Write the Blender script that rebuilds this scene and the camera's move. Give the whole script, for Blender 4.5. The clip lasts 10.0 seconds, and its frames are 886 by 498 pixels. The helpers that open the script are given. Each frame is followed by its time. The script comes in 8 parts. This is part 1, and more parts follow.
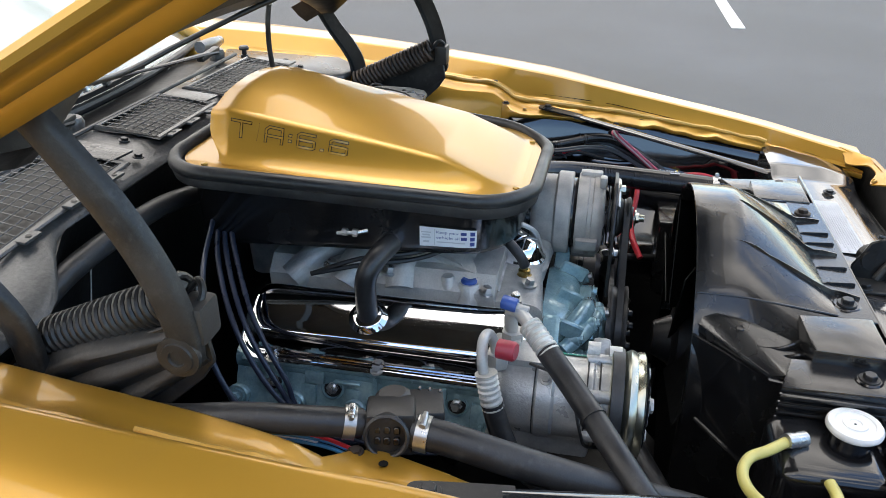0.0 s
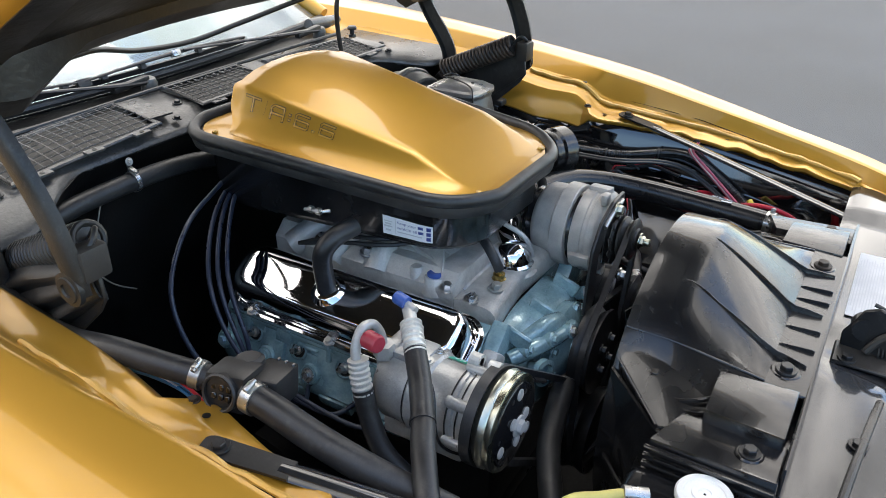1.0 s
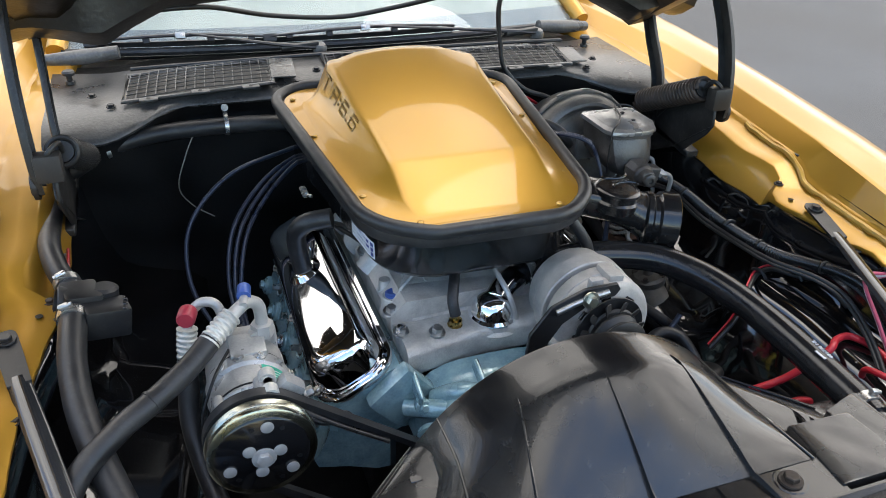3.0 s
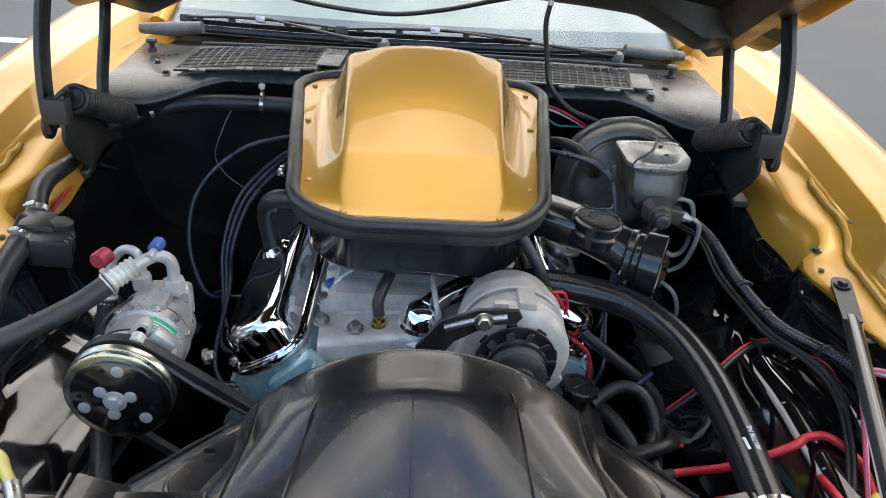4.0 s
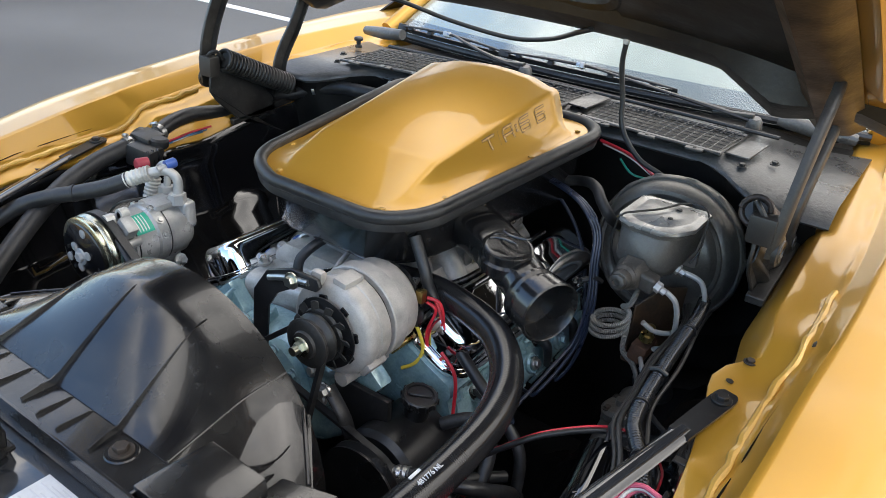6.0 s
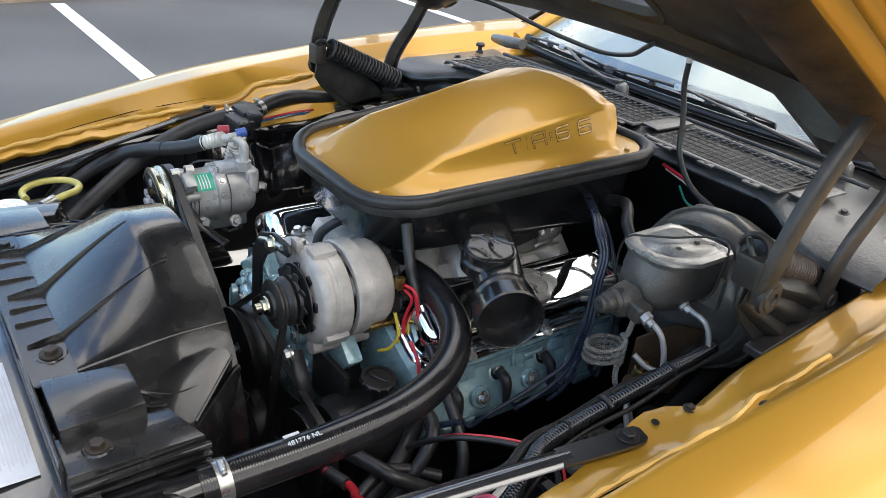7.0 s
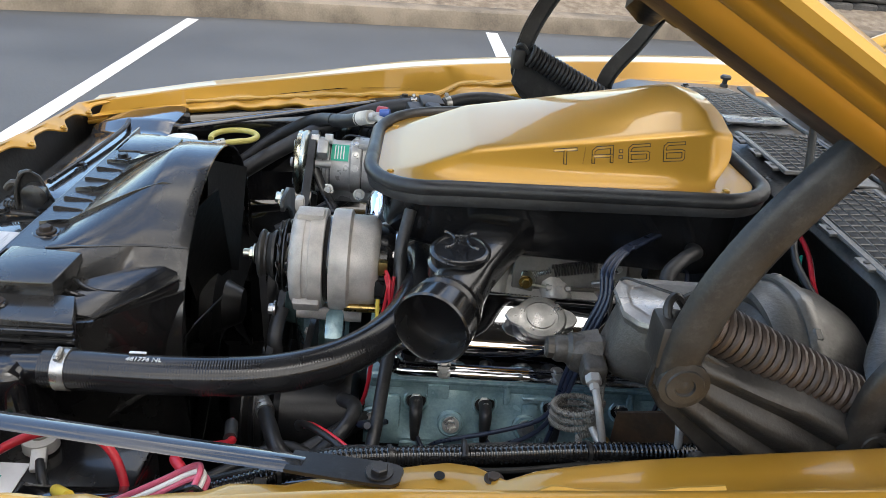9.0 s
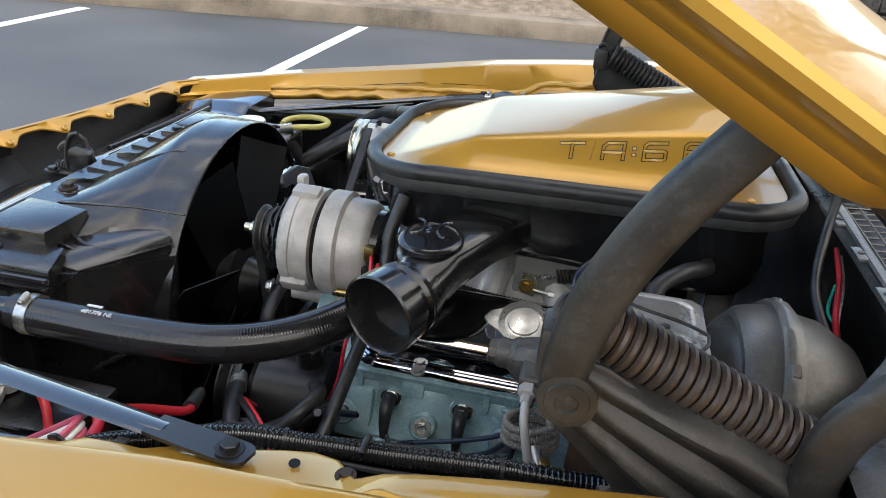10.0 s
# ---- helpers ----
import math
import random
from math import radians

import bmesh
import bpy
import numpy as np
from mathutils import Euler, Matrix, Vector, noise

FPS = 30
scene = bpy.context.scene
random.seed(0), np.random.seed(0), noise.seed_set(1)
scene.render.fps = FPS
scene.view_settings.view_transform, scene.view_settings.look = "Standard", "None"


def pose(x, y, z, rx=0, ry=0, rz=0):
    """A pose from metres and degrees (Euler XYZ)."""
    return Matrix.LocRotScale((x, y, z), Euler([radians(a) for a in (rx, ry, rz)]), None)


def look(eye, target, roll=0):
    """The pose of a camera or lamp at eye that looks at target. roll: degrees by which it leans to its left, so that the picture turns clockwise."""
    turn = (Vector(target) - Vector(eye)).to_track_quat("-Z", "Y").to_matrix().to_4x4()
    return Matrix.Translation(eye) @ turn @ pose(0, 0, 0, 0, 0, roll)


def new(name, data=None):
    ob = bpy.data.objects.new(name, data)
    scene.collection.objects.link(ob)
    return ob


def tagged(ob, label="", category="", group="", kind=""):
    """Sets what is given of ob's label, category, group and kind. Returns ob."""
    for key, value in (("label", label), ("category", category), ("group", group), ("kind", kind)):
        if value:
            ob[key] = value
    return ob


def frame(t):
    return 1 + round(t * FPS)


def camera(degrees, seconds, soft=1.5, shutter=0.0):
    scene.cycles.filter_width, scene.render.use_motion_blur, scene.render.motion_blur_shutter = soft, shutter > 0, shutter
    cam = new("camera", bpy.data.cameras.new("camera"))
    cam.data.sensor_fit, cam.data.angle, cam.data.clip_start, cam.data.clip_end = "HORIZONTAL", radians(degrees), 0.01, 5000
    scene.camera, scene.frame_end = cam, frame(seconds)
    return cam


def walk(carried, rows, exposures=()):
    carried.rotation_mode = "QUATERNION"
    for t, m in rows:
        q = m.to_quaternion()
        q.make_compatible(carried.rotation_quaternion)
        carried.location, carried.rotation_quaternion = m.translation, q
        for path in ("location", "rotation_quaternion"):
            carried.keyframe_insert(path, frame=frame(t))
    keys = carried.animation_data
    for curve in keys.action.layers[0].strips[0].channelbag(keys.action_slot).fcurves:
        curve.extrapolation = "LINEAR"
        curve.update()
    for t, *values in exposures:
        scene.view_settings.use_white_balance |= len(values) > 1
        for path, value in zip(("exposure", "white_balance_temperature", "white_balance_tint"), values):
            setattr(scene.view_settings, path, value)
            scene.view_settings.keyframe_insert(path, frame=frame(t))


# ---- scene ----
cam = camera(59.6, 10.0, soft=0.8)
PATH = [
    (0, (-1.216, -0.119, 1.415), (0.528, 0.244, 0.506), 0.3),
    (0.5, (-1.158, -0.325, 1.428), (0.493, 0.305, 0.491), 0.6),
    (1, (-1.086, -0.53, 1.459), (0.42, 0.372, 0.5), 0.7),
    (1.5, (-0.979, -0.705, 1.492), (0.342, 0.441, 0.522), 1.0),
    (2, (-0.817, -0.825, 1.498), (0.29, 0.525, 0.521), 1.3),
    (2.5, (-0.625, -0.899, 1.49), (0.251, 0.611, 0.513), 1.8),
    (2.7, (-0.538, -0.916, 1.487), (0.229, 0.642, 0.496), 1.7),
    (3.8, (-0.088, -1.001, 1.446), (0.112, 0.743, 0.488), 3.5),
    (4, (0.002, -1.001, 1.441), (0.088, 0.754, 0.484), 3.7),
    (4.5, (0.213, -0.989, 1.429), (0.016, 0.758, 0.475), 4.1),
    (5, (0.442, -0.986, 1.435), (-0.028, 0.712, 0.488), 4.4),
    (5.2, (0.524, -0.963, 1.433), (-0.058, 0.703, 0.493), 4.5),
    (6.3, (0.911, -0.791, 1.434), (-0.22, 0.595, 0.539), 4.7),
    (6.5, (0.973, -0.746, 1.437), (-0.241, 0.565, 0.538), 5.2),
    (7, (1.086, -0.607, 1.422), (-0.326, 0.495, 0.531), 5.6),
    (7.5, (1.176, -0.44, 1.41), (-0.395, 0.427, 0.526), 5.7),
    (8, (1.216, -0.284, 1.387), (-0.471, 0.332, 0.509), 5.7),
    (8.5, (1.238, -0.127, 1.376), (-0.524, 0.24, 0.506), 5.7),
    (9, (1.222, 0.01, 1.349), (-0.579, 0.135, 0.487), 5.6),
    (9.5, (1.195, 0.137, 1.324), (-0.609, 0.032, 0.468), 5.5),
    (10, (1.152, 0.261, 1.306), (-0.629, -0.048, 0.45), 5.3),
]
walk(cam, [(t, look(eye, target, roll)) for t, eye, target, roll in PATH])

# ---- world, sun ----
SUN_ELEV, SUN_AZ = 66.0, 75.0      # azimuth: degrees from +y, clockwise, of the place the sun shines from
world = bpy.data.worlds.new("sky")
scene.world = world
world.use_nodes = True
wn, wl = world.node_tree.nodes, world.node_tree.links
wn.clear()
w_out = wn.new("ShaderNodeOutputWorld")
w_bg = wn.new("ShaderNodeBackground")
w_sky = wn.new("ShaderNodeTexSky")
w_sky.sky_type = "NISHITA"
w_sky.sun_disc = False
w_sky.sun_elevation = radians(SUN_ELEV)
w_sky.sun_rotation = radians(SUN_AZ)
w_sky.air_density, w_sky.dust_density, w_sky.ozone_density = 1.3, 0.2, 3.5
w_co = wn.new("ShaderNodeTexCoord")
w_map = wn.new("ShaderNodeMapping")
w_map.inputs["Scale"].default_value = (1.0, 1.0, 2.2)
w_map.inputs["Location"].default_value = (3.93, 19.0, 17.64)
w_noise = wn.new("ShaderNodeTexNoise")
w_noise.inputs["Scale"].default_value = 2.3
w_noise.inputs["Detail"].default_value = 6.0
w_noise.inputs["Roughness"].default_value = 0.55
w_ramp = wn.new("ShaderNodeValToRGB")
w_ramp.color_ramp.elements[0].position, w_ramp.color_ramp.elements[1].position = 0.54, 0.67
w_mix = wn.new("ShaderNodeMix")
w_mix.data_type = "RGBA"
# sunlit cloud tops and greyer bases, in the sky texture's own units
w_lump = wn.new("ShaderNodeTexNoise")
w_lump.inputs["Scale"].default_value, w_lump.inputs["Detail"].default_value = 3.6, 4.0
w_tone = wn.new("ShaderNodeValToRGB")
w_tone.color_ramp.elements[0].position, w_tone.color_ramp.elements[1].position = 0.40, 0.64
w_tone.color_ramp.elements[0].color, w_tone.color_ramp.elements[1].color = (0.34, 0.335, 0.33, 1.0), (1.0, 0.96, 0.91, 1.0)
w_bright = wn.new("ShaderNodeMix")
w_bright.data_type, w_bright.blend_type = "RGBA", "MULTIPLY"
w_bright.inputs[0].default_value = 1.0
w_bright.inputs[7].default_value = (9.5, 9.4, 9.3, 1.0)
wl.new(w_map.outputs[0], w_lump.inputs["Vector"])
wl.new(w_lump.outputs["Fac"], w_tone.inputs["Fac"])
wl.new(w_tone.outputs["Color"], w_bright.inputs[6])
wl.new(w_bright.outputs[2], w_mix.inputs[7])
wl.new(w_co.outputs["Generated"], w_map.inputs["Vector"])
wl.new(w_map.outputs[0], w_noise.inputs["Vector"])
# unseen cloud, leant to suit reflections: more towards +x, +y and overhead, clear and blue towards -x, -y
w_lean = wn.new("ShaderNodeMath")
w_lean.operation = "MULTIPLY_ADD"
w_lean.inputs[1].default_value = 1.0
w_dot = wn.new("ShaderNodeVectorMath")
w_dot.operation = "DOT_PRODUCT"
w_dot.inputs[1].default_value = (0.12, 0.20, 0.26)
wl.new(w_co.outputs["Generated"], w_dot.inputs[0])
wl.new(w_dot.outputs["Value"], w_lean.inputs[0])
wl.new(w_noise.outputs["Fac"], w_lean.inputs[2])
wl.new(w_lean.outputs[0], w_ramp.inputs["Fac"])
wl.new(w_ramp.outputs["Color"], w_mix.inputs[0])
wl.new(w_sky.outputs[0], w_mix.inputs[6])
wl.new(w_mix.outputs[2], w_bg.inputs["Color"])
w_bg.inputs["Strength"].default_value = 0.30
wl.new(w_bg.outputs[0], w_out.inputs["Surface"])

sun_data = bpy.data.lights.new("sun", "SUN")
sun_data.energy, sun_data.angle, sun_data.color = 0.45, radians(24), (1.0, 0.97, 0.92)
sun = new("sun", sun_data)
sun.matrix_world = look((6 * math.sin(radians(SUN_AZ)) * math.cos(radians(SUN_ELEV)), 6 * math.cos(radians(SUN_AZ)) * math.cos(radians(SUN_ELEV)),
                         6 * math.sin(radians(SUN_ELEV))), (0, 0, 0))
scene.view_settings.exposure = 0.56

# ---- materials ----
def make_mat(name, col, col2=None, rough=0.5, metal=0.0, scale=12.0, fine=220.0, bump=0.0, coat=0.0, rvar=0.12, spec=0.5, dust=0.0):
    m = bpy.data.materials.new(name)
    m.use_nodes = True
    n, l = m.node_tree.nodes, m.node_tree.links
    b = n["Principled BSDF"]
    co = n.new("ShaderNodeTexCoord")
    big = n.new("ShaderNodeTexNoise")
    big.inputs["Scale"].default_value, big.inputs["Detail"].default_value = scale, 5.0
    small = n.new("ShaderNodeTexNoise")
    small.inputs["Scale"].default_value, small.inputs["Detail"].default_value = fine, 3.0
    l.new(co.outputs["Object"], big.inputs["Vector"])
    l.new(co.outputs["Object"], small.inputs["Vector"])
    col2 = col2 or tuple(c * 0.8 for c in col)
    ramp = n.new("ShaderNodeValToRGB")
    ramp.color_ramp.elements[0].position, ramp.color_ramp.elements[1].position = 0.35, 0.68
    ramp.color_ramp.elements[0].color = (*col, 1)
    ramp.color_ramp.elements[1].color = (*col2, 1)
    add = n.new("ShaderNodeMath")
    add.operation = "MULTIPLY_ADD"
    add.inputs[1].default_value = 0.25
    l.new(small.outputs["Fac"], add.inputs[0])
    sub = n.new("ShaderNodeMath")
    sub.operation = "SUBTRACT"
    sub.inputs[1].default_value = 0.125
    l.new(big.outputs["Fac"], sub.inputs[0])
    l.new(sub.outputs[0], add.inputs[2])
    l.new(add.outputs[0], ramp.inputs["Fac"])
    if dust > 0:
        speck = n.new("ShaderNodeTexNoise")
        speck.inputs["Scale"].default_value, speck.inputs["Detail"].default_value = 55.0, 9.0
        speck.inputs["Roughness"].default_value = 0.75
        l.new(co.outputs["Object"], speck.inputs["Vector"])
        mask = n.new("ShaderNodeMapRange")
        mask.inputs["From Min"].default_value, mask.inputs["From Max"].default_value = 0.52, 0.74
        mask.inputs["To Max"].default_value = dust
        l.new(speck.outputs["Fac"], mask.inputs["Value"])
        mx = n.new("ShaderNodeMix")
        mx.data_type = "RGBA"
        mx.inputs[7].default_value = (0.26, 0.25, 0.23, 1)
        l.new(mask.outputs[0], mx.inputs[0])
        l.new(ramp.outputs["Color"], mx.inputs[6])
        l.new(mx.outputs[2], b.inputs["Base Color"])
    else:
        l.new(ramp.outputs["Color"], b.inputs["Base Color"])
    rmap = n.new("ShaderNodeMapRange")
    rmap.inputs["From Min"].default_value, rmap.inputs["From Max"].default_value = 0.3, 0.7
    rmap.inputs["To Min"].default_value, rmap.inputs["To Max"].default_value = max(0.02, rough - rvar), min(1.0, rough + rvar)
    l.new(big.outputs["Fac"], rmap.inputs["Value"])
    l.new(rmap.outputs[0], b.inputs["Roughness"])
    b.inputs["Metallic"].default_value = metal
    b.inputs["Specular IOR Level"].default_value = spec
    b.inputs["Coat Weight"].default_value = coat
    b.inputs["Coat Roughness"].default_value = 0.04
    if bump > 0:
        bp = n.new("ShaderNodeBump")
        bp.inputs["Strength"].default_value = 1.0
        bp.inputs["Distance"].default_value = bump
        l.new(small.outputs["Fac"], bp.inputs["Height"])
        l.new(bp.outputs[0], b.inputs["Normal"])
    return m


GOLD = make_mat("gold_metallic_paint", (0.500, 0.268, 0.030), (0.455, 0.240, 0.026), 0.38, 0.50, 3.0, 1400, 0.00004, coat=0.6, rvar=0.03)
GOLD_DULL = make_mat("gold_paint_worn", (0.56, 0.33, 0.060), (0.44, 0.25, 0.050), 0.45, 0.3, 7.0, 300, 0.0001, coat=0.4)
PLASTIC = make_mat("black_moulded_plastic", (0.007, 0.007, 0.008), (0.014, 0.0138, 0.0135), 0.24, 0, 13.0, 380, 0.00013, rvar=0.09, dust=0.09, coat=0.40)
BLACK = make_mat("black_gloss_paint", (0.005, 0.005, 0.006), (0.010, 0.010, 0.011), 0.16, 0, 7.0, 120, 0.00012, coat=0.3, rvar=0.08)
WINGM = make_mat("gloss_black_wing_paint", (0.004, 0.004, 0.0045), (0.007, 0.007, 0.008), 0.07, 0, 7.0, 60, 0.00008, coat=1.0, rvar=0.04, spec=0.7)
MCM = make_mat("dirty_brown_grey_casting", (0.115, 0.108, 0.098), (0.055, 0.050, 0.044), 0.42, 0.35, 16.0, 260, 0.0006, dust=0.25)
LIDM = make_mat("bright_worn_lid_metal", (0.46, 0.45, 0.43), (0.28, 0.27, 0.255), 0.34, 0.6, 16.0, 260, 0.0004, dust=0.25)
SATIN = make_mat("black_satin_paint", (0.007, 0.007, 0.0075), (0.018, 0.018, 0.019), 0.36, 0, 9.0, 300, 0.00012, dust=0.10)
HOUSING = make_mat("black_air_cleaner_paint", (0.006, 0.006, 0.0065), (0.013, 0.013, 0.014), 0.20, 0, 12.0, 300, 0.0001, coat=0.3)
RUBBER = make_mat("black_rubber", (0.014, 0.014, 0.015), (0.028, 0.028, 0.029), 0.42, 0, 25.0, 500, 0.0001, dust=0.12)
HOSE = make_mat("glossy_rubber_hose", (0.010, 0.010, 0.011), (0.018, 0.018, 0.019), 0.13, 0, 20.0, 700, 0.00004, rvar=0.05)
SUPPORT = make_mat("grey_black_panel_paint", (0.020, 0.021, 0.023), (0.036, 0.037, 0.040), 0.14, 0.15, 5.0, 260, 0.0001, rvar=0.06, dust=0.07, coat=1.0)
COWLM = make_mat("faded_cowl_paint", (0.045, 0.045, 0.045), (0.125, 0.123, 0.120), 0.34, 0.20, 9.0, 210, 0.0007, dust=0.25, coat=0.12)
CHROME = make_mat("chrome", (0.88, 0.88, 0.9), (0.8, 0.8, 0.82), 0.045, 1.0, 10.0, 100, 0, rvar=0.02)
ALU = make_mat("cast_aluminium", (0.62, 0.60, 0.55), (0.40, 0.385, 0.355), 0.40, 0.3, 26.0, 320, 0.0008, dust=0.12)
ALUP = make_mat("machined_aluminium", (0.50, 0.49, 0.47), (0.38, 0.37, 0.355), 0.42, 0.35, 18.0, 420, 0.0002, dust=0.1)
ALTM = make_mat("cast_alternator_alloy", (0.50, 0.465, 0.425), (0.33, 0.31, 0.285), 0.42, 0.15, 30.0, 420, 0.0005, dust=0.12)
COMPM = make_mat("grey_compressor_casting", (0.46, 0.455, 0.44), (0.30, 0.30, 0.29), 0.36, 0.4, 24.0, 320, 0.0006, dust=0.2)
STEEL = make_mat("bright_steel", (0.56, 0.55, 0.53), (0.38, 0.38, 0.365), 0.32, 0.9, 40.0, 400, 0.0001)
ZINC = make_mat("yellow_zinc_plate", (0.50, 0.49, 0.38), (0.55, 0.56, 0.50), 0.30, 1.0, 6.0, 300, 0.00005)
BRASS = make_mat("brass", (0.46, 0.34, 0.13), (0.32, 0.22, 0.08), 0.3, 1.0, 40.0, 300, 0.0001)
BLUE = make_mat("light_blue_engine_enamel", (0.36, 0.54, 0.57), (0.21, 0.35, 0.39), 0.17, 0.20, 30.0, 240, 0.0007, coat=1.0, dust=0.08)
HINGE = make_mat("dirty_brown_grey_steel", (0.022, 0.0212, 0.0205), (0.046, 0.0435, 0.0405), 0.42, 0.3, 18.0, 300, 0.0003, dust=0.15)
HINGE_DARK = make_mat("black_hinge_paint", (0.020, 0.019, 0.018), (0.045, 0.040, 0.035), 0.45, 0.1, 14.0, 300, 0.0002)
# dull black parts; also painted into hollows and holes as their shade
DARK = make_mat("dull_black_and_recess_shade", (0.003, 0.003, 0.003), (0.007, 0.007, 0.007), 0.42, 0, 9.0, 120, 0.0006, spec=0.35)
BROWNBOLT = make_mat("brown_oxidised_bolt", (0.050, 0.037, 0.029), (0.03, 0.024, 0.020), 0.55, 0.4, 30.0, 300, 0.0003)
OLIVE = make_mat("olive_rubber", (0.20, 0.18, 0.075), (0.14, 0.125, 0.05), 0.45, 0, 30.0, 300, 0, rvar=0.05)
SPRING = make_mat("brown_surface_rusted_spring", (0.070, 0.050, 0.039), (0.034, 0.027, 0.023), 0.44, 0.3, 40.0, 300, 0.0002)
RUST = make_mat("rusty_iron", (0.16, 0.075, 0.04), (0.08, 0.045, 0.03), 0.8, 0.1, 25.0, 300, 0.0006)
CASTGREY = make_mat("dull_grey_cast_iron", (0.30, 0.285, 0.255), (0.19, 0.18, 0.16), 0.5, 0.3, 18.0, 300, 0.0005, dust=0.25)
BOOST = make_mat("dusty_booster_steel", (0.165, 0.157, 0.142), (0.085, 0.080, 0.072), 0.40, 0.45, 11.0, 240, 0.0004, dust=0.35)
HOODIN = make_mat("hood_underside", (0.007, 0.006, 0.005), (0.020, 0.016, 0.012), 0.40, 0, 11.0, 90, 0.0006, dust=0.07)
BROWN = make_mat("brown_overspray_metal", (0.10, 0.060, 0.032), (0.030, 0.022, 0.017), 0.45, 0.2, 14.0, 180, 0.0004, dust=0.15)
WIREBLUE = make_mat("dark_blue_wire_jacket", (0.014, 0.020, 0.040), (0.024, 0.032, 0.056), 0.30, 0, 30.0, 300, 0, rvar=0.05)
WIREBLACK = make_mat("black_wire_jacket", (0.012, 0.012, 0.012), (0.02, 0.02, 0.02), 0.4, 0, 30.0, 300, 0, rvar=0.05)
WIRECYAN = make_mat("light_blue_wire_jacket", (0.05, 0.22, 0.42), (0.04, 0.18, 0.36), 0.35, 0, 30.0, 300, 0, rvar=0.05)
RED = make_mat("red_wire_jacket", (0.55, 0.022, 0.035), (0.45, 0.015, 0.03), 0.35, 0, 30.0, 300, 0, rvar=0.05)
PINK = make_mat("pink_wire_jacket", (0.60, 0.12, 0.18), (0.5, 0.08, 0.14), 0.4, 0, 30.0, 300, 0, rvar=0.05)
YELLOW = make_mat("yellow_plastic", (0.72, 0.55, 0.06), (0.62, 0.46, 0.05), 0.4, 0, 20.0, 300, 0, rvar=0.05)
YELLOWHOSE = make_mat("pale_yellow_hose", (0.62, 0.55, 0.17), (0.52, 0.46, 0.13), 0.35, 0, 20.0, 300, 0, rvar=0.05)
WHITE = make_mat("white_plastic", (0.78, 0.77, 0.75), (0.68, 0.67, 0.65), 0.35, 0, 20.0, 300, 0, rvar=0.05)
CAPBLUE = make_mat("blue_plastic_cap", (0.045, 0.10, 0.34), (0.035, 0.08, 0.28), 0.4, 0, 20.0, 300, 0, rvar=0.05)
CAPRED = make_mat("red_plastic_cap", (0.36, 0.03, 0.05), (0.28, 0.025, 0.04), 0.4, 0, 20.0, 300, 0, rvar=0.05)
GREEN = make_mat("green_label", (0.03, 0.40, 0.27), (0.02, 0.33, 0.22), 0.35, 0, 20.0, 300, 0, rvar=0.05)
PAPER = make_mat("white_label_paper", (0.74, 0.75, 0.77), (0.66, 0.67, 0.70), 0.45, 0, 30.0, 300, 0, rvar=0.05)
AGEDPAPER = make_mat("faded_label_paper", (0.56, 0.57, 0.59), (0.46, 0.47, 0.49), 0.4, 0, 22.0, 300, 0.0001, rvar=0.08)
INK = make_mat("dark_blue_ink", (0.03, 0.05, 0.22), (0.03, 0.05, 0.2), 0.5, 0, 20.0, 300, 0)
GREYINK = make_mat("grey_ink", (0.47, 0.48, 0.51), (0.42, 0.43, 0.46), 0.5, 0, 20.0, 300, 0)
DECAL = make_mat("dark_brown_decal", (0.030, 0.018, 0.008), (0.022, 0.014, 0.006), 0.35, 0, 20.0, 300, 0)
# paler bluish patches paint sky sheen into the asphalt's own colour
ASPHALT = make_mat("worn_asphalt_sheen_patches", (0.058, 0.060, 0.063), (0.105, 0.109, 0.115), 0.70, 0, 0.55, 160, 0.002, dust=0.16, spec=0.30, rvar=0.10)
LINEPAINT = make_mat("white_road_paint", (0.74, 0.74, 0.73), (0.6, 0.6, 0.6), 0.6, 0, 3.0, 80, 0.001)
CONCRETE = make_mat("weathered_concrete", (0.24, 0.195, 0.145), (0.10, 0.082, 0.063), 0.85, 0, 2.5, 60, 0.003)
MULCH = make_mat("leaf_mulch", (0.16, 0.12, 0.085), (0.30, 0.25, 0.19), 0.9, 0, 9.0, 40, 0.02)
STONE = make_mat("dark_retaining_stone", (0.075, 0.07, 0.065), (0.03, 0.03, 0.03), 0.9, 0, 4.0, 30, 0.02)
BARK = make_mat("bark", (0.12, 0.085, 0.06), (0.07, 0.05, 0.035), 0.9, 0, 6.0, 40, 0.01)
LEAF = make_mat("leaf_green", (0.075, 0.115, 0.03), (0.04, 0.07, 0.02), 0.6, 0, 1.5, 20, 0)
DASHBAND = make_mat("grey_dash_band", (0.10, 0.12, 0.14), (0.14, 0.16, 0.18), 0.5, 0, 3.0, 100, 0.0005)
SHADE = make_mat("cream_sunshade_card", (0.42, 0.41, 0.35), (0.38, 0.375, 0.33), 0.5, 0, 3.0, 100, 0.0005)
GLASS = bpy.data.materials.new("windscreen_glass")
GLASS.use_nodes = True
gb = GLASS.node_tree.nodes["Principled BSDF"]
gb.inputs["Base Color"].default_value = (0.80, 0.90, 0.95, 1)
gb.inputs["Roughness"].default_value = 0.01
gb.inputs["Transmission Weight"].default_value = 1.0
gb.inputs["IOR"].default_value = 1.45


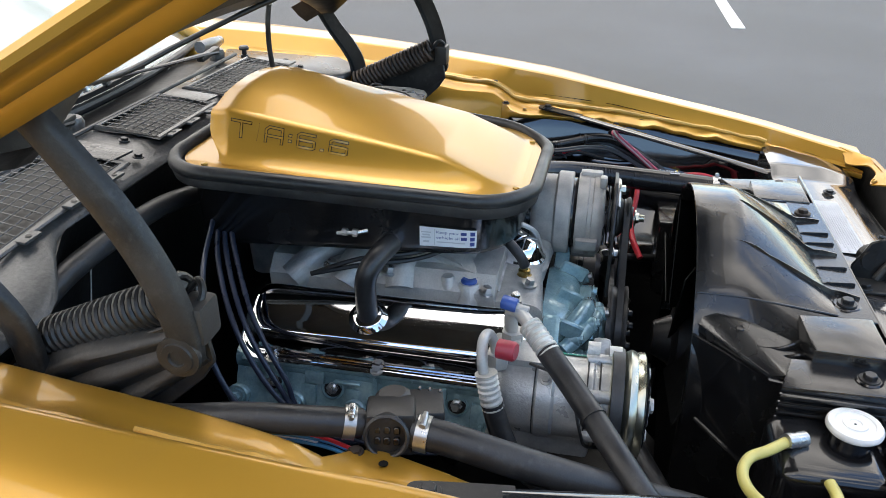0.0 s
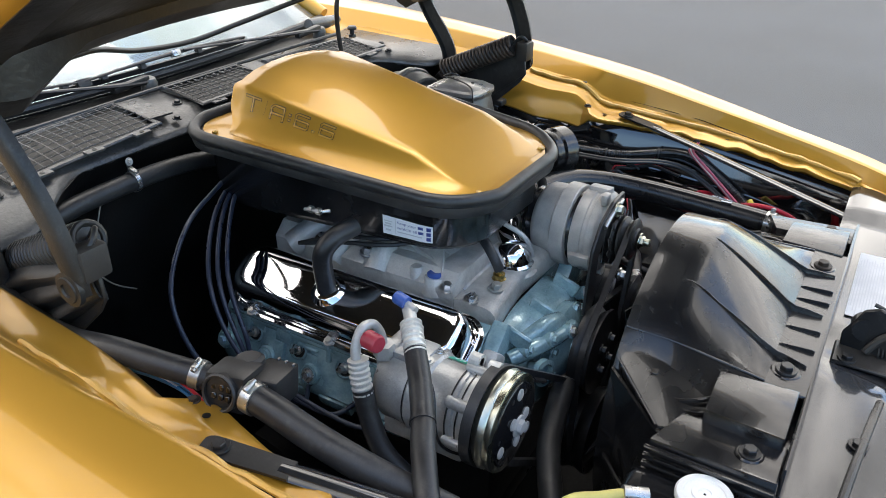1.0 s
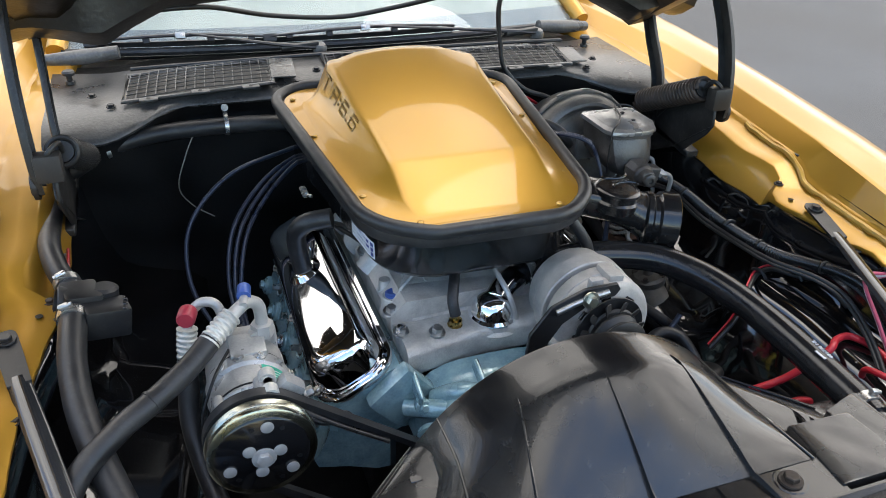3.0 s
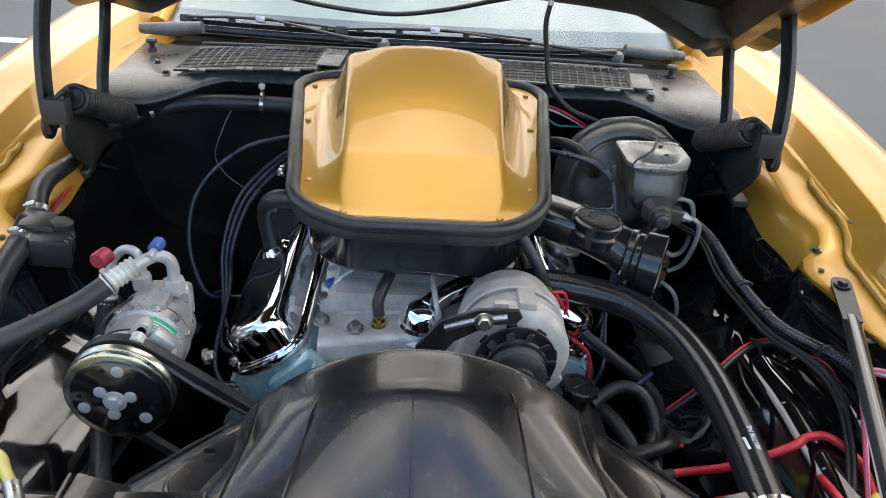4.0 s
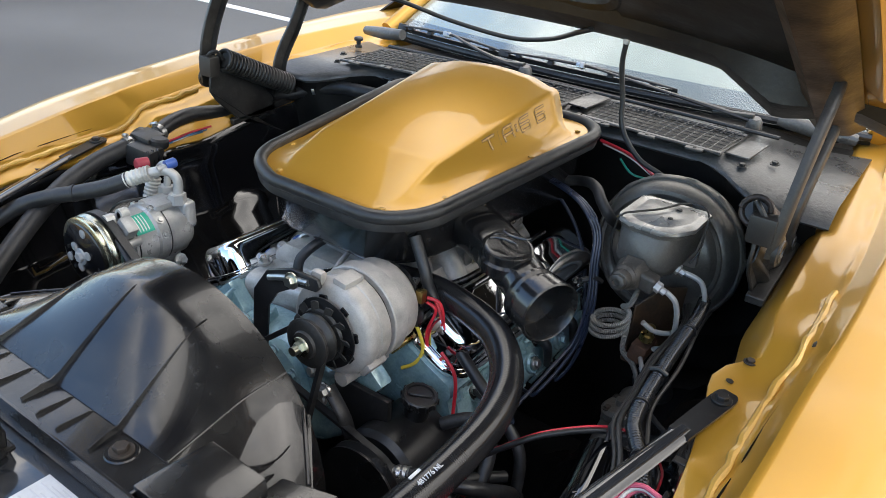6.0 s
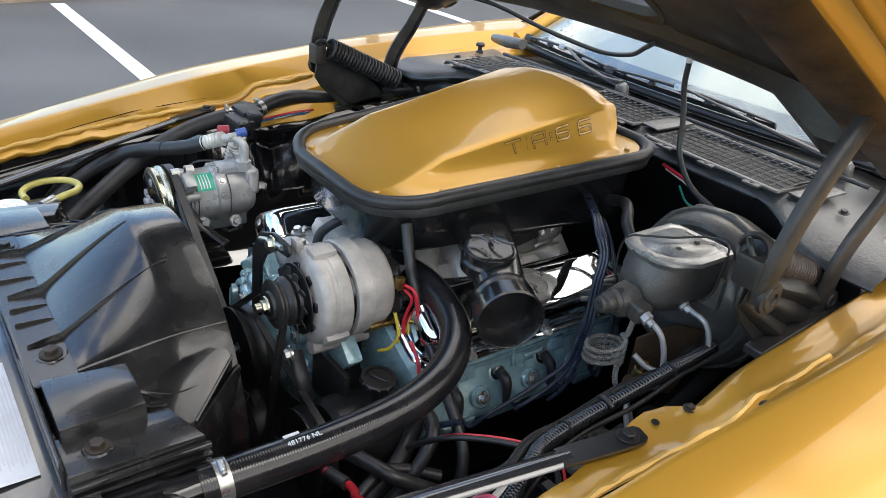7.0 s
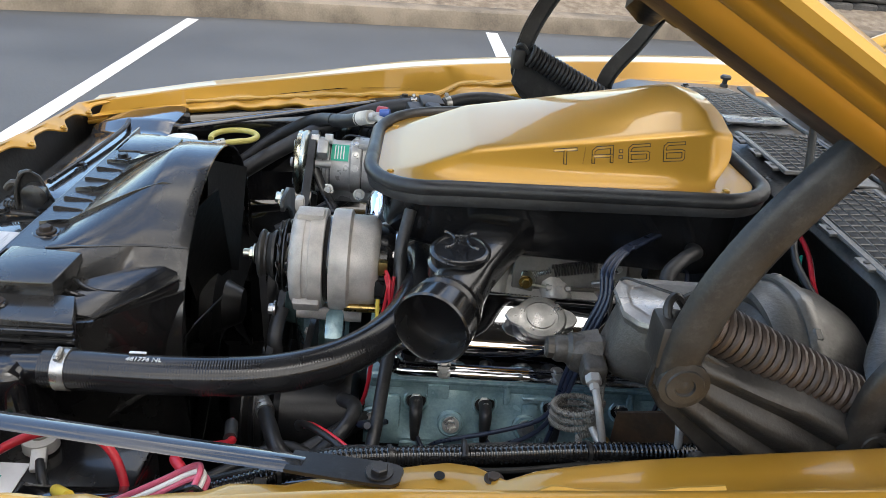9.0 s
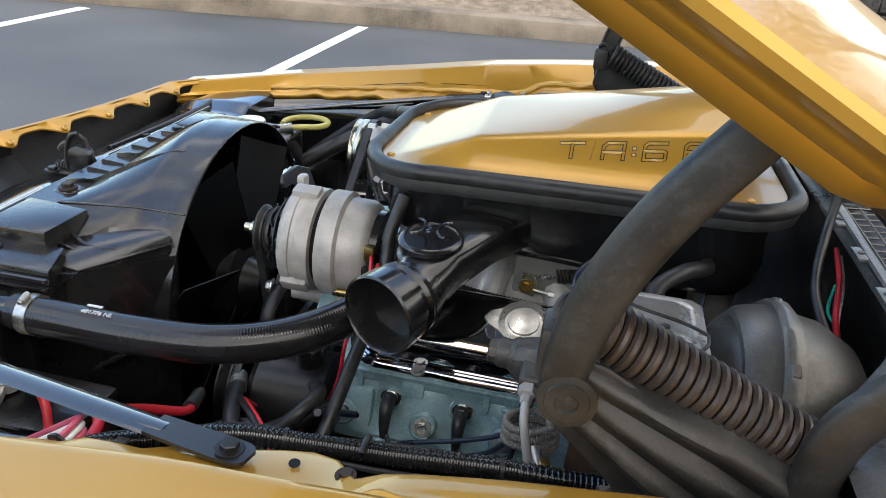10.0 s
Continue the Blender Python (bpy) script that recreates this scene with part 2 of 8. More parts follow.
# ---- mesh helpers ----
def part(name, bm, material, parent=None, label="", sharp=38):
    me = bpy.data.meshes.new(name)
    bm.normal_update()
    bm.to_mesh(me)
    bm.free()
    me.materials.append(material)
    me.shade_smooth()
    me.set_sharp_from_angle(angle=radians(sharp))
    ob = new(name, me)
    if parent is not None:
        ob.parent = parent
        base = parent.matrix_basis.copy()
        if parent.parent is not None:
            base = parent.parent.matrix_basis @ parent.matrix_parent_inverse @ base
        ob.matrix_parent_inverse = base.inverted()
    if label:
        tagged(ob, label)
    return ob


def thing(name, at, label, category, group="", kind=""):
    ob = new(name)
    ob.empty_display_size = 0.05
    ob.matrix_basis = Matrix.Translation(at)
    return tagged(ob, label, category, group, kind)


def single(name, bm, material, label, category, group="", kind="", sharp=38):
    return tagged(part(name, bm, material, None, "", sharp), label, category, group, kind)


def frame_of(axis):
    a = Vector(axis).normalized()
    q = a.to_track_quat("Z", "Y")
    return q.to_matrix().to_4x4()


def b_box(c, s, bevel=0.004, seg=2, rot=(0, 0, 0)):
    bm = bmesh.new()
    bmesh.ops.create_cube(bm, size=1.0)
    bmesh.ops.scale(bm, vec=s, verts=bm.verts)
    if bevel > 0:
        bmesh.ops.bevel(bm, geom=list(bm.edges), offset=min(bevel, 0.45 * min(s)), segments=seg, profile=0.6, affect="EDGES")
    bmesh.ops.transform(bm, matrix=pose(*c, *rot), verts=bm.verts)
    return bm


def b_lathe(profile, at, axis=(0, 0, 1), seg=32):
    """Profile of (radius, height) along the axis."""
    bm = bmesh.new()
    m = Matrix.Translation(at) @ frame_of(axis)
    rings = []
    for r, h in profile:
        if r < 1e-5:
            rings.append([bm.verts.new(m @ Vector((0, 0, h)))])
        else:
            rings.append([bm.verts.new(m @ Vector((r * math.cos(2 * math.pi * k / seg), r * math.sin(2 * math.pi * k / seg), h))) for k in range(seg)])
    for a, b in zip(rings, rings[1:]):
        if len(a) == 1 and len(b) == 1:
            continue
        for k in range(seg):
            j = (k + 1) % seg
            if len(a) == 1:
                bm.faces.new((a[0], b[j], b[k]))
            elif len(b) == 1:
                bm.faces.new((a[k], a[j], b[0]))
            else:
                bm.faces.new((a[k], a[j], b[j], b[k]))
    for ring, flip in ((rings[0], True), (rings[-1], False)):
        if len(ring) > 1:
            bm.faces.new(ring[::-1] if flip else ring)
    bmesh.ops.recalc_face_normals(bm, faces=bm.faces)
    return bm


def spline(pts, n=8, closed=False):
    p = [Vector(q) for q in pts]
    if len(p) < 3:
        return p
    out = []
    count = len(p) if closed else len(p) - 1
    for i in range(count):
        if closed:
            a, b, c, d = (p[(i + k - 1) % len(p)] for k in range(4))
        else:
            a, b, c, d = p[max(i - 1, 0)], p[i], p[i + 1], p[min(i + 2, len(p) - 1)]
        for k in range(n):
            t = k / n
            out.append(0.5 * ((2 * b) + (c - a) * t + (2 * a - 5 * b + 4 * c - d) * t * t + (3 * b - a - 3 * c + d) * t ** 3))
    if not closed:
        out.append(p[-1])
    return out


def b_tube(pts, r, seg=12, n=8, closed=False, ribs=0.0, pitch=0.005, smooth=True, flat=1.0, hollow=0.0):
    """A tube along a smooth line. ribs: depth of corrugation, one every pitch metres. r may be a list, one a given point."""
    line = spline(pts, n, closed) if smooth else [Vector(q) for q in pts]
    if ribs > 0:
        dense = [line[0]]
        for a, b in zip(line, line[1:]):
            k = max(1, round((b - a).length / (pitch / 4)))
            dense += [a.lerp(b, (j + 1) / k) for j in range(k)]
        line = dense
    radii = [r] * len(line) if not isinstance(r, (list, tuple)) else [
        r[min(int(i / max(n, 1)), len(r) - 1)] * (1 - (i % n) / n) + r[min(int(i / max(n, 1)) + 1, len(r) - 1)] * ((i % n) / n) for i in range(len(line))]
    bm = bmesh.new()
    rings = []
    count = len(line)
    t0 = (line[1] - line[0]).normalized()
    up = Vector((0, 0, 1)) if abs(t0.z) < 0.9 else Vector((0, 1, 0))
    side = t0.cross(up).normalized()
    for i in range(count):
        a = line[i - 1] if (i > 0 or closed) else line[i]
        b = line[(i + 1) % count] if (i < count - 1 or closed) else line[i]
        t = (b - a).normalized()
        side = (side - t * side.dot(t)).normalized()
        top = side.cross(t)
        rr = radii[i] - (ribs if (ribs > 0 and i % 4 in (2, 3)) else 0.0)
        rings.append([bm.verts.new(line[i] + side * (rr * math.cos(2 * math.pi * k / seg)) + top * (rr * flat * math.sin(2 * math.pi * k / seg))) for k in range(seg)])
    pairs = list(zip(rings, rings[1:])) + ([(rings[-1], rings[0])] if closed else [])
    for a, b in pairs:
        for k in range(seg):
            j = (k + 1) % seg
            bm.faces.new((a[k], a[j], b[j], b[k]))
    if not closed:
        bm.faces.new(rings[0][::-1])
        bm.faces.new(rings[-1])
    bmesh.ops.recalc_face_normals(bm, faces=bm.faces)
    return bm


def b_loft(rings, caps=True, closed=True):
    bm = bmesh.new()
    vs = [[bm.verts.new(p) for p in ring] for ring in rings]
    n = len(vs[0])
    for a, b in zip(vs, vs[1:]):
        for k in range(n if closed else n - 1):
            j = (k + 1) % n
            bm.faces.new((a[k], a[j], b[j], b[k]))
    if caps and closed:
        bm.faces.new(vs[0][::-1])
        bm.faces.new(vs[-1])
    bmesh.ops.recalc_face_normals(bm, faces=bm.faces)
    return bm


def b_slab(poly, m, thick, bevel=0.0015):
    """A plate: a polygon in the plane of m's x and y, thick along its z, edges eased."""
    bm = bmesh.new()
    lo = [bm.verts.new(m @ Vector((x, y, 0))) for x, y in poly]
    hi = [bm.verts.new(m @ Vector((x, y, thick))) for x, y in poly]
    n = len(poly)
    bm.faces.new(lo[::-1])
    bm.faces.new(hi)
    for k in range(n):
        j = (k + 1) % n
        bm.faces.new((lo[k], lo[j], hi[j], hi[k]))
    bmesh.ops.recalc_face_normals(bm, faces=bm.faces)
    if bevel > 0:
        bmesh.ops.bevel(bm, geom=list(bm.edges), offset=bevel, segments=1, affect="EDGES")
    return bm


def b_sheet(rows, thick=0.0015):
    """A sheet through rows of points, with thickness."""
    bm = bmesh.new()
    vs = [[bm.verts.new(p) for p in row] for row in rows]
    for a, b in zip(vs, vs[1:]):
        for k in range(len(a) - 1):
            bm.faces.new((a[k], a[k + 1], b[k + 1], b[k]))
    bmesh.ops.recalc_face_normals(bm, faces=bm.faces)
    if thick:
        bmesh.ops.solidify(bm, geom=list(bm.faces), thickness=thick)
    return bm


def join(*bms):
    out = bmesh.new()
    for b in bms:
        me = bpy.data.meshes.new("tmp")
        b.to_mesh(me)
        b.free()
        out.from_mesh(me)
        bpy.data.meshes.remove(me)
    return out


def b_bolt(at, axis=(0, 0, 1), r=0.008, h=0.006, washer=True):
    m = Matrix.Translation(at) @ frame_of(axis)
    prof = []
    if washer:
        prof += [(r * 1.55, 0.0), (r * 1.55, h * 0.22), (r * 1.5, h * 0.3)]
    a = b_lathe(prof + [(r * 0.6, h * 0.3), (0, h * 0.3)] if washer else [(r * 0.9, 0), (r * 0.9, h * 0.1), (0, h * 0.1)], at, axis, 16)
    hexa = bmesh.new()
    lv = []
    for rr, hh in ((r, h * 0.2), (r, h * 0.88), (r * 0.88, h)):
        lv.append([hexa.verts.new(m @ Vector((rr * math.cos(math.pi * k / 3), rr * math.sin(math.pi * k / 3), hh))) for k in range(6)])
    for p, q in zip(lv, lv[1:]):
        for k in range(6):
            hexa.faces.new((p[k], p[(k + 1) % 6], q[(k + 1) % 6], q[k]))
    hexa.faces.new(lv[-1])
    return join(a, hexa)


def b_spring(a, b, r, wire, turns, seg=8, per=14):
    a, b = Vector(a), Vector(b)
    m = frame_of(b - a)
    L = (b - a).length
    pts = []
    for i in range(int(turns * per) + 1):
        w = 2 * math.pi * i / per
        pts.append(a + (m @ Vector((r * math.cos(w), r * math.sin(w), L * i / (turns * per)))))
    return b_tube(pts, wire, seg, smooth=False)


def b_clamp(at, axis, r, width=0.012, screw=(0, 0, 1)):
    """A worm-drive hose clamp: band, housing and screw."""
    ax = Vector(axis).normalized()
    at = Vector(at)
    band = b_lathe([(r, -width / 2), (r + 0.0016, -width / 2), (r + 0.0016, width / 2), (r, width / 2)], at, ax, 24)
    up = Vector(screw) - ax * Vector(screw).dot(ax)
    up.normalize()
    s = ax.cross(up)
    c = at + up * (r + 0.005)
    house = b_lathe([(0.004, -0.007), (0.0046, -0.005), (0.0046, 0.005), (0.004, 0.007), (0.003, 0.0075), (0.003, 0.011), (0, 0.011)], c, s, 10)
    return join(band, house)


def mir(p, c=0.02):
    return (2 * c - p[0], p[1], p[2])


def lerp_table(table, y):
    """Table of (y, value...) in rising y."""
    if y <= table[0][0]:
        return table[0][1:]
    for i in range(len(table) - 1):
        a, b = table[i], table[i + 1]
        if y <= b[0]:
            p, q = table[max(i - 1, 0)], table[min(i + 2, len(table) - 1)]
            h = b[0] - a[0]
            t = (y - a[0]) / h
            out = []
            for k in range(1, len(a)):
                d = (b[k] - a[k]) / h
                ma = (b[k] - p[k]) / (b[0] - p[0]) if i > 0 else d
                mb = (q[k] - a[k]) / (q[0] - a[0]) if i + 2 < len(table) else d
                out.append((2 * t ** 3 - 3 * t * t + 1) * a[k] + (t ** 3 - 2 * t * t + t) * h * ma + (3 * t * t - 2 * t ** 3) * b[k] + (t ** 3 - t * t) * h * mb)
            return tuple(out)
    return table[-1][1:]


def words(text, size, m, material, name, parent, depth=0.0003):
    cu = bpy.data.curves.new("letters", "FONT")
    cu.body, cu.size, cu.extrude = text, size, depth
    tmp = new("letters", cu)
    me = bpy.data.meshes.new_from_object(tmp.evaluated_get(bpy.context.evaluated_depsgraph_get()))
    bpy.data.objects.remove(tmp)
    bm = bmesh.new()
    bm.from_mesh(me)
    bmesh.ops.transform(bm, matrix=m, verts=bm.verts)
    return part(name, bm, material, parent)

# ---- car park ----
def ground():
    bm = bmesh.new()
    bmesh.ops.create_grid(bm, x_segments=40, y_segments=40, size=300)
    g = single("ground", bm, ASPHALT, "worn grey asphalt of a car park", "ground", kind="structure")
    KERB = [(-4.0, -12.0), (-5.05, -6.5), (-5.75, -3.5), (-6.3, -1.5), (-6.75, 0.6), (-7.2, 3.0), (-7.9, 7.0), (-9.0, 14.0)]
    line = spline([(x, y, 0) for x, y in KERB], 6)
    prof = [(0.0, -0.05), (0.0, 0.12), (-0.02, 0.165), (-0.05, 0.18), (-0.30, 0.18), (-0.32, 0.17), (-0.34, -0.05)]
    rows = [[(p.x + dx, p.y, dz) for dx, dz in prof] for p in line]
    single("kerb", b_sheet(rows, 0), CONCRETE, "weathered tan concrete kerb along the car park", "kerb", kind="structure")
    # planting bed and stone wall behind the kerb
    random.seed(4)
    rows = []
    for p in line:
        rows.append([(p.x - 0.33 - 0.12 * k, p.y, 0.12 + 0.025 * k + 0.035 * noise.noise((p.y * 3, k * 0.7, 1))) for k in range(10)])
    single("planting_bed", b_sheet(rows, 0), MULCH, "strip of pale leaf mulch behind the kerb", "planting bed", kind="structure")
    wall = thing("stone_wall", (-8.3, 0, 0), "low dark rough stone retaining wall", "wall", kind="structure")
    blocks = []
    for course in range(3):
        y = -11.0 + 0.17 * course
        while y < 13:
            w = random.uniform(0.28, 0.5)
            x = lerp_table([(b, a) for a, b in KERB], y)[0] - 1.25
            blocks.append(b_box((x - 0.15 + random.uniform(-0.02, 0.02), y + w / 2, 0.28 + course * 0.2), (0.3, w - 0.02, 0.185), 0.025, 1))
            y += w
    part("blocks", join(*blocks), STONE, wall)
    rows = [[(p.x - 1.3 - 3.0 * k, p.y * (1 + 0.3 * k), 0.78 + 0.25 * k) for k in range(6)] for p in line]
    single("bank", b_sheet(rows, 0), MULCH, "mulched bank above the stone wall", "bank", kind="structure")
    for name, x0, x1, y0, w in (("a", -6.05, 1.2, -1.95, 0.105), ("b", -6.65, 1.2, 0.83, 0.12), ("c", -7.1, 1.2, 4.35, 0.12),
                                ("d", -5.3, 1.2, -4.35, 0.11), ("e", 6.45, 12.5, -1.29, 0.125)):
        if x0 < 0:
            x1 = -1.6
        bm = b_box(((x0 + x1) / 2, y0, 0.002), (x1 - x0, w, 0.006), 0.002, 1)
        single("parking_line", bm, LINEPAINT, "white painted parking bay line on the asphalt", "road marking", "parking bay lines", "structure")


def tree(at, h, seed, spread=1.6):
    rnd = random.Random(seed)
    t = thing("tree", at, "leafy broad tree standing beyond the car park", "tree", "trees round the car park")
    x, y, z = at
    trunk = [b_tube([(x, y, z - 0.3), (x + 0.05, y, z + h * 0.25), (x + rnd.uniform(-.2, .2), y + rnd.uniform(-.2, .2), z + h * 0.55)], [0.16, 0.12, 0.07], 8, 4)]
    tips = []
    for k in range(9):
        a = 2.4 * k + rnd.random()
        b = Vector((x, y, z + h * rnd.uniform(0.3, 0.5)))
        e = Vector((x + spread * math.cos(a) * rnd.uniform(.5, 1), y + spread * math.sin(a) * rnd.uniform(.5, 1), z + h * rnd.uniform(0.55, 0.95)))
        trunk.append(b_tube([b, b.lerp(e, 0.5) + Vector((0, 0, 0.15)), e], [0.05, 0.03, 0.012], 6, 4))
        tips += [e, b.lerp(e, 0.7)]
    part("trunk", join(*trunk), BARK, t)
    verts, faces = [], []
    for tip in tips:
        for _ in range(150):
            c = tip + Vector((rnd.gauss(0, 0.42), rnd.gauss(0, 0.42), rnd.gauss(0, 0.32)))
            u = Vector((rnd.gauss(0, 1), rnd.gauss(0, 1), rnd.gauss(0, 1))).normalized() * 0.075
            v = u.cross(Vector((rnd.gauss(0, 1), rnd.gauss(0, 1), rnd.gauss(0, 1)))).normalized() * 0.04
            i = len(verts)
            verts += [c - u, c + v, c + u, c - v]
            faces.append((i, i + 1, i + 2, i + 3))
    me = bpy.data.meshes.new("crown")
    me.from_pydata(verts, [], faces)
    bm = bmesh.new()
    bm.from_mesh(me)
    tagged(part("crown", bm, LEAF, t), kind="stuff")


ground()
for spot, hh, sd in (((-11.0, 6.2, 0.9), 6.5, 1), ((-12.0, 9.5, 1.0), 8.5, 2), ((-11.0, 13.5, 1.0), 9.5, 6), ((-13.5, 17.5, 1.0), 9.5, 8)):
    tree(spot, hh, sd)


# ---- car body ----
XC = 0.02
# y, lip x, lip z, outer x, inner edge x, inner edge z
FENDER = [(-0.70, 0.575, 0.822, 0.665, 0.54, 0.788), (-0.62, 0.625, 0.828, 0.735, 0.60, 0.792), (-0.50, 0.692, 0.840, 0.806, 0.645, 0.801), (-0.30, 0.738, 0.866, 0.874, 0.682, 0.818),
          (-0.14, 0.752, 0.891, 0.904, 0.678, 0.833), (0.00, 0.760, 0.914, 0.922, 0.657, 0.843), (0.09, 0.767, 0.925, 0.930, 0.643, 0.848), (0.125, 0.769, 0.929, 0.932, 0.684, 0.866), (0.15, 0.7705, 0.932, 0.934, 0.686, 0.880), (0.235, 0.7742, 0.9405, 0.937, 0.673, 0.886), (0.30, 0.776, 0.947, 0.939, 0.674, 0.896),
          (0.45, 0.778, 0.962, 0.942, 0.673, 0.914), (0.70, 0.765, 0.982, 0.944, 0.660, 0.935), (1.00, 0.735, 0.998, 0.946, 0.640, 0.960), (1.30, 0.72, 1.005, 0.948, 0.64, 0.98)]


def skirt(y):
    """How far the flange's inner edge turns down towards the bay, behind the brace: inwards and down."""
    k = max(0.0, min(1.0, (y - 0.095) / 0.035))
    return 0.034 * k, 0.056 * k


def ledge_width(y):
    """Width of the flange's flat part, from its inner edge to the bead."""
    xp, zp, xo, xi, zi = lerp_table(FENDER, y)
    return 0.82 * (xp - 0.030 - xi)


def fender_section(y):
    xp, zp, xo, xi, zi = lerp_table(FENDER, y)
    w = ledge_width(y)
    wave = 0.006 * math.sin(y * 66) * math.sin(y * 23 + 1) * (1 if -0.50 < y < 0.02 else 0)
    lump = 0.0022 * math.sin(y * 74) + 0.0016 * math.sin(y * 31 + 2)
    dx, dz = skirt(y)
    return [(xi - dx + 0.003, y, zi - dz - 0.012 + wave), (xi - dx, y, zi - dz - 0.008 + wave), (xi - dx * 0.5 - 0.001, y, zi - dz * 0.42 - 0.005 + wave), (xi, y, zi - 0.002 + wave), (xi + 0.004, y, zi + wave), (xi + 0.5 * w, y, zi + 0.003 + wave * 0.7), (xi + w - 0.006, y, zi + 0.006 + wave * 0.3),
            (xi + w, y, zi + 0.011 + lump), (xi + w + 0.005, y, min(zp - 0.036, zi + 0.017) + lump), (xi + w + 0.010, y, min(zp - 0.035, zi + 0.019)), (max(xp - 0.030, xi + w + 0.012), y, min(zp - 0.034, zi + 0.023)),
            (xp - 0.005, y, zp - 0.002), (xp + 0.002, y, zp + 0.0005), (xp + 0.006, y, zp), (xp + 0.05, y, zp + 0.001), (xo - 0.06, y, zp - 0.006), (xo - 0.025, y, zp - 0.018), (xo - 0.006, y, zp - 0.042),
            (xo + 0.004, y, zp - 0.09), (xo + 0.012, y, zp - 0.22), (xo + 0.005, y, zp - 0.38), (xo - 0.02, y, 0.28), (xo - 0.06, y, 0.20)]


def car_body():
    car = thing("car_body", (XC, 0.2, 0.2), "gold metallic car front body with its bonnet raised", "car")
    ys = [1.30 - 0.025 * k for k in range(81)]
    left = [fender_section(y) for y in ys]
    for side in (1, -1):
        rows = left if side == 1 else [[mir(p) for p in row] for row in left]
        f = part("fender", b_sheet(rows, 0.0012), GOLD, car)
        # rubber stops on the ledge, bolts and slots on the flange
        for y in (0.155, -0.577):
            xp, zp, xo, xi, zi = lerp_table(FENDER, y)
            c = (xp - 0.030, y, zp - 0.056)
            if side == -1:
                c = mir(c)
            if side == -1 and y > 0:
                part("stop_socket", b_box((c[0], c[1], c[2] + 0.004), (0.018, 0.022, 0.004), 0.001, 1), BLACK, f)
            if side == 1 or y < 0:
                part("rubber_stop", b_box((c[0] + 0.004, c[1], c[2] + 0.010), (0.014, 0.018, 0.024), 0.004), RUBBER, f)
        for y in ((0.115,) if side == 1 else (0.10, -0.13)):
            xp, zp, xo, xi, zi = lerp_table(FENDER, y)
            c = (xi + 0.004, y, zi - 0.002)
            part("fender_bolt", b_bolt(mir(c) if side == -1 else c, (0, 0, 1), 0.006, 0.005), BROWNBOLT, f)
        for y in (0.066, -0.22):
            xp, zp, xo, xi, zi = lerp_table(FENDER, y)
            c = (xi + 0.024, y, zi + 0.0045)
            part("bolt_hole", b_lathe([(0.0052, 0), (0.0052, 0.0006), (0, 0.0006)], mir(c) if side == -1 else c, (0.1, 0, 1), 14), DARK, f)
        # dark open seam where the ledge meets the inner wall
        for ya, yb in ((0.045, -0.10), (-0.13, -0.30)):
            pts = []
            for k in range(9):
                y = ya + (yb - ya) * k / 8
                xp, zp, xo, xi, zi = lerp_table(FENDER, y)
                pts.append((xp - 0.027, y, min(zp - 0.031, zi + 0.0262)))
            part("seam_gap", b_tube([mir(q) for q in pts] if side == -1 else pts, [0.0005] + [0.0014] * 7 + [0.0005], 6, 2, flat=0.6), BLACK, f)
        # uneven painted bead of sealer along the fold
        rb = random.Random(5 + side)
        pts, rad = [], []
        for k in range(46):
            y = 0.30 - 0.018 * k
            xp, zp, xo, xi, zi = lerp_table(FENDER, y)
            pts.append((xi + ledge_width(y) + rb.uniform(-0.002, 0.002), y, zi + 0.0125 + rb.uniform(-0.0015, 0.0015)))
            rad.append(rb.uniform(0.0040, 0.0066))
        part("sealer_bead", b_tube([mir(q) for q in pts] if side == -1 else pts, rad, 8, 3), GOLD_DULL, f, "dirty gold-painted seam sealer")
        # clip tabs bolted to the flange edge
        for y in ((-0.10,) if side == 1 else ()):
            xp, zp, xo, xi, zi = lerp_table(FENDER, y)
            c = (xi + 0.004, y, zi - 0.008)
            part("flange_tab", b_box(mir(c) if side == -1 else c, (0.040, 0.012, 0.003), 0.001, 1), HINGE, f)
    # front header: a gold lip right across, its return scalloped between the screws, nose falling away
    xs = [-0.57 + 1.18 * k / 160 for k in range(161)]
    rows, inner = [], []
    def nose(x):
        u = abs(x - XC) / 0.59
        return -0.715 - 0.085 * (1 - min(1.0, u)) ** 2 + 0.05 * max(0, u - 0.88) / 0.12, 0.826 - 0.002 * (1 - u * u)
    for x in xs:
        yf, z = nose(x)
        tab = abs(math.cos(math.pi * (x + 0.02) / 0.115)) ** 5
        w = 0.014 + 0.022 * tab
        rows.append([(x, yf + w, z - 0.55 * w - 0.003), (x, yf + w, z - 0.55 * w), (x, yf + 0.5 * w, z - 0.24 * w), (x, yf + 0.007, z), (x, yf, z + 0.001), (x, yf - 0.012, z - 0.008), (x, yf - 0.10, z - 0.10), (x, yf - 0.20, z - 0.24), (x, yf - 0.22, 0.40), (x, yf - 0.18, 0.22)])
        inner.append([(x, yf + 0.006, z - 0.008), (x, yf + 0.010, z - 0.045), (x, (yf - 0.685) / 2, z - 0.085), (x, -0.685, 0.736)])
    part("header_panel", b_sheet(rows, 0.0012), GOLD, car)
    part("header_return", b_sheet(inner, 0.0012), DARK, car)
    for k in range(-4, 5):
        x = -0.02 + 0.115 * k
        yf, z = nose(x)
        part("header_screw", b_lathe([(0.0065, 0), (0.006, 0.002), (0.0035, 0.0035), (0.0025, 0.002), (0, 0.002)], (x, yf + 0.030, z - 0.0135), (0, 0.5, 1), 12), GOLD_DULL, car)
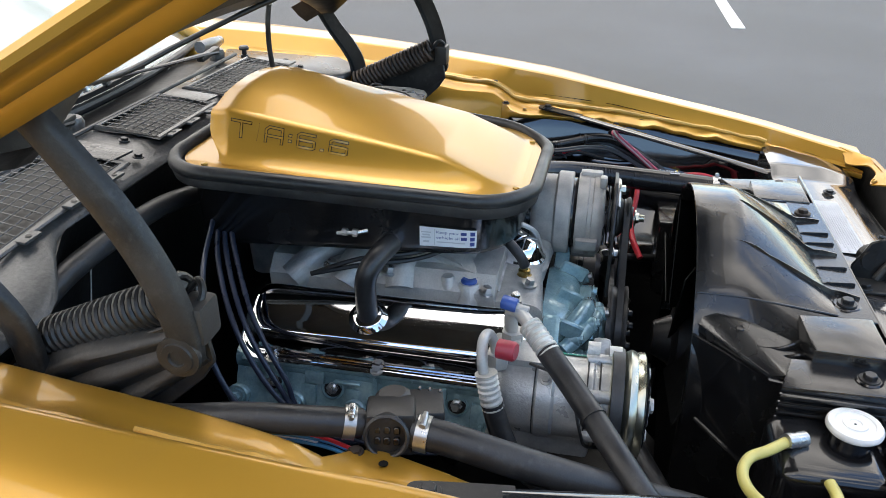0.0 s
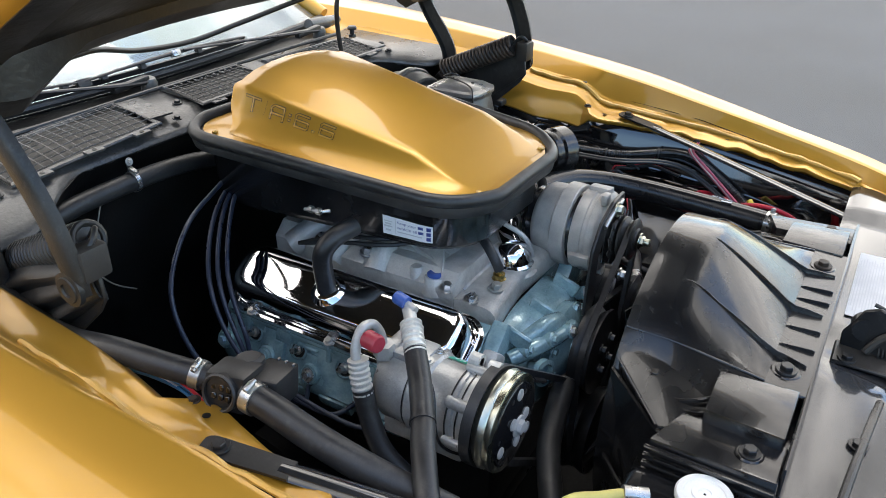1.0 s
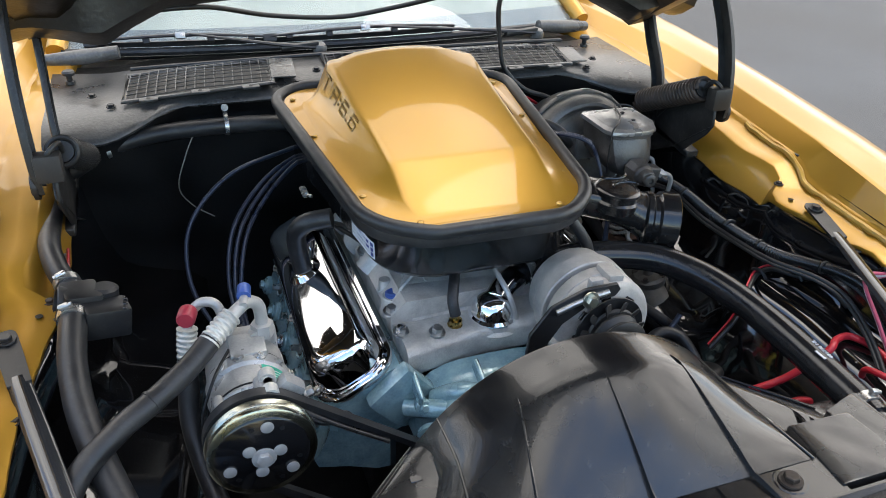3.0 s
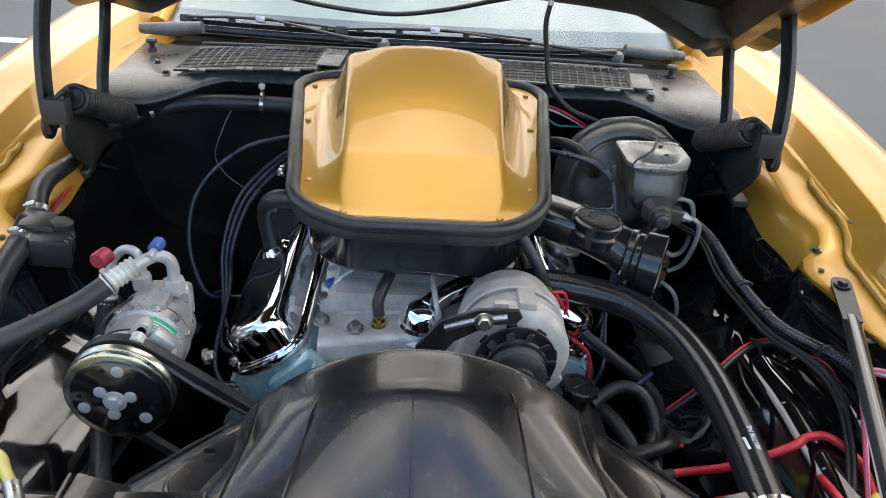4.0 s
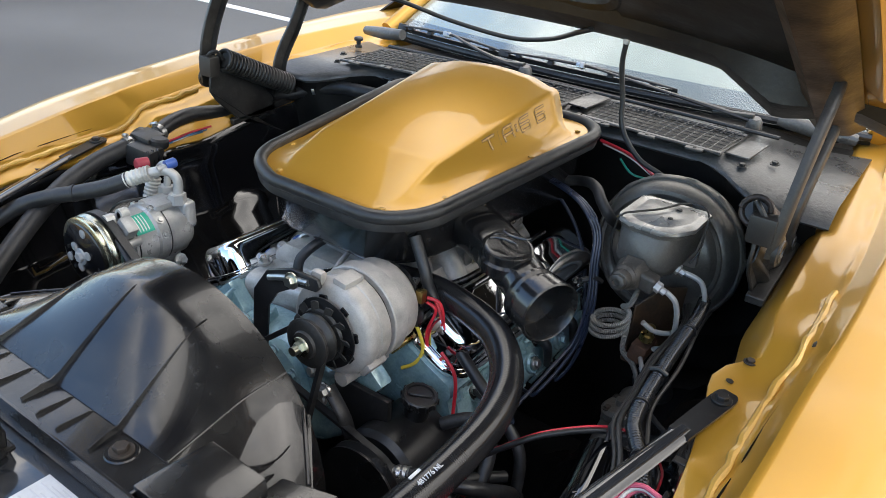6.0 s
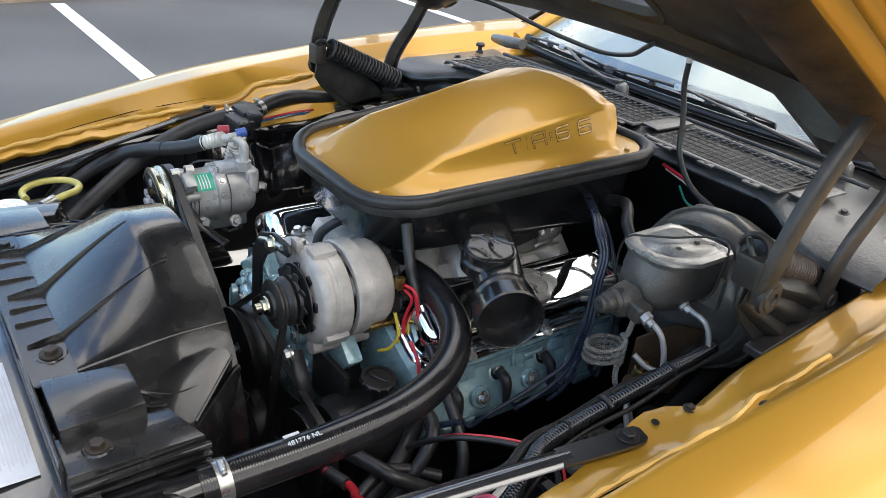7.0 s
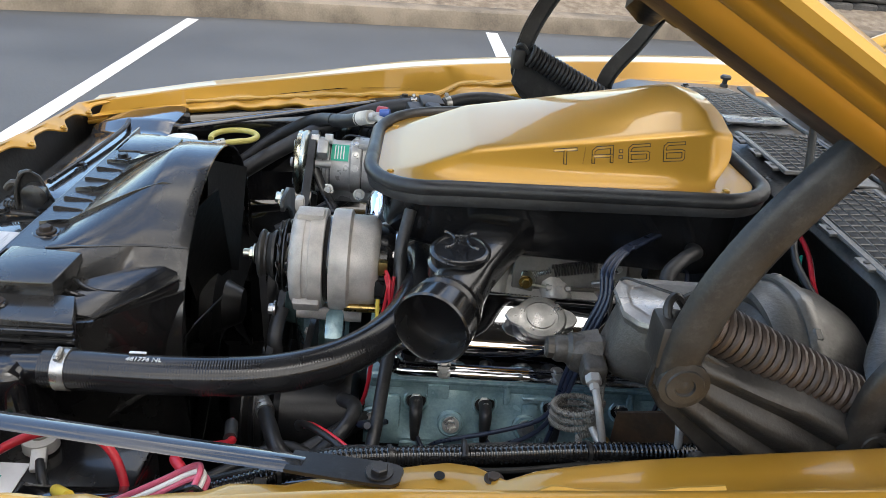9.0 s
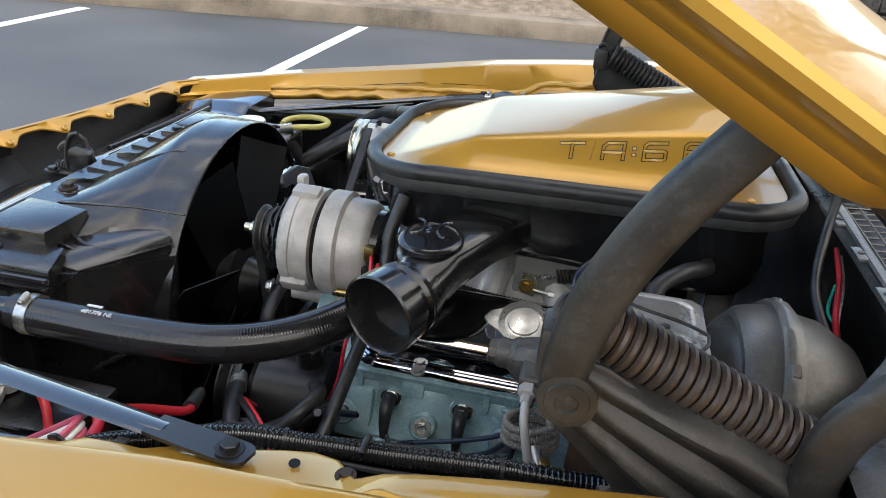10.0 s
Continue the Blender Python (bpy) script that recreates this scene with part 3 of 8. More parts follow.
    # inner wings: glossy black panels falling from the flange into the bay
    for side in (1, -1):
        rows = []
        for y in [0.62 - 0.04 * k for k in range(31)]:
            xp, zp, xo, xi, zi = lerp_table(FENDER, y)
            shelf = max(0.0, min(1.0, (y + 0.44) / 0.06)) * max(0.0, min(1.0, (0.06 - y) / 0.08)) * (1 if side == 1 else 0)
            high = 0.722 + 0.10 * (y + 0.1) + 0.0015 * math.sin(y * 41)
            low = high + 0.010
            def mixed(a, b):
                return (a[0] + (b[0] - a[0]) * shelf, y, a[1] + (b[1] - a[1]) * shelf)
            dx, dz = skirt(y)
            xi, zi = xi - dx, zi - dz
            row = [(xi + 0.008, y, zi - 0.014), (xi - 0.002, y, zi - 0.034), mixed((xi - 0.006, zi - 0.07), (xi - 0.010, high + 0.020)), mixed((xi - 0.012, zi - 0.10), (xi - 0.016, high + 0.008)), mixed((xi - 0.022, zi - 0.14), (xi - 0.026, high)),
                   mixed((xi - 0.034, zi - 0.17), (xi - 0.060, (high + low) / 2 + 0.002)), mixed((xi - 0.050, 0.66), (xi - 0.105, low + 0.004)), mixed((xi - 0.075, 0.640), (xi - 0.122, low)), mixed((xi - 0.12, 0.615), (xi - 0.134, low - 0.012)), (xi - 0.17, y, 0.590), (xi - 0.20, y, 0.56), (xi - 0.225, y, 0.28)]
            rows.append(row if side == 1 else [mir(p) for p in row])
        part("inner_wing", b_sheet(rows, 0.0015), WINGM, car)
        # pressed ribs across the shelf
        for y in (-0.115, -0.235) if side == 1 else ():
            xp, zp, xo, xi, zi = lerp_table(FENDER, y)
            z = 0.722 + 0.10 * (y + 0.1)
            part("wing_rib", b_tube([(xi - 0.022, y + 0.012, z + 0.001), (xi - 0.055, y + 0.004, z + 0.003), (xi - 0.095, y - 0.004, z + 0.007), (xi - 0.122, y - 0.012, z + 0.009)], [0.003, 0.007, 0.007, 0.003], 10, 4), WINGM, car)
    # radiator support: top panel, side wings, front wall
    rows = []
    for y, z in ((-0.690, 0.742), (-0.675, 0.772), (-0.655, 0.782), (-0.61, 0.790), (-0.56, 0.793), (-0.515, 0.794), (-0.50, 0.790), (-0.495, 0.70)):
        row = []
        for k in range(49):
            x = -0.60 + 1.24 * k / 48
            pocket = 0.010 * math.exp(-(((x - 0.0) / 0.045) ** 4)) * math.exp(-(((y + 0.60) / 0.05) ** 4))
            edge = 0.012 if abs(x - XC) > 0.47 else 0.0
            row.append((x, y, z - pocket + edge))
        rows.append(row)
    part("radiator_support", b_sheet(rows, 0.002), SUPPORT, car)
    part("support_wall", b_box((XC, -0.60, 0.49), (1.16, 0.12, 0.48), 0.01, 1), BLACK, car)
    # cowl top, with a dark sheet painting shade into the wiper trough along the glass
    rows, trough = [], []
    for k in range(53):
        x = -0.64 + 1.32 * k / 52
        u = abs(x - XC)
        drop = max(0.0, min(1.0, (u - 0.40) / 0.17))
        drop = drop * drop * (3 - 2 * drop)
        yf, zf = 0.585 - 0.085 * drop, 0.962 - 0.030 * drop
        zr = 0.988 - 0.020 * drop - 0.010 * (u / 0.6) ** 2
        yw = 0.80 + 0.10 * (u / 0.6) ** 2
        rows.append([(x, yf + 0.005, zf - 0.014), (x, yf, zf - 0.009), (x, yf + 0.003, zf - 0.003), (x, yf + 0.012, zf + 0.002), (x, yf + 0.05, zf + (zr - zf) * 0.72), (x, 0.68 - 0.05 * drop, zr - 0.006),
                     (x, yw - 0.066, zr), (x, yw - 0.060, zr - 0.003), (x, yw - 0.056, zr - 0.018), (x, yw + 0.012, zr - 0.018), (x, yw + 0.10, zr - 0.02)])
        trough.append([(x, yw - 0.0555, zr - 0.016), (x, yw - 0.02, zr - 0.015), (x, yw + 0.03, zr - 0.014)])
    part("cowl_panel", b_sheet(rows, 0.0015), COWLM, car)
    part("trough_shade", b_sheet(trough, 0), DARK, car)
    # bulkhead below the cowl
    rows = []
    for k in range(41):
        x = -0.62 + 1.28 * k / 40
        u = abs(x - XC)
        drop = max(0.0, min(1.0, (u - 0.40) / 0.17))
        yf = 0.592 - 0.08 * drop
        zt = 0.955 - 0.030 * drop
        rows.append([(x, yf, zt), (x, yf + 0.012, zt - 0.05), (x, yf + 0.02, 0.80), (x, yf + 0.015, 0.65), (x, yf - 0.02, 0.50), (x, yf - 0.10, 0.28)])
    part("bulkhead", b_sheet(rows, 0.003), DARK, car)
    part("under_tray", b_box((XC, 0.0, 0.27), (1.30, 1.30, 0.02), 0.004, 1), SATIN, car)
    # windscreen with black edge, dash shelf and a pale sunshade added behind it so the glass reads bright
    def ws(u, v, off=0.0):
        x = XC + u * (0.64 - 0.10 * v)
        return (x, 0.835 + 0.10 * u * u + 0.60 * v + off, 0.990 - 0.010 * u * u + 0.36 * v - 0.05 * v * v - off * 0.4)
    part("windscreen", b_sheet([[ws(-1 + 2 * i / 24, j / 10) for i in range(25)] for j in range(11)], 0.005), GLASS, car).visible_shadow = False
    shade = part("sunshade", b_sheet([[ws((-1 + 2 * i / 24) * 0.985, 0.09 + 0.89 * j / 10, 0.012) for i in range(25)] for j in range(11)], 0.003), SHADE, car)
    # grey band added for the dash, so reflected sky shows over it
    part("lower_band", b_sheet([[ws((-1 + 2 * i / 24) * 0.985, 0.01 + 0.08 * j / 3, 0.012) for i in range(25)] for j in range(4)], 0.003), DASHBAND, shade, "dark grey band in place of the dash behind the lower windscreen")
    part("dash_top", b_sheet([[ws((-1 + 2 * i / 24), -0.02 + 0.02 * j, 0.02) for i in range(25)] for j in range(3)], 0.01), SATIN, car)
    part("windscreen_seal", b_tube([ws(-1 + 2 * i / 12, -0.005) for i in range(13)], 0.009, 8, 4), RUBBER, car)
    for s in (-1, 1):
        part("windscreen_pillar", b_tube([ws(s * 1.02, v / 5, -0.005) for v in range(6)], 0.022, 10, 4), GOLD, car)
    roof = [[ws((-1 + 2 * i / 16) * 1.03, 1.0, 0.0) for i in range(17)]]
    for k, (dy, dz) in enumerate(((0.02, 0.022), (0.25, 0.045), (0.6, 0.045), (1.0, 0.0))):
        roof.append([(p[0], p[1] + dy, p[2] + dz - 0.03 * ((p[0] - XC) / 0.55) ** 2) for p in roof[0]])
    part("roof", b_sheet(roof, 0.003), GOLD, car)
    # rear body: doors and quarter panels in one sweep, boot lid, side and rear windows
    rows = []
    for y, k, zt in ((1.302, 1.0, 0.985), (1.7, 1.01, 0.98), (2.2, 1.015, 0.985), (2.7, 1.01, 0.99), (3.05, 0.98, 0.975), (3.25, 0.93, 0.94), (3.30, 0.90, 0.80), (3.26, 0.88, 0.50), (3.20, 0.86, 0.30)):
        half = [(0.84, 0.20), (0.915, 0.30), (0.935, 0.50), (0.925, 0.74), (0.900, 0.90), (0.865, 0.955), (0.80, 0.975), (0.40, 0.985), (0.0, 0.988)]
        low = [(w * k, min(z, zt)) for w, z in half]
        rows.append([(XC + w, y, z) for w, z in low] + [(XC - w, y, z) for w, z in low[-2::-1]])
    part("rear_body", b_sheet(rows, 0.003), GOLD, car)
    for s in (-1, 1):
        part("door_seam", b_box((XC + s * 0.947, 1.75 + 0.4, 0.62), (0.004, 0.006, 0.62), 0.001, 1), BLACK, car)
        part("side_window", b_sheet([[(XC + s * 0.80, 1.05, 0.99), (XC + s * 0.80, 1.8, 0.98), (XC + s * 0.79, 2.55, 0.985)], [(XC + s * 0.57, 1.50, 1.31), (XC + s * 0.57, 1.9, 1.325), (XC + s * 0.57, 2.40, 1.31)]], 0.004), BLACK, car)
    part("rear_window", b_sheet([[(XC - 0.57, 2.42, 1.30), (XC, 2.44, 1.325), (XC + 0.57, 2.42, 1.30)], [(XC - 0.72, 2.85, 0.99), (XC, 2.95, 0.99), (XC + 0.72, 2.85, 0.99)]], 0.004), BLACK, car)
    for s in (-1, 1):
        part("tail_lamp", b_box((XC + s * 0.55, 3.292, 0.74), (0.48, 0.02, 0.13), 0.01, 2), CAPRED, car)
    part("bumper", b_box((XC, 3.29, 0.52), (1.66, 0.09, 0.16), 0.03, 3), GOLD, car)
    # wheels on the ground under the wings
    for s in (-1, 1):
        for y in (0.05, 2.6):
            w = part("wheel", b_lathe([(0.18, -0.09), (0.30, -0.10), (0.328, -0.08), (0.33, 0.0), (0.328, 0.08), (0.30, 0.10), (0.18, 0.09)], (XC + s * 0.78, y, 0.33), (1, 0, 0), 40), RUBBER, car)
            part("rim", b_lathe([(0.0, -0.05), (0.17, -0.06), (0.185, -0.085), (0.185, 0.085), (0.17, 0.06), (0, 0.05)], (XC + s * 0.78, y, 0.33), (1, 0, 0), 32), ALU, w)
    return car


CAR = car_body()


# ---- raised bonnet ----
def hood_z(y):
    return 1.276 - 0.545 * (y - 0.20)


def hood():
    h = thing("hood", (XC, 0.45, 1.15), "raised gold bonnet with a dark dirty underside", "car bonnet")
    nrm = Vector((0, 0.545, 1)).normalized()
    def hp(u, y, lift):
        half = lerp_table([(-0.72, 0.56), (-0.5, 0.63), (-0.2, 0.70), (0.1, 0.725), (0.7, 0.735)], y)[0]
        crown = 0.058 * (1 - abs(u) ** 2.4)
        p = Vector((XC + u * half, y, hood_z(y) + 0.010 * (1 - u))) + nrm * (crown + lift)
        return p
    def rear(u):
        return 0.522 + 0.085 * abs(u) ** 3
    us = [-1 + 2 * i / 48 for i in range(49)]
    NV = 36
    def inhole(u, v):
        y = rear(u) + (-0.52 - rear(u)) * v
        return abs(u) < 0.37 and -0.16 < y < 0.43
    def grid(lift, hole, u_lim=1.0, v0=0.0, v1=1.0, bow=0.0):
        bm = bmesh.new()
        vs = {}
        for i, u in enumerate(us):
            for j in range(NV + 1):
                v = v0 + (v1 - v0) * j / NV
                y = rear(u) + (-0.52 - rear(u)) * v
                edge = max(abs(u) ** 8, (1 - min(v, 0.04) / 0.04) * 0.6)
                vs[i, j] = bm.verts.new(hp(u * u_lim, y, lift - bow * edge))
        for i in range(48):
            for j in range(NV):
                uc, vc = (us[i] + us[i + 1]) / 2, v0 + (v1 - v0) * (j + 0.5) / NV
                if hole and inhole(uc, vc):
                    continue
                bm.faces.new((vs[i, j], vs[i + 1, j], vs[i + 1, j + 1], vs[i, j + 1]))
        bmesh.ops.recalc_face_normals(bm, faces=bm.faces)
        return bm
    bm = grid(0.05, True, 1.0, 0, 1, 0.012)
    bmesh.ops.solidify(bm, geom=list(bm.faces), thickness=0.0015)
    part("outer_panel", bm, GOLD, h)
    bm = grid(0.012, True, 0.90, 0.03, 0.97)
    bmesh.ops.solidify(bm, geom=list(bm.faces), thickness=0.002)
    part("inner_panel", bm, HOODIN, h)
    # turned gold edge at both sides: rolled rim, step, ridge and lower lip; the lip dies out towards the rear
    for s in (-1, 1):
        inw = Vector((-s, 0, 0))
        rows, ribs = [], []
        for k in range(61):
            y = rear(1) + (-0.52 - rear(1)) * k / 60
            e = hp(s, y, 0.0)
            t = max(0.0, min(1.0, (y - 0.405) / 0.05))
            up = 0.026 * t * t * (3 - 2 * t)
            prof = [(-0.001, 0.048), (-0.005, 0.042), (-0.004, 0.035), (0.003, 0.031), (0.010, 0.0295), (0.013, 0.026), (0.020, 0.019), (0.026, 0.0175), (0.029, 0.013), (0.040, 0.003), (0.045, 0.0), (0.050, 0.001), (0.058, 0.007), (0.080, 0.022)]
            rows.append([e + inw * a + nrm * max(b, min(0.024, b + up) if b < 0.024 else b) for a, b in prof])
            lift = 0.0 if s == 1 else 0.020
            if k < 58:
                ribs.append([e + inw * 0.078 + nrm * 0.020, e + inw * 0.100 + nrm * (0.002 + lift), e + inw * 0.145 + nrm * (lift - 0.004), e + inw * 0.168 + nrm * (0.016 + lift * 0.6), e + inw * 0.18 + nrm * 0.04])
        part("side_flange", b_sheet(rows, 0.0012), GOLD, h)
        part("side_rib", b_sheet(ribs, 0.0012), BROWN if s == 1 else HOODIN, h)
    # rear box section with rounded lobes
    rows = []
    for i in range(65):
        u = (-1 + 2 * i / 64) * 0.95
        y = rear(u)
        lobe = 0.042 * max(0.0, 1 - abs(abs(u) - 0.72) / 0.16)
        a = hp(u, y, 0)
        back, dn = Vector((0, 0.88, -0.48)), -nrm
        rows.append([a + nrm * 0.046, a + back * 0.012 + nrm * 0.03, a + back * 0.010 + nrm * 0.004, a + dn * (0.002 + lobe) - back * 0.01, a + dn * (0.006 + lobe * 1.2) - back * 0.04, a + dn * (0.004 + lobe) - back * 0.085, a - back * 0.11 + nrm * 0.02])
    part("rear_rail", b_sheet(rows, 0.0015), HOODIN, h)
    # rim round the scoop opening
    loop = []
    for k in range(48):
        a = 2 * math.pi * k / 48
        c, s_ = math.cos(a), math.sin(a)
        u = 0.38 * math.copysign(abs(c) ** 0.35, c)
        y = 0.135 + 0.305 * math.copysign(abs(s_) ** 0.35, s_)
        loop.append(hp(u, y, 0.028))
    part("opening_rim", b_tube(loop, 0.020, 8, 2, closed=True), HOODIN, h)
    # stamped cross ribs of the inner frame
    for y in (-0.27, -0.40):
        part("cross_rib", b_tube([hp(-0.85 + 1.7 * k / 10, y, 0.008) for k in range(11)], 0.022, 8, 3), HOODIN, h)
    return h


HOOD = hood()

# ---- scoop and air cleaner ----
def pan_z(y):
    return 0.947 + 0.080 * (y + 0.02)


def pan_outline(inset=0.0, n=10):
    y0, y1 = -0.030 + inset, 0.535 - inset
    def hw(y):
        return 0.195 + 0.046 * max(0.0, min(1.0, (y - 0.08) / 0.38)) - inset
    pts = []
    rf, rr = 0.105 - inset * 0.6, 0.070 - inset * 0.4
    w = 1.0
    for cx, cy, r, a0 in ((1, y0 + rf, rf, -90), (1, y1 - rr, rr, 0), (-1, y1 - rr, rr, 90), (-1, y0 + rf, rf, 180)):
        for k in range(n + 1):
            a = radians(a0 + 90 * k / n)
            y = cy + r * math.sin(a)
            x = cx * (hw(cy) - r) + r * math.cos(a)
            pts.append((0.013 + x, y))
    # front edge bows forward a little
    return [(x, y - 0.012 * (1 - min(1, abs(x - 0.03) / 0.14) ** 2) * (1 if y < y0 + 0.05 else 0)) for x, y in pts]


DOME = [  # y, base half width, top half width, height
    (-0.008, 0.108, 0.098, 0.0003), (0.006, 0.128, 0.108, 0.0022), (0.024, 0.146, 0.118, 0.0080), (0.045, 0.156, 0.124, 0.0150), (0.117, 0.158, 0.127, 0.0390),
    (0.20, 0.160, 0.130, 0.0480), (0.30, 0.164, 0.136, 0.0585), (0.40, 0.168, 0.142, 0.0685), (0.455, 0.169, 0.146, 0.0735), (0.486, 0.164, 0.141, 0.0670)]
DOME_X = 0.017


def dome_at(y):
    """Straight runs between the rows, with short rounded bends."""
    acc = [0.0, 0.0, 0.0]
    for d in (-0.0045, -0.0027, -0.0009, 0.0009, 0.0027, 0.0045):
        q = min(max(y + d, DOME[0][0]), DOME[-1][0])
        for a, b in zip(DOME, DOME[1:]):
            if q <= b[0]:
                t = (q - a[0]) / (b[0] - a[0])
                for k in range(3):
                    acc[k] += (a[k + 1] + (b[k + 1] - a[k + 1]) * t) / 6
                break
    return acc


def side_curve(wb, wt, h, f):
    """The side's section, f from the foot to the shoulder: a wide hollow flare into a straight flank."""
    p, q, r = (wb + 0.030, 0.0004), (wb - 0.003, 0.0015), (wt + 0.0015, h * 0.84)
    return tuple(p[k] * (1 - f) ** 2 + 2 * q[k] * f * (1 - f) + r[k] * f * f for k in (0, 1))


def dome_row(y, wb, wt, h, shrink=0.0):
    wb, wt, z = wb - shrink, wt - shrink, pan_z(y)
    crown = 1.0 + 0.25 * max(0.0, min(1.0, (y - 0.117) / 0.34))
    half = [side_curve(wb, wt, h, f / 11) for f in range(11)]
    half += [(wt + 0.0015, h * 0.84), (wt - 0.0005, h * 0.90), (wt - 0.005, h * 0.955), (wt - 0.012, h * 0.985), (wt - 0.022, h * 0.998), (wt * 0.6, h * (1 + (crown - 1) * 0.62)), (wt * 0.3, h * (1 + (crown - 1) * 0.9)), (0.0, h * crown)]
    half = [(w, max(0.0003, v - shrink)) for w, v in half]
    # the lower rear corner is cut forward in a hollow curve
    back = max(0.0, min(1.0, (y - 0.43) / 0.05)) ** 1.5
    def py(v):
        return y - 0.030 * back * max(0.0, 1 - v / (0.55 * h)) ** 1.6
    return [(DOME_X + w, py(v), z + v) for w, v in half] + [(DOME_X - w, py(v), z + v) for w, v in half[-2::-1]]


def dome_side(y, f, s):
    """A point on the dome's side, f from the foot to the shoulder."""
    wb, wt, h = dome_at(y)
    w, v = side_curve(wb, wt, h, f)
    return Vector((DOME_X + s * w, y, pan_z(y) + v))


GLYPHS = {"T": [[(0, 1), (1, 1)], [(0.5, 1), (0.5, 0)]], "/": [[(0.25, 0), (0.7, 1)]], "A": [[(0, 0), (0, 0.8), (0.2, 1), (1, 1), (1, 0)], [(0, 0.42), (1, 0.42)]],
          "6": [[(1, 1), (0.15, 1), (0, 0.85), (0, 0), (0.9, 0), (1, 0.1), (1, 0.5), (0.9, 0.55), (0, 0.55)]], ".": [[(0.35, 0.05), (0.6, 0.05)]], ":": [[(0.4, 0.3), (0.6, 0.3)], [(0.4, 0.7), (0.6, 0.7)]]}


def scoop():
    s = thing("shaker_scoop", (0.01, 0.25, 0.945), "gold bonnet scoop with black rubber seal on the air cleaner", "air scoop")
    line = pan_outline(0.016)
    bm = bmesh.new()
    top = [bm.verts.new((x, y, pan_z(y))) for x, y in line]
    low = [bm.verts.new((x, y, pan_z(y) - 0.006)) for x, y in line]
    bm.faces.new(top)
    bm.faces.new(low[::-1])
    for k in range(len(line)):
        j = (k + 1) % len(line)
        bm.faces.new((low[k], low[j], top[j], top[k]))
    bmesh.ops.recalc_face_normals(bm, faces=bm.faces)
    part("flange", bm, GOLD, s)
    ys = []
    table = DOME
    for (ya, *_), (yb, *_) in zip(table, table[1:]):
        k = max(1, int((yb - ya) / 0.004))
        ys += [ya + (yb - ya) * i / k for i in range(k)]
    ys.append(table[-1][0])
    rows = [dome_row(y, *dome_at(y)) for y in ys]
    # the rear turns in to an opening, filled by a black slab as its shade
    rows.append(dome_row(0.480, 0.164, 0.140, 0.0665, 0.004))
    rows.append(dome_row(0.440, 0.160, 0.136, 0.066, 0.006))
    part("dome", b_sheet(rows, 0), GOLD, s, sharp=80)
    part("opening_shade", b_slab([(-0.16, 0), (0.16, 0), (0.137, 0.066), (-0.137, 0.066)], Matrix.Translation((DOME_X, 0.445, pan_z(0.445))) @ pose(0, 0, 0, 90, 0, 0), 0.003, 0), BLACK, s)
    ring = pan_outline(0.004)
    part("seal", b_tube([(x, y, pan_z(y) + 0.001 + 0.0025 * math.sin(x * 31 + y * 9)) for x, y in ring], 0.0112, 12, 1, closed=True, smooth=False, flat=1.0), RUBBER, s)
    outer = pan_outline(-0.001)
    part("seal_skirt", b_loft([[(x, y, pan_z(y) - 0.004) for x, y in pan_outline(0.002)], [(x, y, pan_z(y) - 0.016) for x, y in outer], [(x, y, pan_z(y) - 0.024) for x, y in pan_outline(0.001)], [(x, y, pan_z(y) - 0.028) for x, y in pan_outline(0.02)]]), RUBBER, s)
    for x, y in ((0.182, 0.085), (-0.157, 0.09), (0.208, 0.31), (-0.186, 0.31), (0.13, -0.004), (-0.095, -0.002), (0.216, 0.47), (-0.194, 0.47)):
        part("screw", b_lathe([(0.0055, 0), (0.0052, 0.0022), (0.003, 0.0035), (0, 0.0037)], (x, y, pan_z(y) + 0.001), (0, 0, 1), 12), GOLD_DULL, s)
    # outlined characters on both sides, each a dark outline with a gold core
    for sd in (1, -1):
        text = "T/A:6 6" if sd == 1 else "T/A:6.6"
        y, adv = (0.233, 1) if sd == 1 else (0.446, -1)
        for ch in text:
            w = {"T": 0.029, "/": 0.006, ":": 0.006, ".": 0.006, " ": 0.004}.get(ch, 0.026)
            if ch in GLYPHS:
                for width, lift, ext, mt, nm in ((0.0054, 0.0006, 0.0026, DECAL, "character"), (0.0029, 0.0009, 0.0014, GOLD, "character_core")):
                    if ch == "/":
                        width *= 0.18
                    V, F = [], []
                    for stroke in GLYPHS[ch]:
                        pts = []
                        for a, b in zip(stroke, stroke[1:]):
                            pts += [(a[0] + (b[0] - a[0]) * k / 4, a[1] + (b[1] - a[1]) * k / 4) for k in range(4)]
                        pts.append(stroke[-1])
                        line = [dome_side(y + adv * q[0] * w, 0.75 + 0.215 * q[1], sd) for q in pts]
                        nn = Vector((sd, 0, 0.35)).normalized()
                        i, last = len(V), len(line) - 1
                        for k, q in enumerate(line):
                            d0 = (line[k] - line[k - 1]).normalized() if k > 0 else (line[1] - line[0]).normalized()
                            d1 = (line[k + 1] - line[k]).normalized() if k < last else d0
                            d = (d0 + d1).normalized()
                            side = d.cross(nn).normalized() * width * 0.5 / max(0.5, d.dot(d1))
                            q = q + nn * lift - d * (ext if k == 0 else -ext if k == last else 0.0)
                            V += [q - side, q + side]
                            if k > 0:
                                F.append((i + 2 * k - 2, i + 2 * k, i + 2 * k + 1, i + 2 * k - 1))
                    me = bpy.data.meshes.new(nm)
                    me.from_pydata(V, [], F)
                    bm = bmesh.new()
                    bm.from_mesh(me)
                    part(nm, bm, mt, s)
            y += adv * (w + 0.0098)
    return s


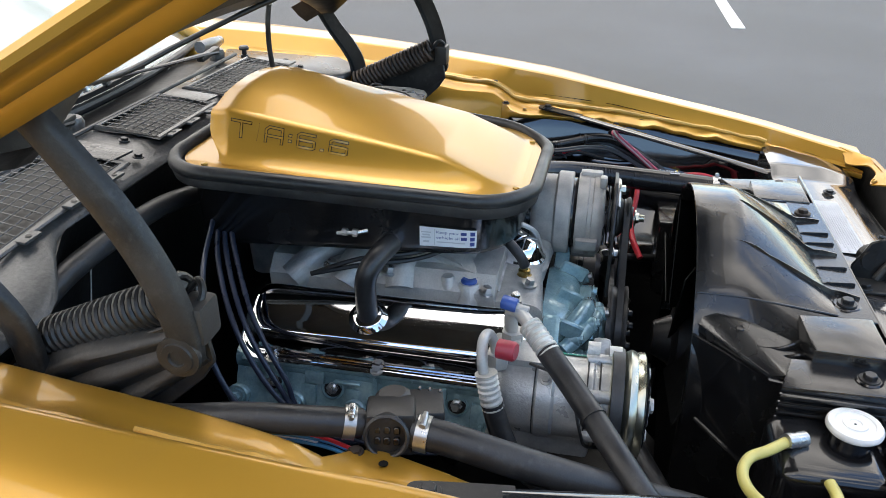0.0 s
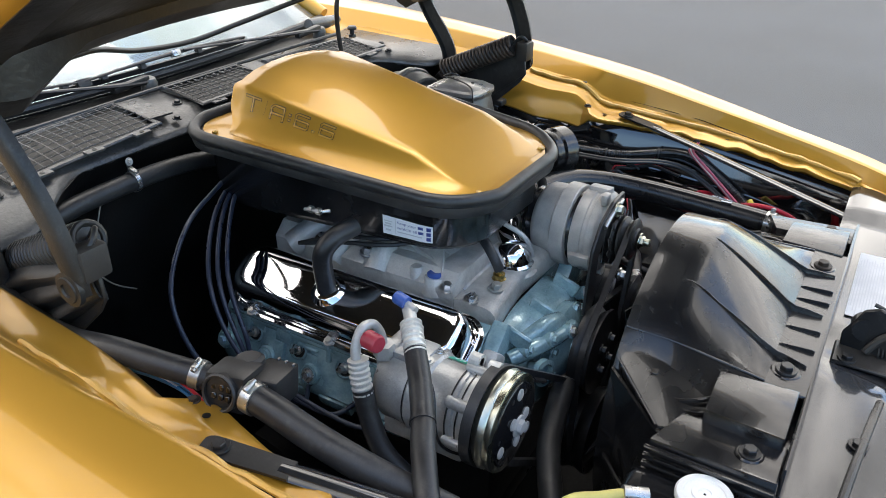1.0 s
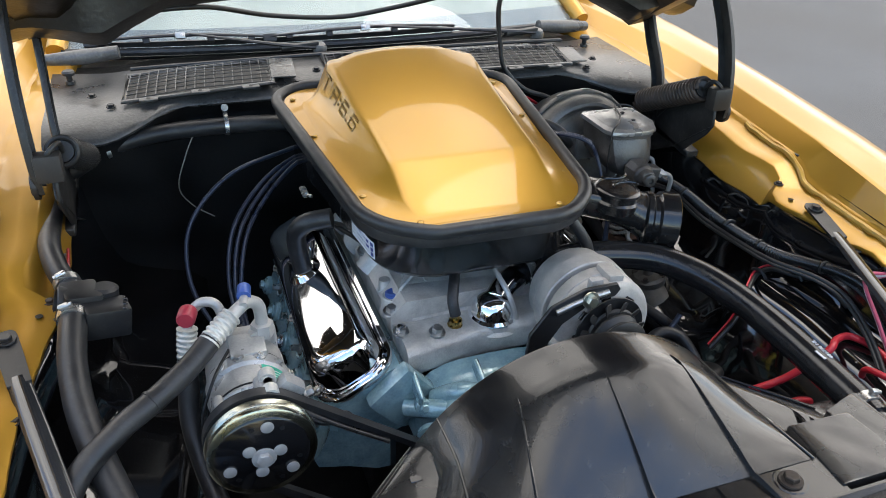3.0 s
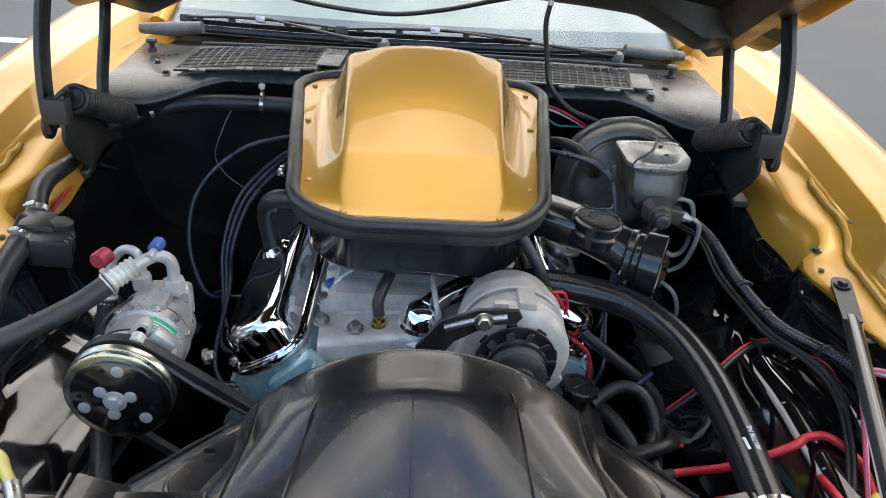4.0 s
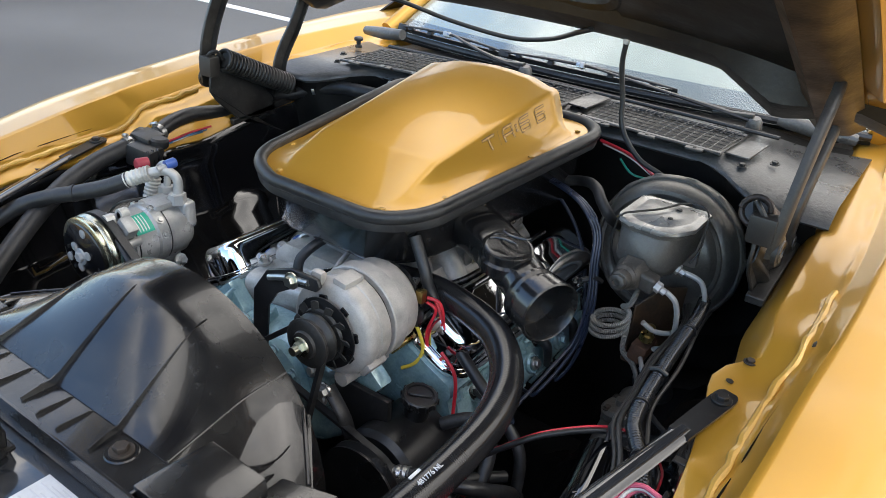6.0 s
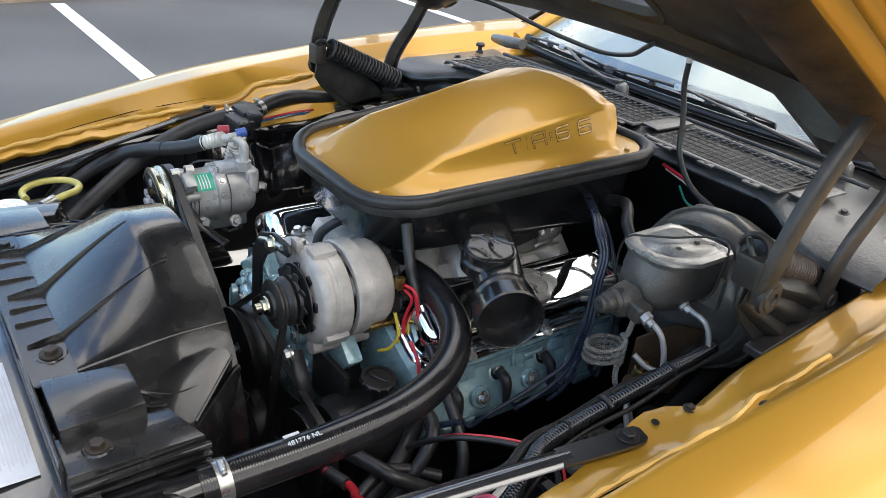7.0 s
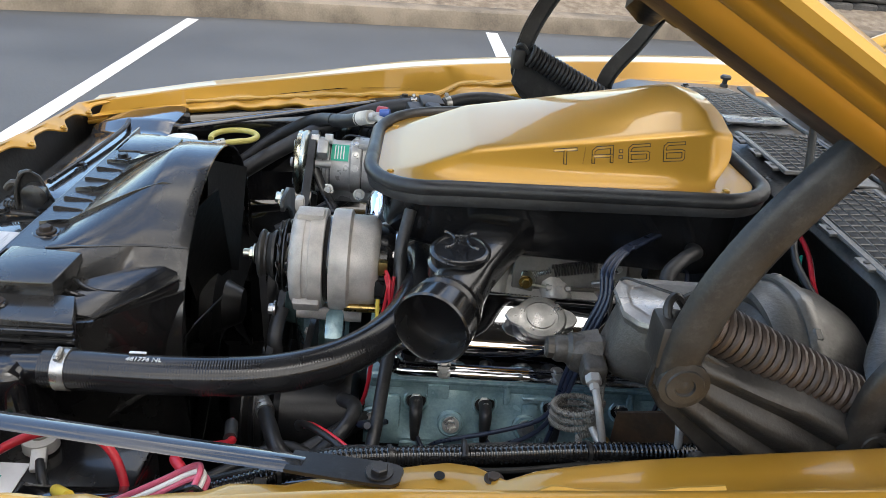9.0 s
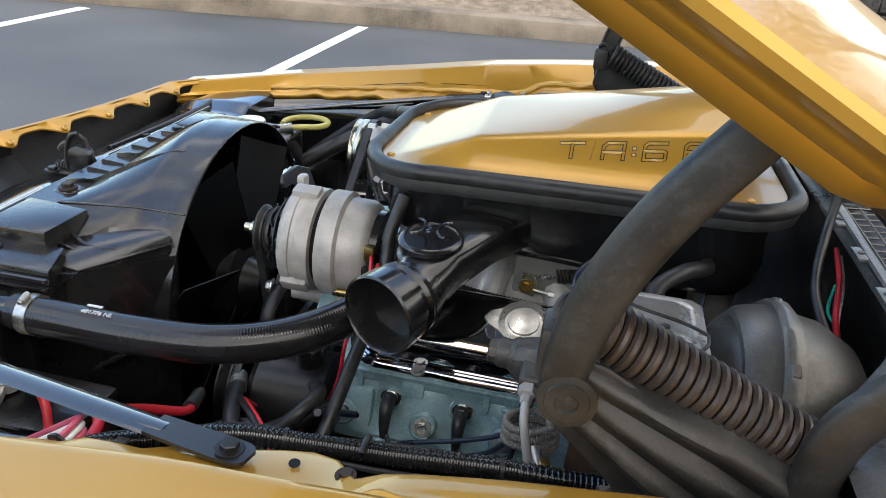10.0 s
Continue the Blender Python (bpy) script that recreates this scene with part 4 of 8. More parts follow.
def air_cleaner():
    a = thing("air_cleaner", (0.01, 0.25, 0.86), "black air cleaner housing with open snorkel and label", "air cleaner")
    def ring(inset, dz, round_=0.0):
        out = []
        for x, y in pan_outline(inset):
            out.append((x, y, pan_z(y) * (1 - round_) + 0.93 * round_ + dz))
        return out
    body = [ring(0.02, -0.022), ring(0.024, -0.030), ring(0.027, -0.072, 0.8), ring(0.034, -0.080, 0.9), ring(0.060, -0.086, 1), ring(0.11, -0.088, 1)]
    part("housing", b_loft(body), HOUSING, a)
    part("housing_lip", b_tube([(x, y, pan_z(y) - 0.030) for x, y in pan_outline(0.020)], 0.004, 8, 1, closed=True, smooth=False), HOUSING, a)
    part("throat", b_lathe([(0.10, 0.80), (0.105, 0.85), (0.09, 0.86)], (0.01, 0.22, 0), (0, 0, 1), 32), SATIN, a)
    # wing-nut stud bracket at the seam
    part("seam_bolt", b_tube([(-0.215, 0.205, 0.912), (-0.222, 0.22, 0.910), (-0.225, 0.25, 0.908)], 0.003, 8, 4), STEEL, a)
    for y in (0.222, 0.238):
        part("seam_nut", b_lathe([(0.006, -0.004), (0.006, 0.004)], (-0.223, y, 0.910), (0, 1, 0), 6), STEEL, a)
    # snorkel: flat duct from the housing, turning to a round open mouth
    rings = []
    path = [((0.16, 0.175, 0.890), 0.052, 0.028), ((0.235, 0.140, 0.888), 0.044, 0.028), ((0.302, 0.108, 0.876), 0.038, 0.030), ((0.337, 0.094, 0.861), 0.039, 0.036), ((0.357, 0.086, 0.850), 0.044, 0.043)]
    mouth = Vector((0.90, -0.40, -0.06)).normalized()
    for i, (c, w, hgt) in enumerate(path):
        d = (Vector(path[min(i + 1, 4)][0]) - Vector(path[max(i - 1, 0)][0])).normalized() if i < 4 else mouth
        sidev = d.cross(Vector((0, 0, 1))).normalized()
        upv = sidev.cross(d)
        rings.append([Vector(c) + sidev * (w * math.copysign(abs(math.cos(t)) ** (0.55 if i < 3 else 1), math.cos(t))) + upv * (hgt * math.copysign(abs(math.sin(t)) ** (0.55 if i < 3 else 1), math.sin(t))) for t in [2 * math.pi * k / 28 for k in range(28)]])
    part("snorkel", b_loft(rings), PLASTIC, a)
    c = Vector((0.349, 0.085, 0.850))
    part("snorkel_mouth", b_lathe([(0.040, 0), (0.047, 0.004), (0.048, 0.012), (0.044, 0.016), (0.0445, 0.024), (0.050, 0.028), (0.051, 0.058), (0.0485, 0.060), (0.046, 0.057), (0.044, 0.02), (0.0, 0.016)], c, mouth, 40), PLASTIC, a)
    # vacuum motor with a round ribbed cap
    up = Vector((0.10, -0.05, 1)).normalized()
    m = part("vacuum_motor", b_lathe([(0.043, -0.022), (0.043, -0.006), (0.039, -0.002), (0.0385, 0.006), (0.041, 0.008), (0.041, 0.013), (0.038, 0.016), (0.034, 0.0165), (0.033, 0.0145), (0.0, 0.0145)], (0.298, 0.098, 0.895), up, 36), PLASTIC, a)
    for sg in (-1, 1):
        part("cap_grip", b_tube([(0.301 + 0.024 * math.cos(a), 0.097 + sg * 0.0215 - sg * 0.013 * math.sin(a), 0.9225) for a in [math.pi * k / 8 for k in range(9)]], 0.0022, 8, 3), PLASTIC, m)
    for k in range(6):
        part("cap_mark", b_box((0.286 + 0.006 * k, 0.094 + 0.002 * (k % 2), 0.9232), (0.003, 0.0045, 0.0012), 0.0004, 1, (0, 0, 20)), SUPPORT, m)
    return a, ring


AIR, air_ring = air_cleaner()
scoop()


def sticker():
    """The service label wrapped round the housing's front right corner."""
    s = thing("service_label", (-0.16, 0.09, 0.88), "white printed service label stuck on the air cleaner housing", "label")
    def dense(ring):
        pts = [Vector(p) for p in ring]
        return [p.lerp(q, k / 14) for p, q in zip(pts, pts[1:] + pts[:1]) for k in range(14)]
    lo, hi = dense(air_ring(0.0258, -0.068, 0.75)), dense(air_ring(0.0243, -0.050, 0.2))
    order = [i for i in range(len(lo)) if lo[i][0] < 0.0]
    a, b = Vector((-0.172, 0.147, 0.89)), Vector((-0.127, 0.060, 0.87))
    ia = min(order, key=lambda i: (Vector(lo[i]).xy - a.xy).length)
    ib = min(order, key=lambda i: (Vector(lo[i]).xy - b.xy).length)
    if ia > ib:
        ia, ib = ib, ia
    L, H = [Vector(lo[i]) for i in range(ia, ib + 1)], [Vector(hi[i]) for i in range(ia, ib + 1)]
    if (L[0] - a).length > (L[-1] - a).length:
        L.reverse(), H.reverse()
    lens = [0.0]
    for p, q in zip(L, L[1:]):
        lens.append(lens[-1] + (q - p).length)
    def at(u, v, lift):
        d = u * lens[-1]
        for k in range(len(L) - 1):
            if d <= lens[k + 1] + 1e-9:
                t = (d - lens[k]) / max(1e-9, lens[k + 1] - lens[k])
                p, q = L[k].lerp(L[k + 1], t), H[k].lerp(H[k + 1], t)
                nn = (L[k + 1] - L[k]).cross(H[k] - L[k]).normalized()
                if nn.x > 0:
                    nn = -nn
                return p.lerp(q, v) + nn * lift
    def patch(u0, u1, v0, v1, lift, mt, nm):
        n = max(2, int((u1 - u0) * 30))
        part(nm, b_sheet([[at(u0 + (u1 - u0) * k / n, v, lift) for v in (v0, v1)] for k in range(n + 1)], 0), mt, s)
    patch(0, 1, 0, 1, 0.0012, PAPER, "sheet")
    for u0, u1, v0, v1 in ((0.03, 0.20, 0.70, 0.76), (0.03, 0.20, 0.42, 0.5), (0.05, 0.18, 0.55, 0.64), (0.06, 0.17, 0.2, 0.3), (0.26, 0.26 + 0.012, 0.08, 0.92), (0.30, 0.80, 0.22, 0.28)):
        patch(u0, u1, v0, v1, 0.0017, GREYINK, "print_bar")
    for v0 in (0.10, 0.39, 0.68):
        patch(0.885, 0.965, v0, v0 + 0.22, 0.0017, INK, "print_mark")
    # two lines of words, laid on the curve; the maker's name is a plain bar
    for line, v, end in (("Keep your", 0.70, 0.70), ("vehicle all", 0.42, 0.71)):
        ob = words(line, 1.0, Matrix.Identity(4), INK, "words", s, 0.0)
        span = max(q.co.x for q in ob.data.vertices)
        for q in ob.data.vertices:
            q.co = at(0.29 + (end - 0.30) * q.co.x / span, v + 0.22 * q.co.y, 0.0018)
        patch(end + 0.02, end + 0.12, v, v + 0.16, 0.0018, INK, "print_bar")
    return s


sticker()


# ---- engine ----
def bank(s):
    """Local frame of one cylinder bank: out along the head's face and off it."""
    n = Vector((s * math.sin(radians(29)), 0, math.cos(radians(29))))
    t = Vector((s * math.cos(radians(29)), 0, -math.sin(radians(29))))
    o = Vector((XC - 0.005 + s * 0.2195, 0, 0.717 + (0.014 if s == 1 else 0.0)))
    return o, t, n


def valve_cover(s):
    o, t, n = bank(s)
    y0, y1 = (-0.012, 0.478) if s == 1 else (-0.065, 0.425)
    vc = thing("valve_cover", tuple(o), "polished chrome valve cover on the engine", "valve cover", "pair of valve covers")
    def loop(wi, wo, yi, h, r=0.03, lean=0.0):
        pts = []
        for (sx, sy, a0) in ((1, -1, -90), (1, 1, 0), (-1, 1, 90), (-1, -1, 180)):
            for k in range(7):
                a = radians(a0 + 90 * k / 6)
                w = wo if sx > 0 else wi
                cx, cy = sx * (w - r), (y0 + yi + r) if sy < 0 else (y1 - yi - r)
                p = o + t * (cx + r * math.cos(a)) + n * h
                pts.append((p.x, cy + r * math.sin(a), p.z))
        return pts
    part("rail", b_loft([loop(0.066, 0.068, 0, 0, 0.044), loop(0.067, 0.069, 0, 0.003, 0.044), loop(0.066, 0.068, 0, 0.006, 0.044), loop(0.058, 0.060, 0.008, 0.0065, 0.040)]), CHROME, vc)
    sect = [(0.000, 0.006), (0.0006, 0.012), (0.0020, 0.026), (0.0036, 0.040), (0.0055, 0.049), (0.0085, 0.0555), (0.0130, 0.0600), (0.0185, 0.0625), (0.0250, 0.0636), (0.034, 0.0640)]
    part("cover", b_loft([loop(0.055 - i, 0.057 - i, 0.011 + i, h, max(0.012, 0.040 - i * 0.6)) for i, h in sect]), CHROME, vc, sharp=50)
    part("rib", b_loft([loop(0.0605, 0.0625, 0.0055, 0.0060, 0.041), loop(0.0605, 0.0625, 0.0055, 0.0088, 0.041), loop(0.0590, 0.0610, 0.0070, 0.0100, 0.040), loop(0.0570, 0.0590, 0.0090, 0.0088, 0.040), loop(0.0565, 0.0585, 0.0095, 0.0060, 0.040)], caps=False), CHROME, vc)
    part("bead", b_loft([loop(0.063, 0.066, 0.003, -0.006, 0.042), loop(0.065, 0.067, 0.002, -0.002, 0.042), loop(0.065, 0.067, 0.002, 0.0, 0.042)]), STEEL, vc)
    for y in (((0.093, 0.26, 0.42)) if s == 1 else (-0.02, 0.185, 0.36)):
        p = o + t * 0.063 + n * 0.007
        part("cover_bolt", b_bolt((p.x, y, p.z), n, 0.0065, 0.007), STEEL, vc)
    return vc


def cylinder_head(s):
    o = Vector((XC - 0.005 + s * 0.215, 0, 0.742 + (0.010 if s == 1 else 0.0)))
    hd = thing("cylinder_head", tuple(o), "light blue painted iron cylinder head with bolts", "cylinder head", "pair of cylinder heads")
    X, Z = o.x, o.z
    prof = [(0.054, -0.052), (0.060, -0.060), (0.060, -0.074), (0.056, -0.080), (0.060, -0.096), (0.067, -0.118), (0.077, -0.140), (0.082, -0.152), (0.076, -0.168), (0.030, -0.180), (-0.02, -0.20), (-0.10, -0.20), (-0.10, -0.05), (-0.056, 0.002)]
    rows = []
    for k in range(50):
        y = (-0.018 if s == 1 else -0.060) + 0.485 * k / 49
        # the wall swells at each bolt boss and sinks round each plug
        bump = -0.0065 * math.cos(2 * math.pi * (y - 0.057) / 0.103)
        rows.append([(X + s * (a + (bump if -0.145 < b < -0.09 else 0)), y, Z + b) for a, b in prof])
    part("casting", b_loft(rows), BLUE, hd)
    part("ledge", b_box((X + s * 0.053, 0.225 if s == 1 else 0.18, Z - 0.060), (0.022, 0.47, 0.008), 0.003, 2, (0, 20 * s, 0)), BLUE, hd)
    # tabs hanging from the ledge, bolt bosses between the plugs, cast pads and plug wells
    for k, y in enumerate((0.012, 0.088, 0.190, 0.290, 0.375)):
        part("tab", b_box((X + s * (0.057 + 0.002 * (k % 2)), y, Z - 0.080), (0.014, 0.010 + 0.022 * (k % 2), 0.034 - 0.012 * (k % 2)), 0.004, 2, (0, -10 * s, 0)), BLUE, hd)
    for k, y in enumerate((-0.006, 0.109, 0.220, 0.322, 0.42)):
        c = (X + s * 0.077, y, Z - 0.124)
        part("bolt_boss", b_lathe([(0.020, -0.02), (0.0195, 0.004), (0.017, 0.007), (0.0165, 0.005), (0.013, 0.005), (0.013, 0.0085), (0, 0.0085)], c, (s, 0, 0.35), 24), BLUE, hd)
        part("head_bolt", b_bolt((c[0] + s * 0.0075, y, c[2] + 0.003), (s, 0, 0.35), 0.0082, 0.010), STEEL if k < 3 else BLUE, hd)
    for y in (0.057, 0.159, 0.262, 0.365):
        part("plug_well", b_lathe([(0.021, -0.012), (0.0195, 0.002), (0.0165, 0.004), (0.0145, 0.001), (0.0135, -0.006)], (X + s * 0.057, y, Z - 0.100), (s, 0, 0.5), 24), BLUE, hd)
        # black disc in each well paints the shade at its bottom
        part("well_shade", b_lathe([(0.0145, -0.002), (0.0145, 0.0005), (0, 0.0005)], (X + s * 0.057, y, Z - 0.100), (s, 0, 0.5), 20), DARK, hd)
        part("plug_hex", b_lathe([(0.010, 0), (0.010, 0.007), (0.006, 0.009), (0.006, 0.02)], (X + s * 0.056, y, Z - 0.100), (s, 0, 0.35), 6), STEEL, hd)
        part("exhaust_pad", b_box((X + s * 0.064, y + 0.012, Z - 0.168), (0.034, 0.070, 0.030), 0.008, 2, (0, 20 * s, 0)), BLUE, hd)
    for y in (0.225, 0.30):
        part("pad", b_box((X + s * 0.064, y, Z - 0.110), (0.018, 0.026, 0.036), 0.006, 2, (0, -17 * s, 0)), BLUE, hd)
    part("pad", b_box((X + s * 0.064, 0.014, Z - 0.118), (0.026, 0.042, 0.060), 0.010, 2, (0, -17 * s, 0)), BLUE, hd)
    part("raised_bar", b_box((X + s * 0.063, 0.235, Z - 0.082), (0.008, 0.045, 0.007), 0.002, 1), BLUE, hd)
    for k in range(4):
        part("cast_mark", b_box((X + s * 0.081, 0.222 + 0.008 * k, Z - 0.146), (0.004, 0.005, 0.011), 0.0012, 1, (0, -20 * s, 0)), BLUE, hd)
    return hd


for s in (1, -1):
    cylinder_head(s)
    valve_cover(s)


def block():
    b = thing("engine_block", (XC, 0.17, 0.4), "dark engine block under the manifold", "engine block")
    part("casting", b_box((XC, 0.17, 0.47), (0.36, 0.50, 0.30), 0.02, 2), SATIN, b)
    part("sump", b_box((XC, 0.15, 0.315), (0.24, 0.46, 0.09), 0.03, 2), SATIN, b)
    # blue timing cover and water pump
    rows = []
    for y, k in ((-0.055, 1.0), (-0.085, 0.98), (-0.105, 0.90), (-0.118, 0.75)):
        rows.append([(XC - 0.015 + k * 0.135 * math.copysign(abs(math.cos(a)) ** 0.6, math.cos(a)), y, 0.625 + k * 0.105 * math.copysign(abs(math.sin(a)) ** 0.7, math.sin(a))) for a in [2 * math.pi * i / 32 for i in range(32)]])
    part("timing_cover", b_loft(rows), BLUE, b)
    part("water_pump", b_lathe([(0.075, 0), (0.078, 0.02), (0.06, 0.032), (0.04, 0.04), (0.035, 0.07), (0.0, 0.07)], (XC - 0.01, -0.115, 0.645), (0, -1, 0), 32), BLUE, b)
    for k in range(7):
        a = radians(35 + 42 * k)
        part("pump_bolt", b_bolt((XC - 0.01 + 0.07 * math.cos(a), -0.137, 0.645 + 0.07 * math.sin(a)), (0, -1, 0), 0.007, 0.008), BLUE, b)
    part("pump_rib", b_tube([(-0.10, -0.10, 0.70), (-0.07, -0.125, 0.725), (-0.03, -0.13, 0.715)], 0.016, 10, 5), BLUE, b)
    # cast arm with bolt eyes across the cover, and stepped webs
    part("cast_arm", b_tube([(-0.145, -0.095, 0.690), (-0.105, -0.125, 0.702), (-0.06, -0.145, 0.705), (-0.01, -0.150, 0.700)], [0.014, 0.015, 0.013, 0.012], 10, 5), BLUE, b)
    for x, y, z in ((-0.125, -0.118, 0.705), (-0.085, -0.143, 0.712), (-0.040, -0.158, 0.708), (-0.100, -0.128, 0.655), (-0.06, -0.128, 0.61), (0.10, -0.124, 0.70), (0.118, -0.118, 0.65)):
        part("bolt_eye", b_lathe([(0.013, -0.012), (0.013, 0.003), (0.011, 0.005), (0, 0.005)], (x, y, z), (0, -1, 0.35), 18), BLUE, b)
        part("cover_bolt", b_bolt((x, y - 0.004, z + 0.002), (0, -1, 0.35), 0.0065, 0.007), BLUE if x < -0.05 else STEEL, b)
    part("hose_ring", b_lathe([(0.016, 0), (0.024, 0.002), (0.024, 0.012), (0.017, 0.014), (0.016, 0.004), (0, 0.003)], (-0.118, -0.140, 0.668), (-0.3, -1, 0.1), 24), BLUE, b)
    for x in (-0.13, -0.03, 0.07):
        part("web", b_box((x, -0.10, 0.725), (0.008, 0.05, 0.03), 0.003, 1, (20, 0, 0)), BLUE, b)
    # bypass flanges either side
    for x in (-0.145, 0.155):
        part("corner_pad", b_box((x, -0.075, 0.70), (0.085, 0.03, 0.075), 0.008, 2, (0, -42 if x < 0 else 42, 0)), BLUE, b)
    return b


def intake():
    m = thing("intake_manifold", (XC, 0.18, 0.72), "grey cast aluminium intake manifold", "manifold")
    part("valley", b_loft([[(XC + x, y, z) for x, z in ((-0.15, 0.70), (-0.155, 0.775), (-0.13, 0.800), (0.13, 0.800), (0.155, 0.775), (0.15, 0.70))] for y in (0.02, 0.03, 0.40, 0.41)]), ALU, m)
    for s in (-1, 1):
        for y in ((0.06, 0.16, 0.27, 0.37) if s == 1 else (0.18, 0.28, 0.37)):
            part("runner", b_tube([(XC + s * 0.15, y, 0.765), (XC + s * 0.105, y + (0.2 - y) * 0.3, 0.808), (XC + s * 0.05, y + (0.2 - y) * 0.6, 0.815)], 0.026, 12, 5), ALU, m)
    part("carburettor_pad", b_box((0.01, 0.22, 0.825), (0.17, 0.21, 0.04), 0.01, 2), ALU, m)
    # front water crossover, with bosses
    rows = []
    for k in range(13):
        x = -0.13 + 0.26 * k / 12
        w = 0.036 + 0.012 * abs(k - 6) / 6
        zc = 0.742 + 0.008 * (k - 6) / 6
        rows.append([(x, -0.012 + w * math.copysign(abs(math.cos(a)) ** 0.6, math.cos(a)), zc + 0.030 * math.copysign(abs(math.sin(a)) ** 0.6, math.sin(a))) for a in [2 * math.pi * i / 20 for i in range(20)]])
    part("water_crossover", b_loft(rows), ALU, m)
    part("web", b_loft([[(-0.10, 0.0, 0.75), (0.11, 0.0, 0.76), (0.11, 0.05, 0.80), (-0.10, 0.055, 0.795)], [(-0.09, 0.03, 0.75), (0.10, 0.03, 0.76), (0.10, 0.16, 0.835), (-0.09, 0.16, 0.83)]]), ALU, m)
    for at, r, h in (((-0.117, 0.065, 0.755), 0.021, 0.032), ((-0.122, 0.10, 0.775), 0.011, 0.022), ((-0.040, -0.018, 0.748), 0.017, 0.012), ((0.028, -0.010, 0.755), 0.040, 0.012), ((0.085, 0.0, 0.755), 0.022, 0.02)):
        part("boss", b_lathe([(r * 1.15, 0), (r, h * 0.4), (r * 0.97, h * 0.9), (r * 0.85, h), (0, h)], at, (0, 0, 1), 24), ALU, m)
    rows = []
    for k in range(9):
        q = k / 8
        yy = 0.045 + 0.17 * q
        rows.append([(-0.135 + 0.03 * math.sin(math.pi * q), yy, 0.755), (-0.125 + 0.03 * math.sin(math.pi * q), yy + 0.004, 0.785 + 0.012 * q), (-0.105 + 0.03 * math.sin(math.pi * q), yy + 0.012, 0.808 + 0.010 * q), (-0.07 + 0.02 * q, yy + 0.03, 0.826 + 0.006 * q), (-0.02, yy + 0.05, 0.834)])
    part("runner_wall", b_sheet(rows, 0.004), ALU, m)
    part("blue_plug", b_lathe([(0.014, 0), (0.014, 0.004), (0.010, 0.007), (0, 0.005)], (-0.117, 0.065, 0.787), (0, 0, 1), 20), CAPBLUE, m)
    for at in ((-0.13, 0.035, 0.775), (-0.128, -0.012, 0.768), (-0.075, -0.03, 0.768), (0.125, 0.03, 0.775), (-0.13, 0.30, 0.795), (-0.13, 0.2, 0.795)):
        part("manifold_bolt", b_bolt(at, (0, -0.2, 1), 0.0085, 0.013), STEEL, m)
    for k in range(5):
        part("cast_mark", b_box((-0.060 + 0.011 * k, 0.075 + 0.003 * k, 0.803), (0.007, 0.014, 0.004), 0.001, 1, (28, 0, 12)), ALU, m)
    # gold temperature sender
    q = part("sender", b_lathe([(0.013, 0), (0.013, 0.010), (0.0105, 0.011), (0.0105, 0.019), (0.006, 0.020), (0.006, 0.027), (0, 0.027)], (-0.040, -0.018, 0.759), (0, 0, 1), 20), BRASS, m)
    # chrome thermostat outlet
    part("thermostat_dome", b_lathe([(0.040, 0), (0.041, 0.006), (0.036, 0.010), (0.034, 0.022), (0.026, 0.036), (0.012, 0.042), (0, 0.043)], (0.028, -0.008, 0.764), (0, 0, 1), 32), CHROME, m)
    part("thermostat_neck", b_tube([(0.032, -0.004, 0.788), (0.060, 0.022, 0.797), (0.095, 0.042, 0.804)], 0.0225, 20, 5), CHROME, m)
    return m


block()
intake()


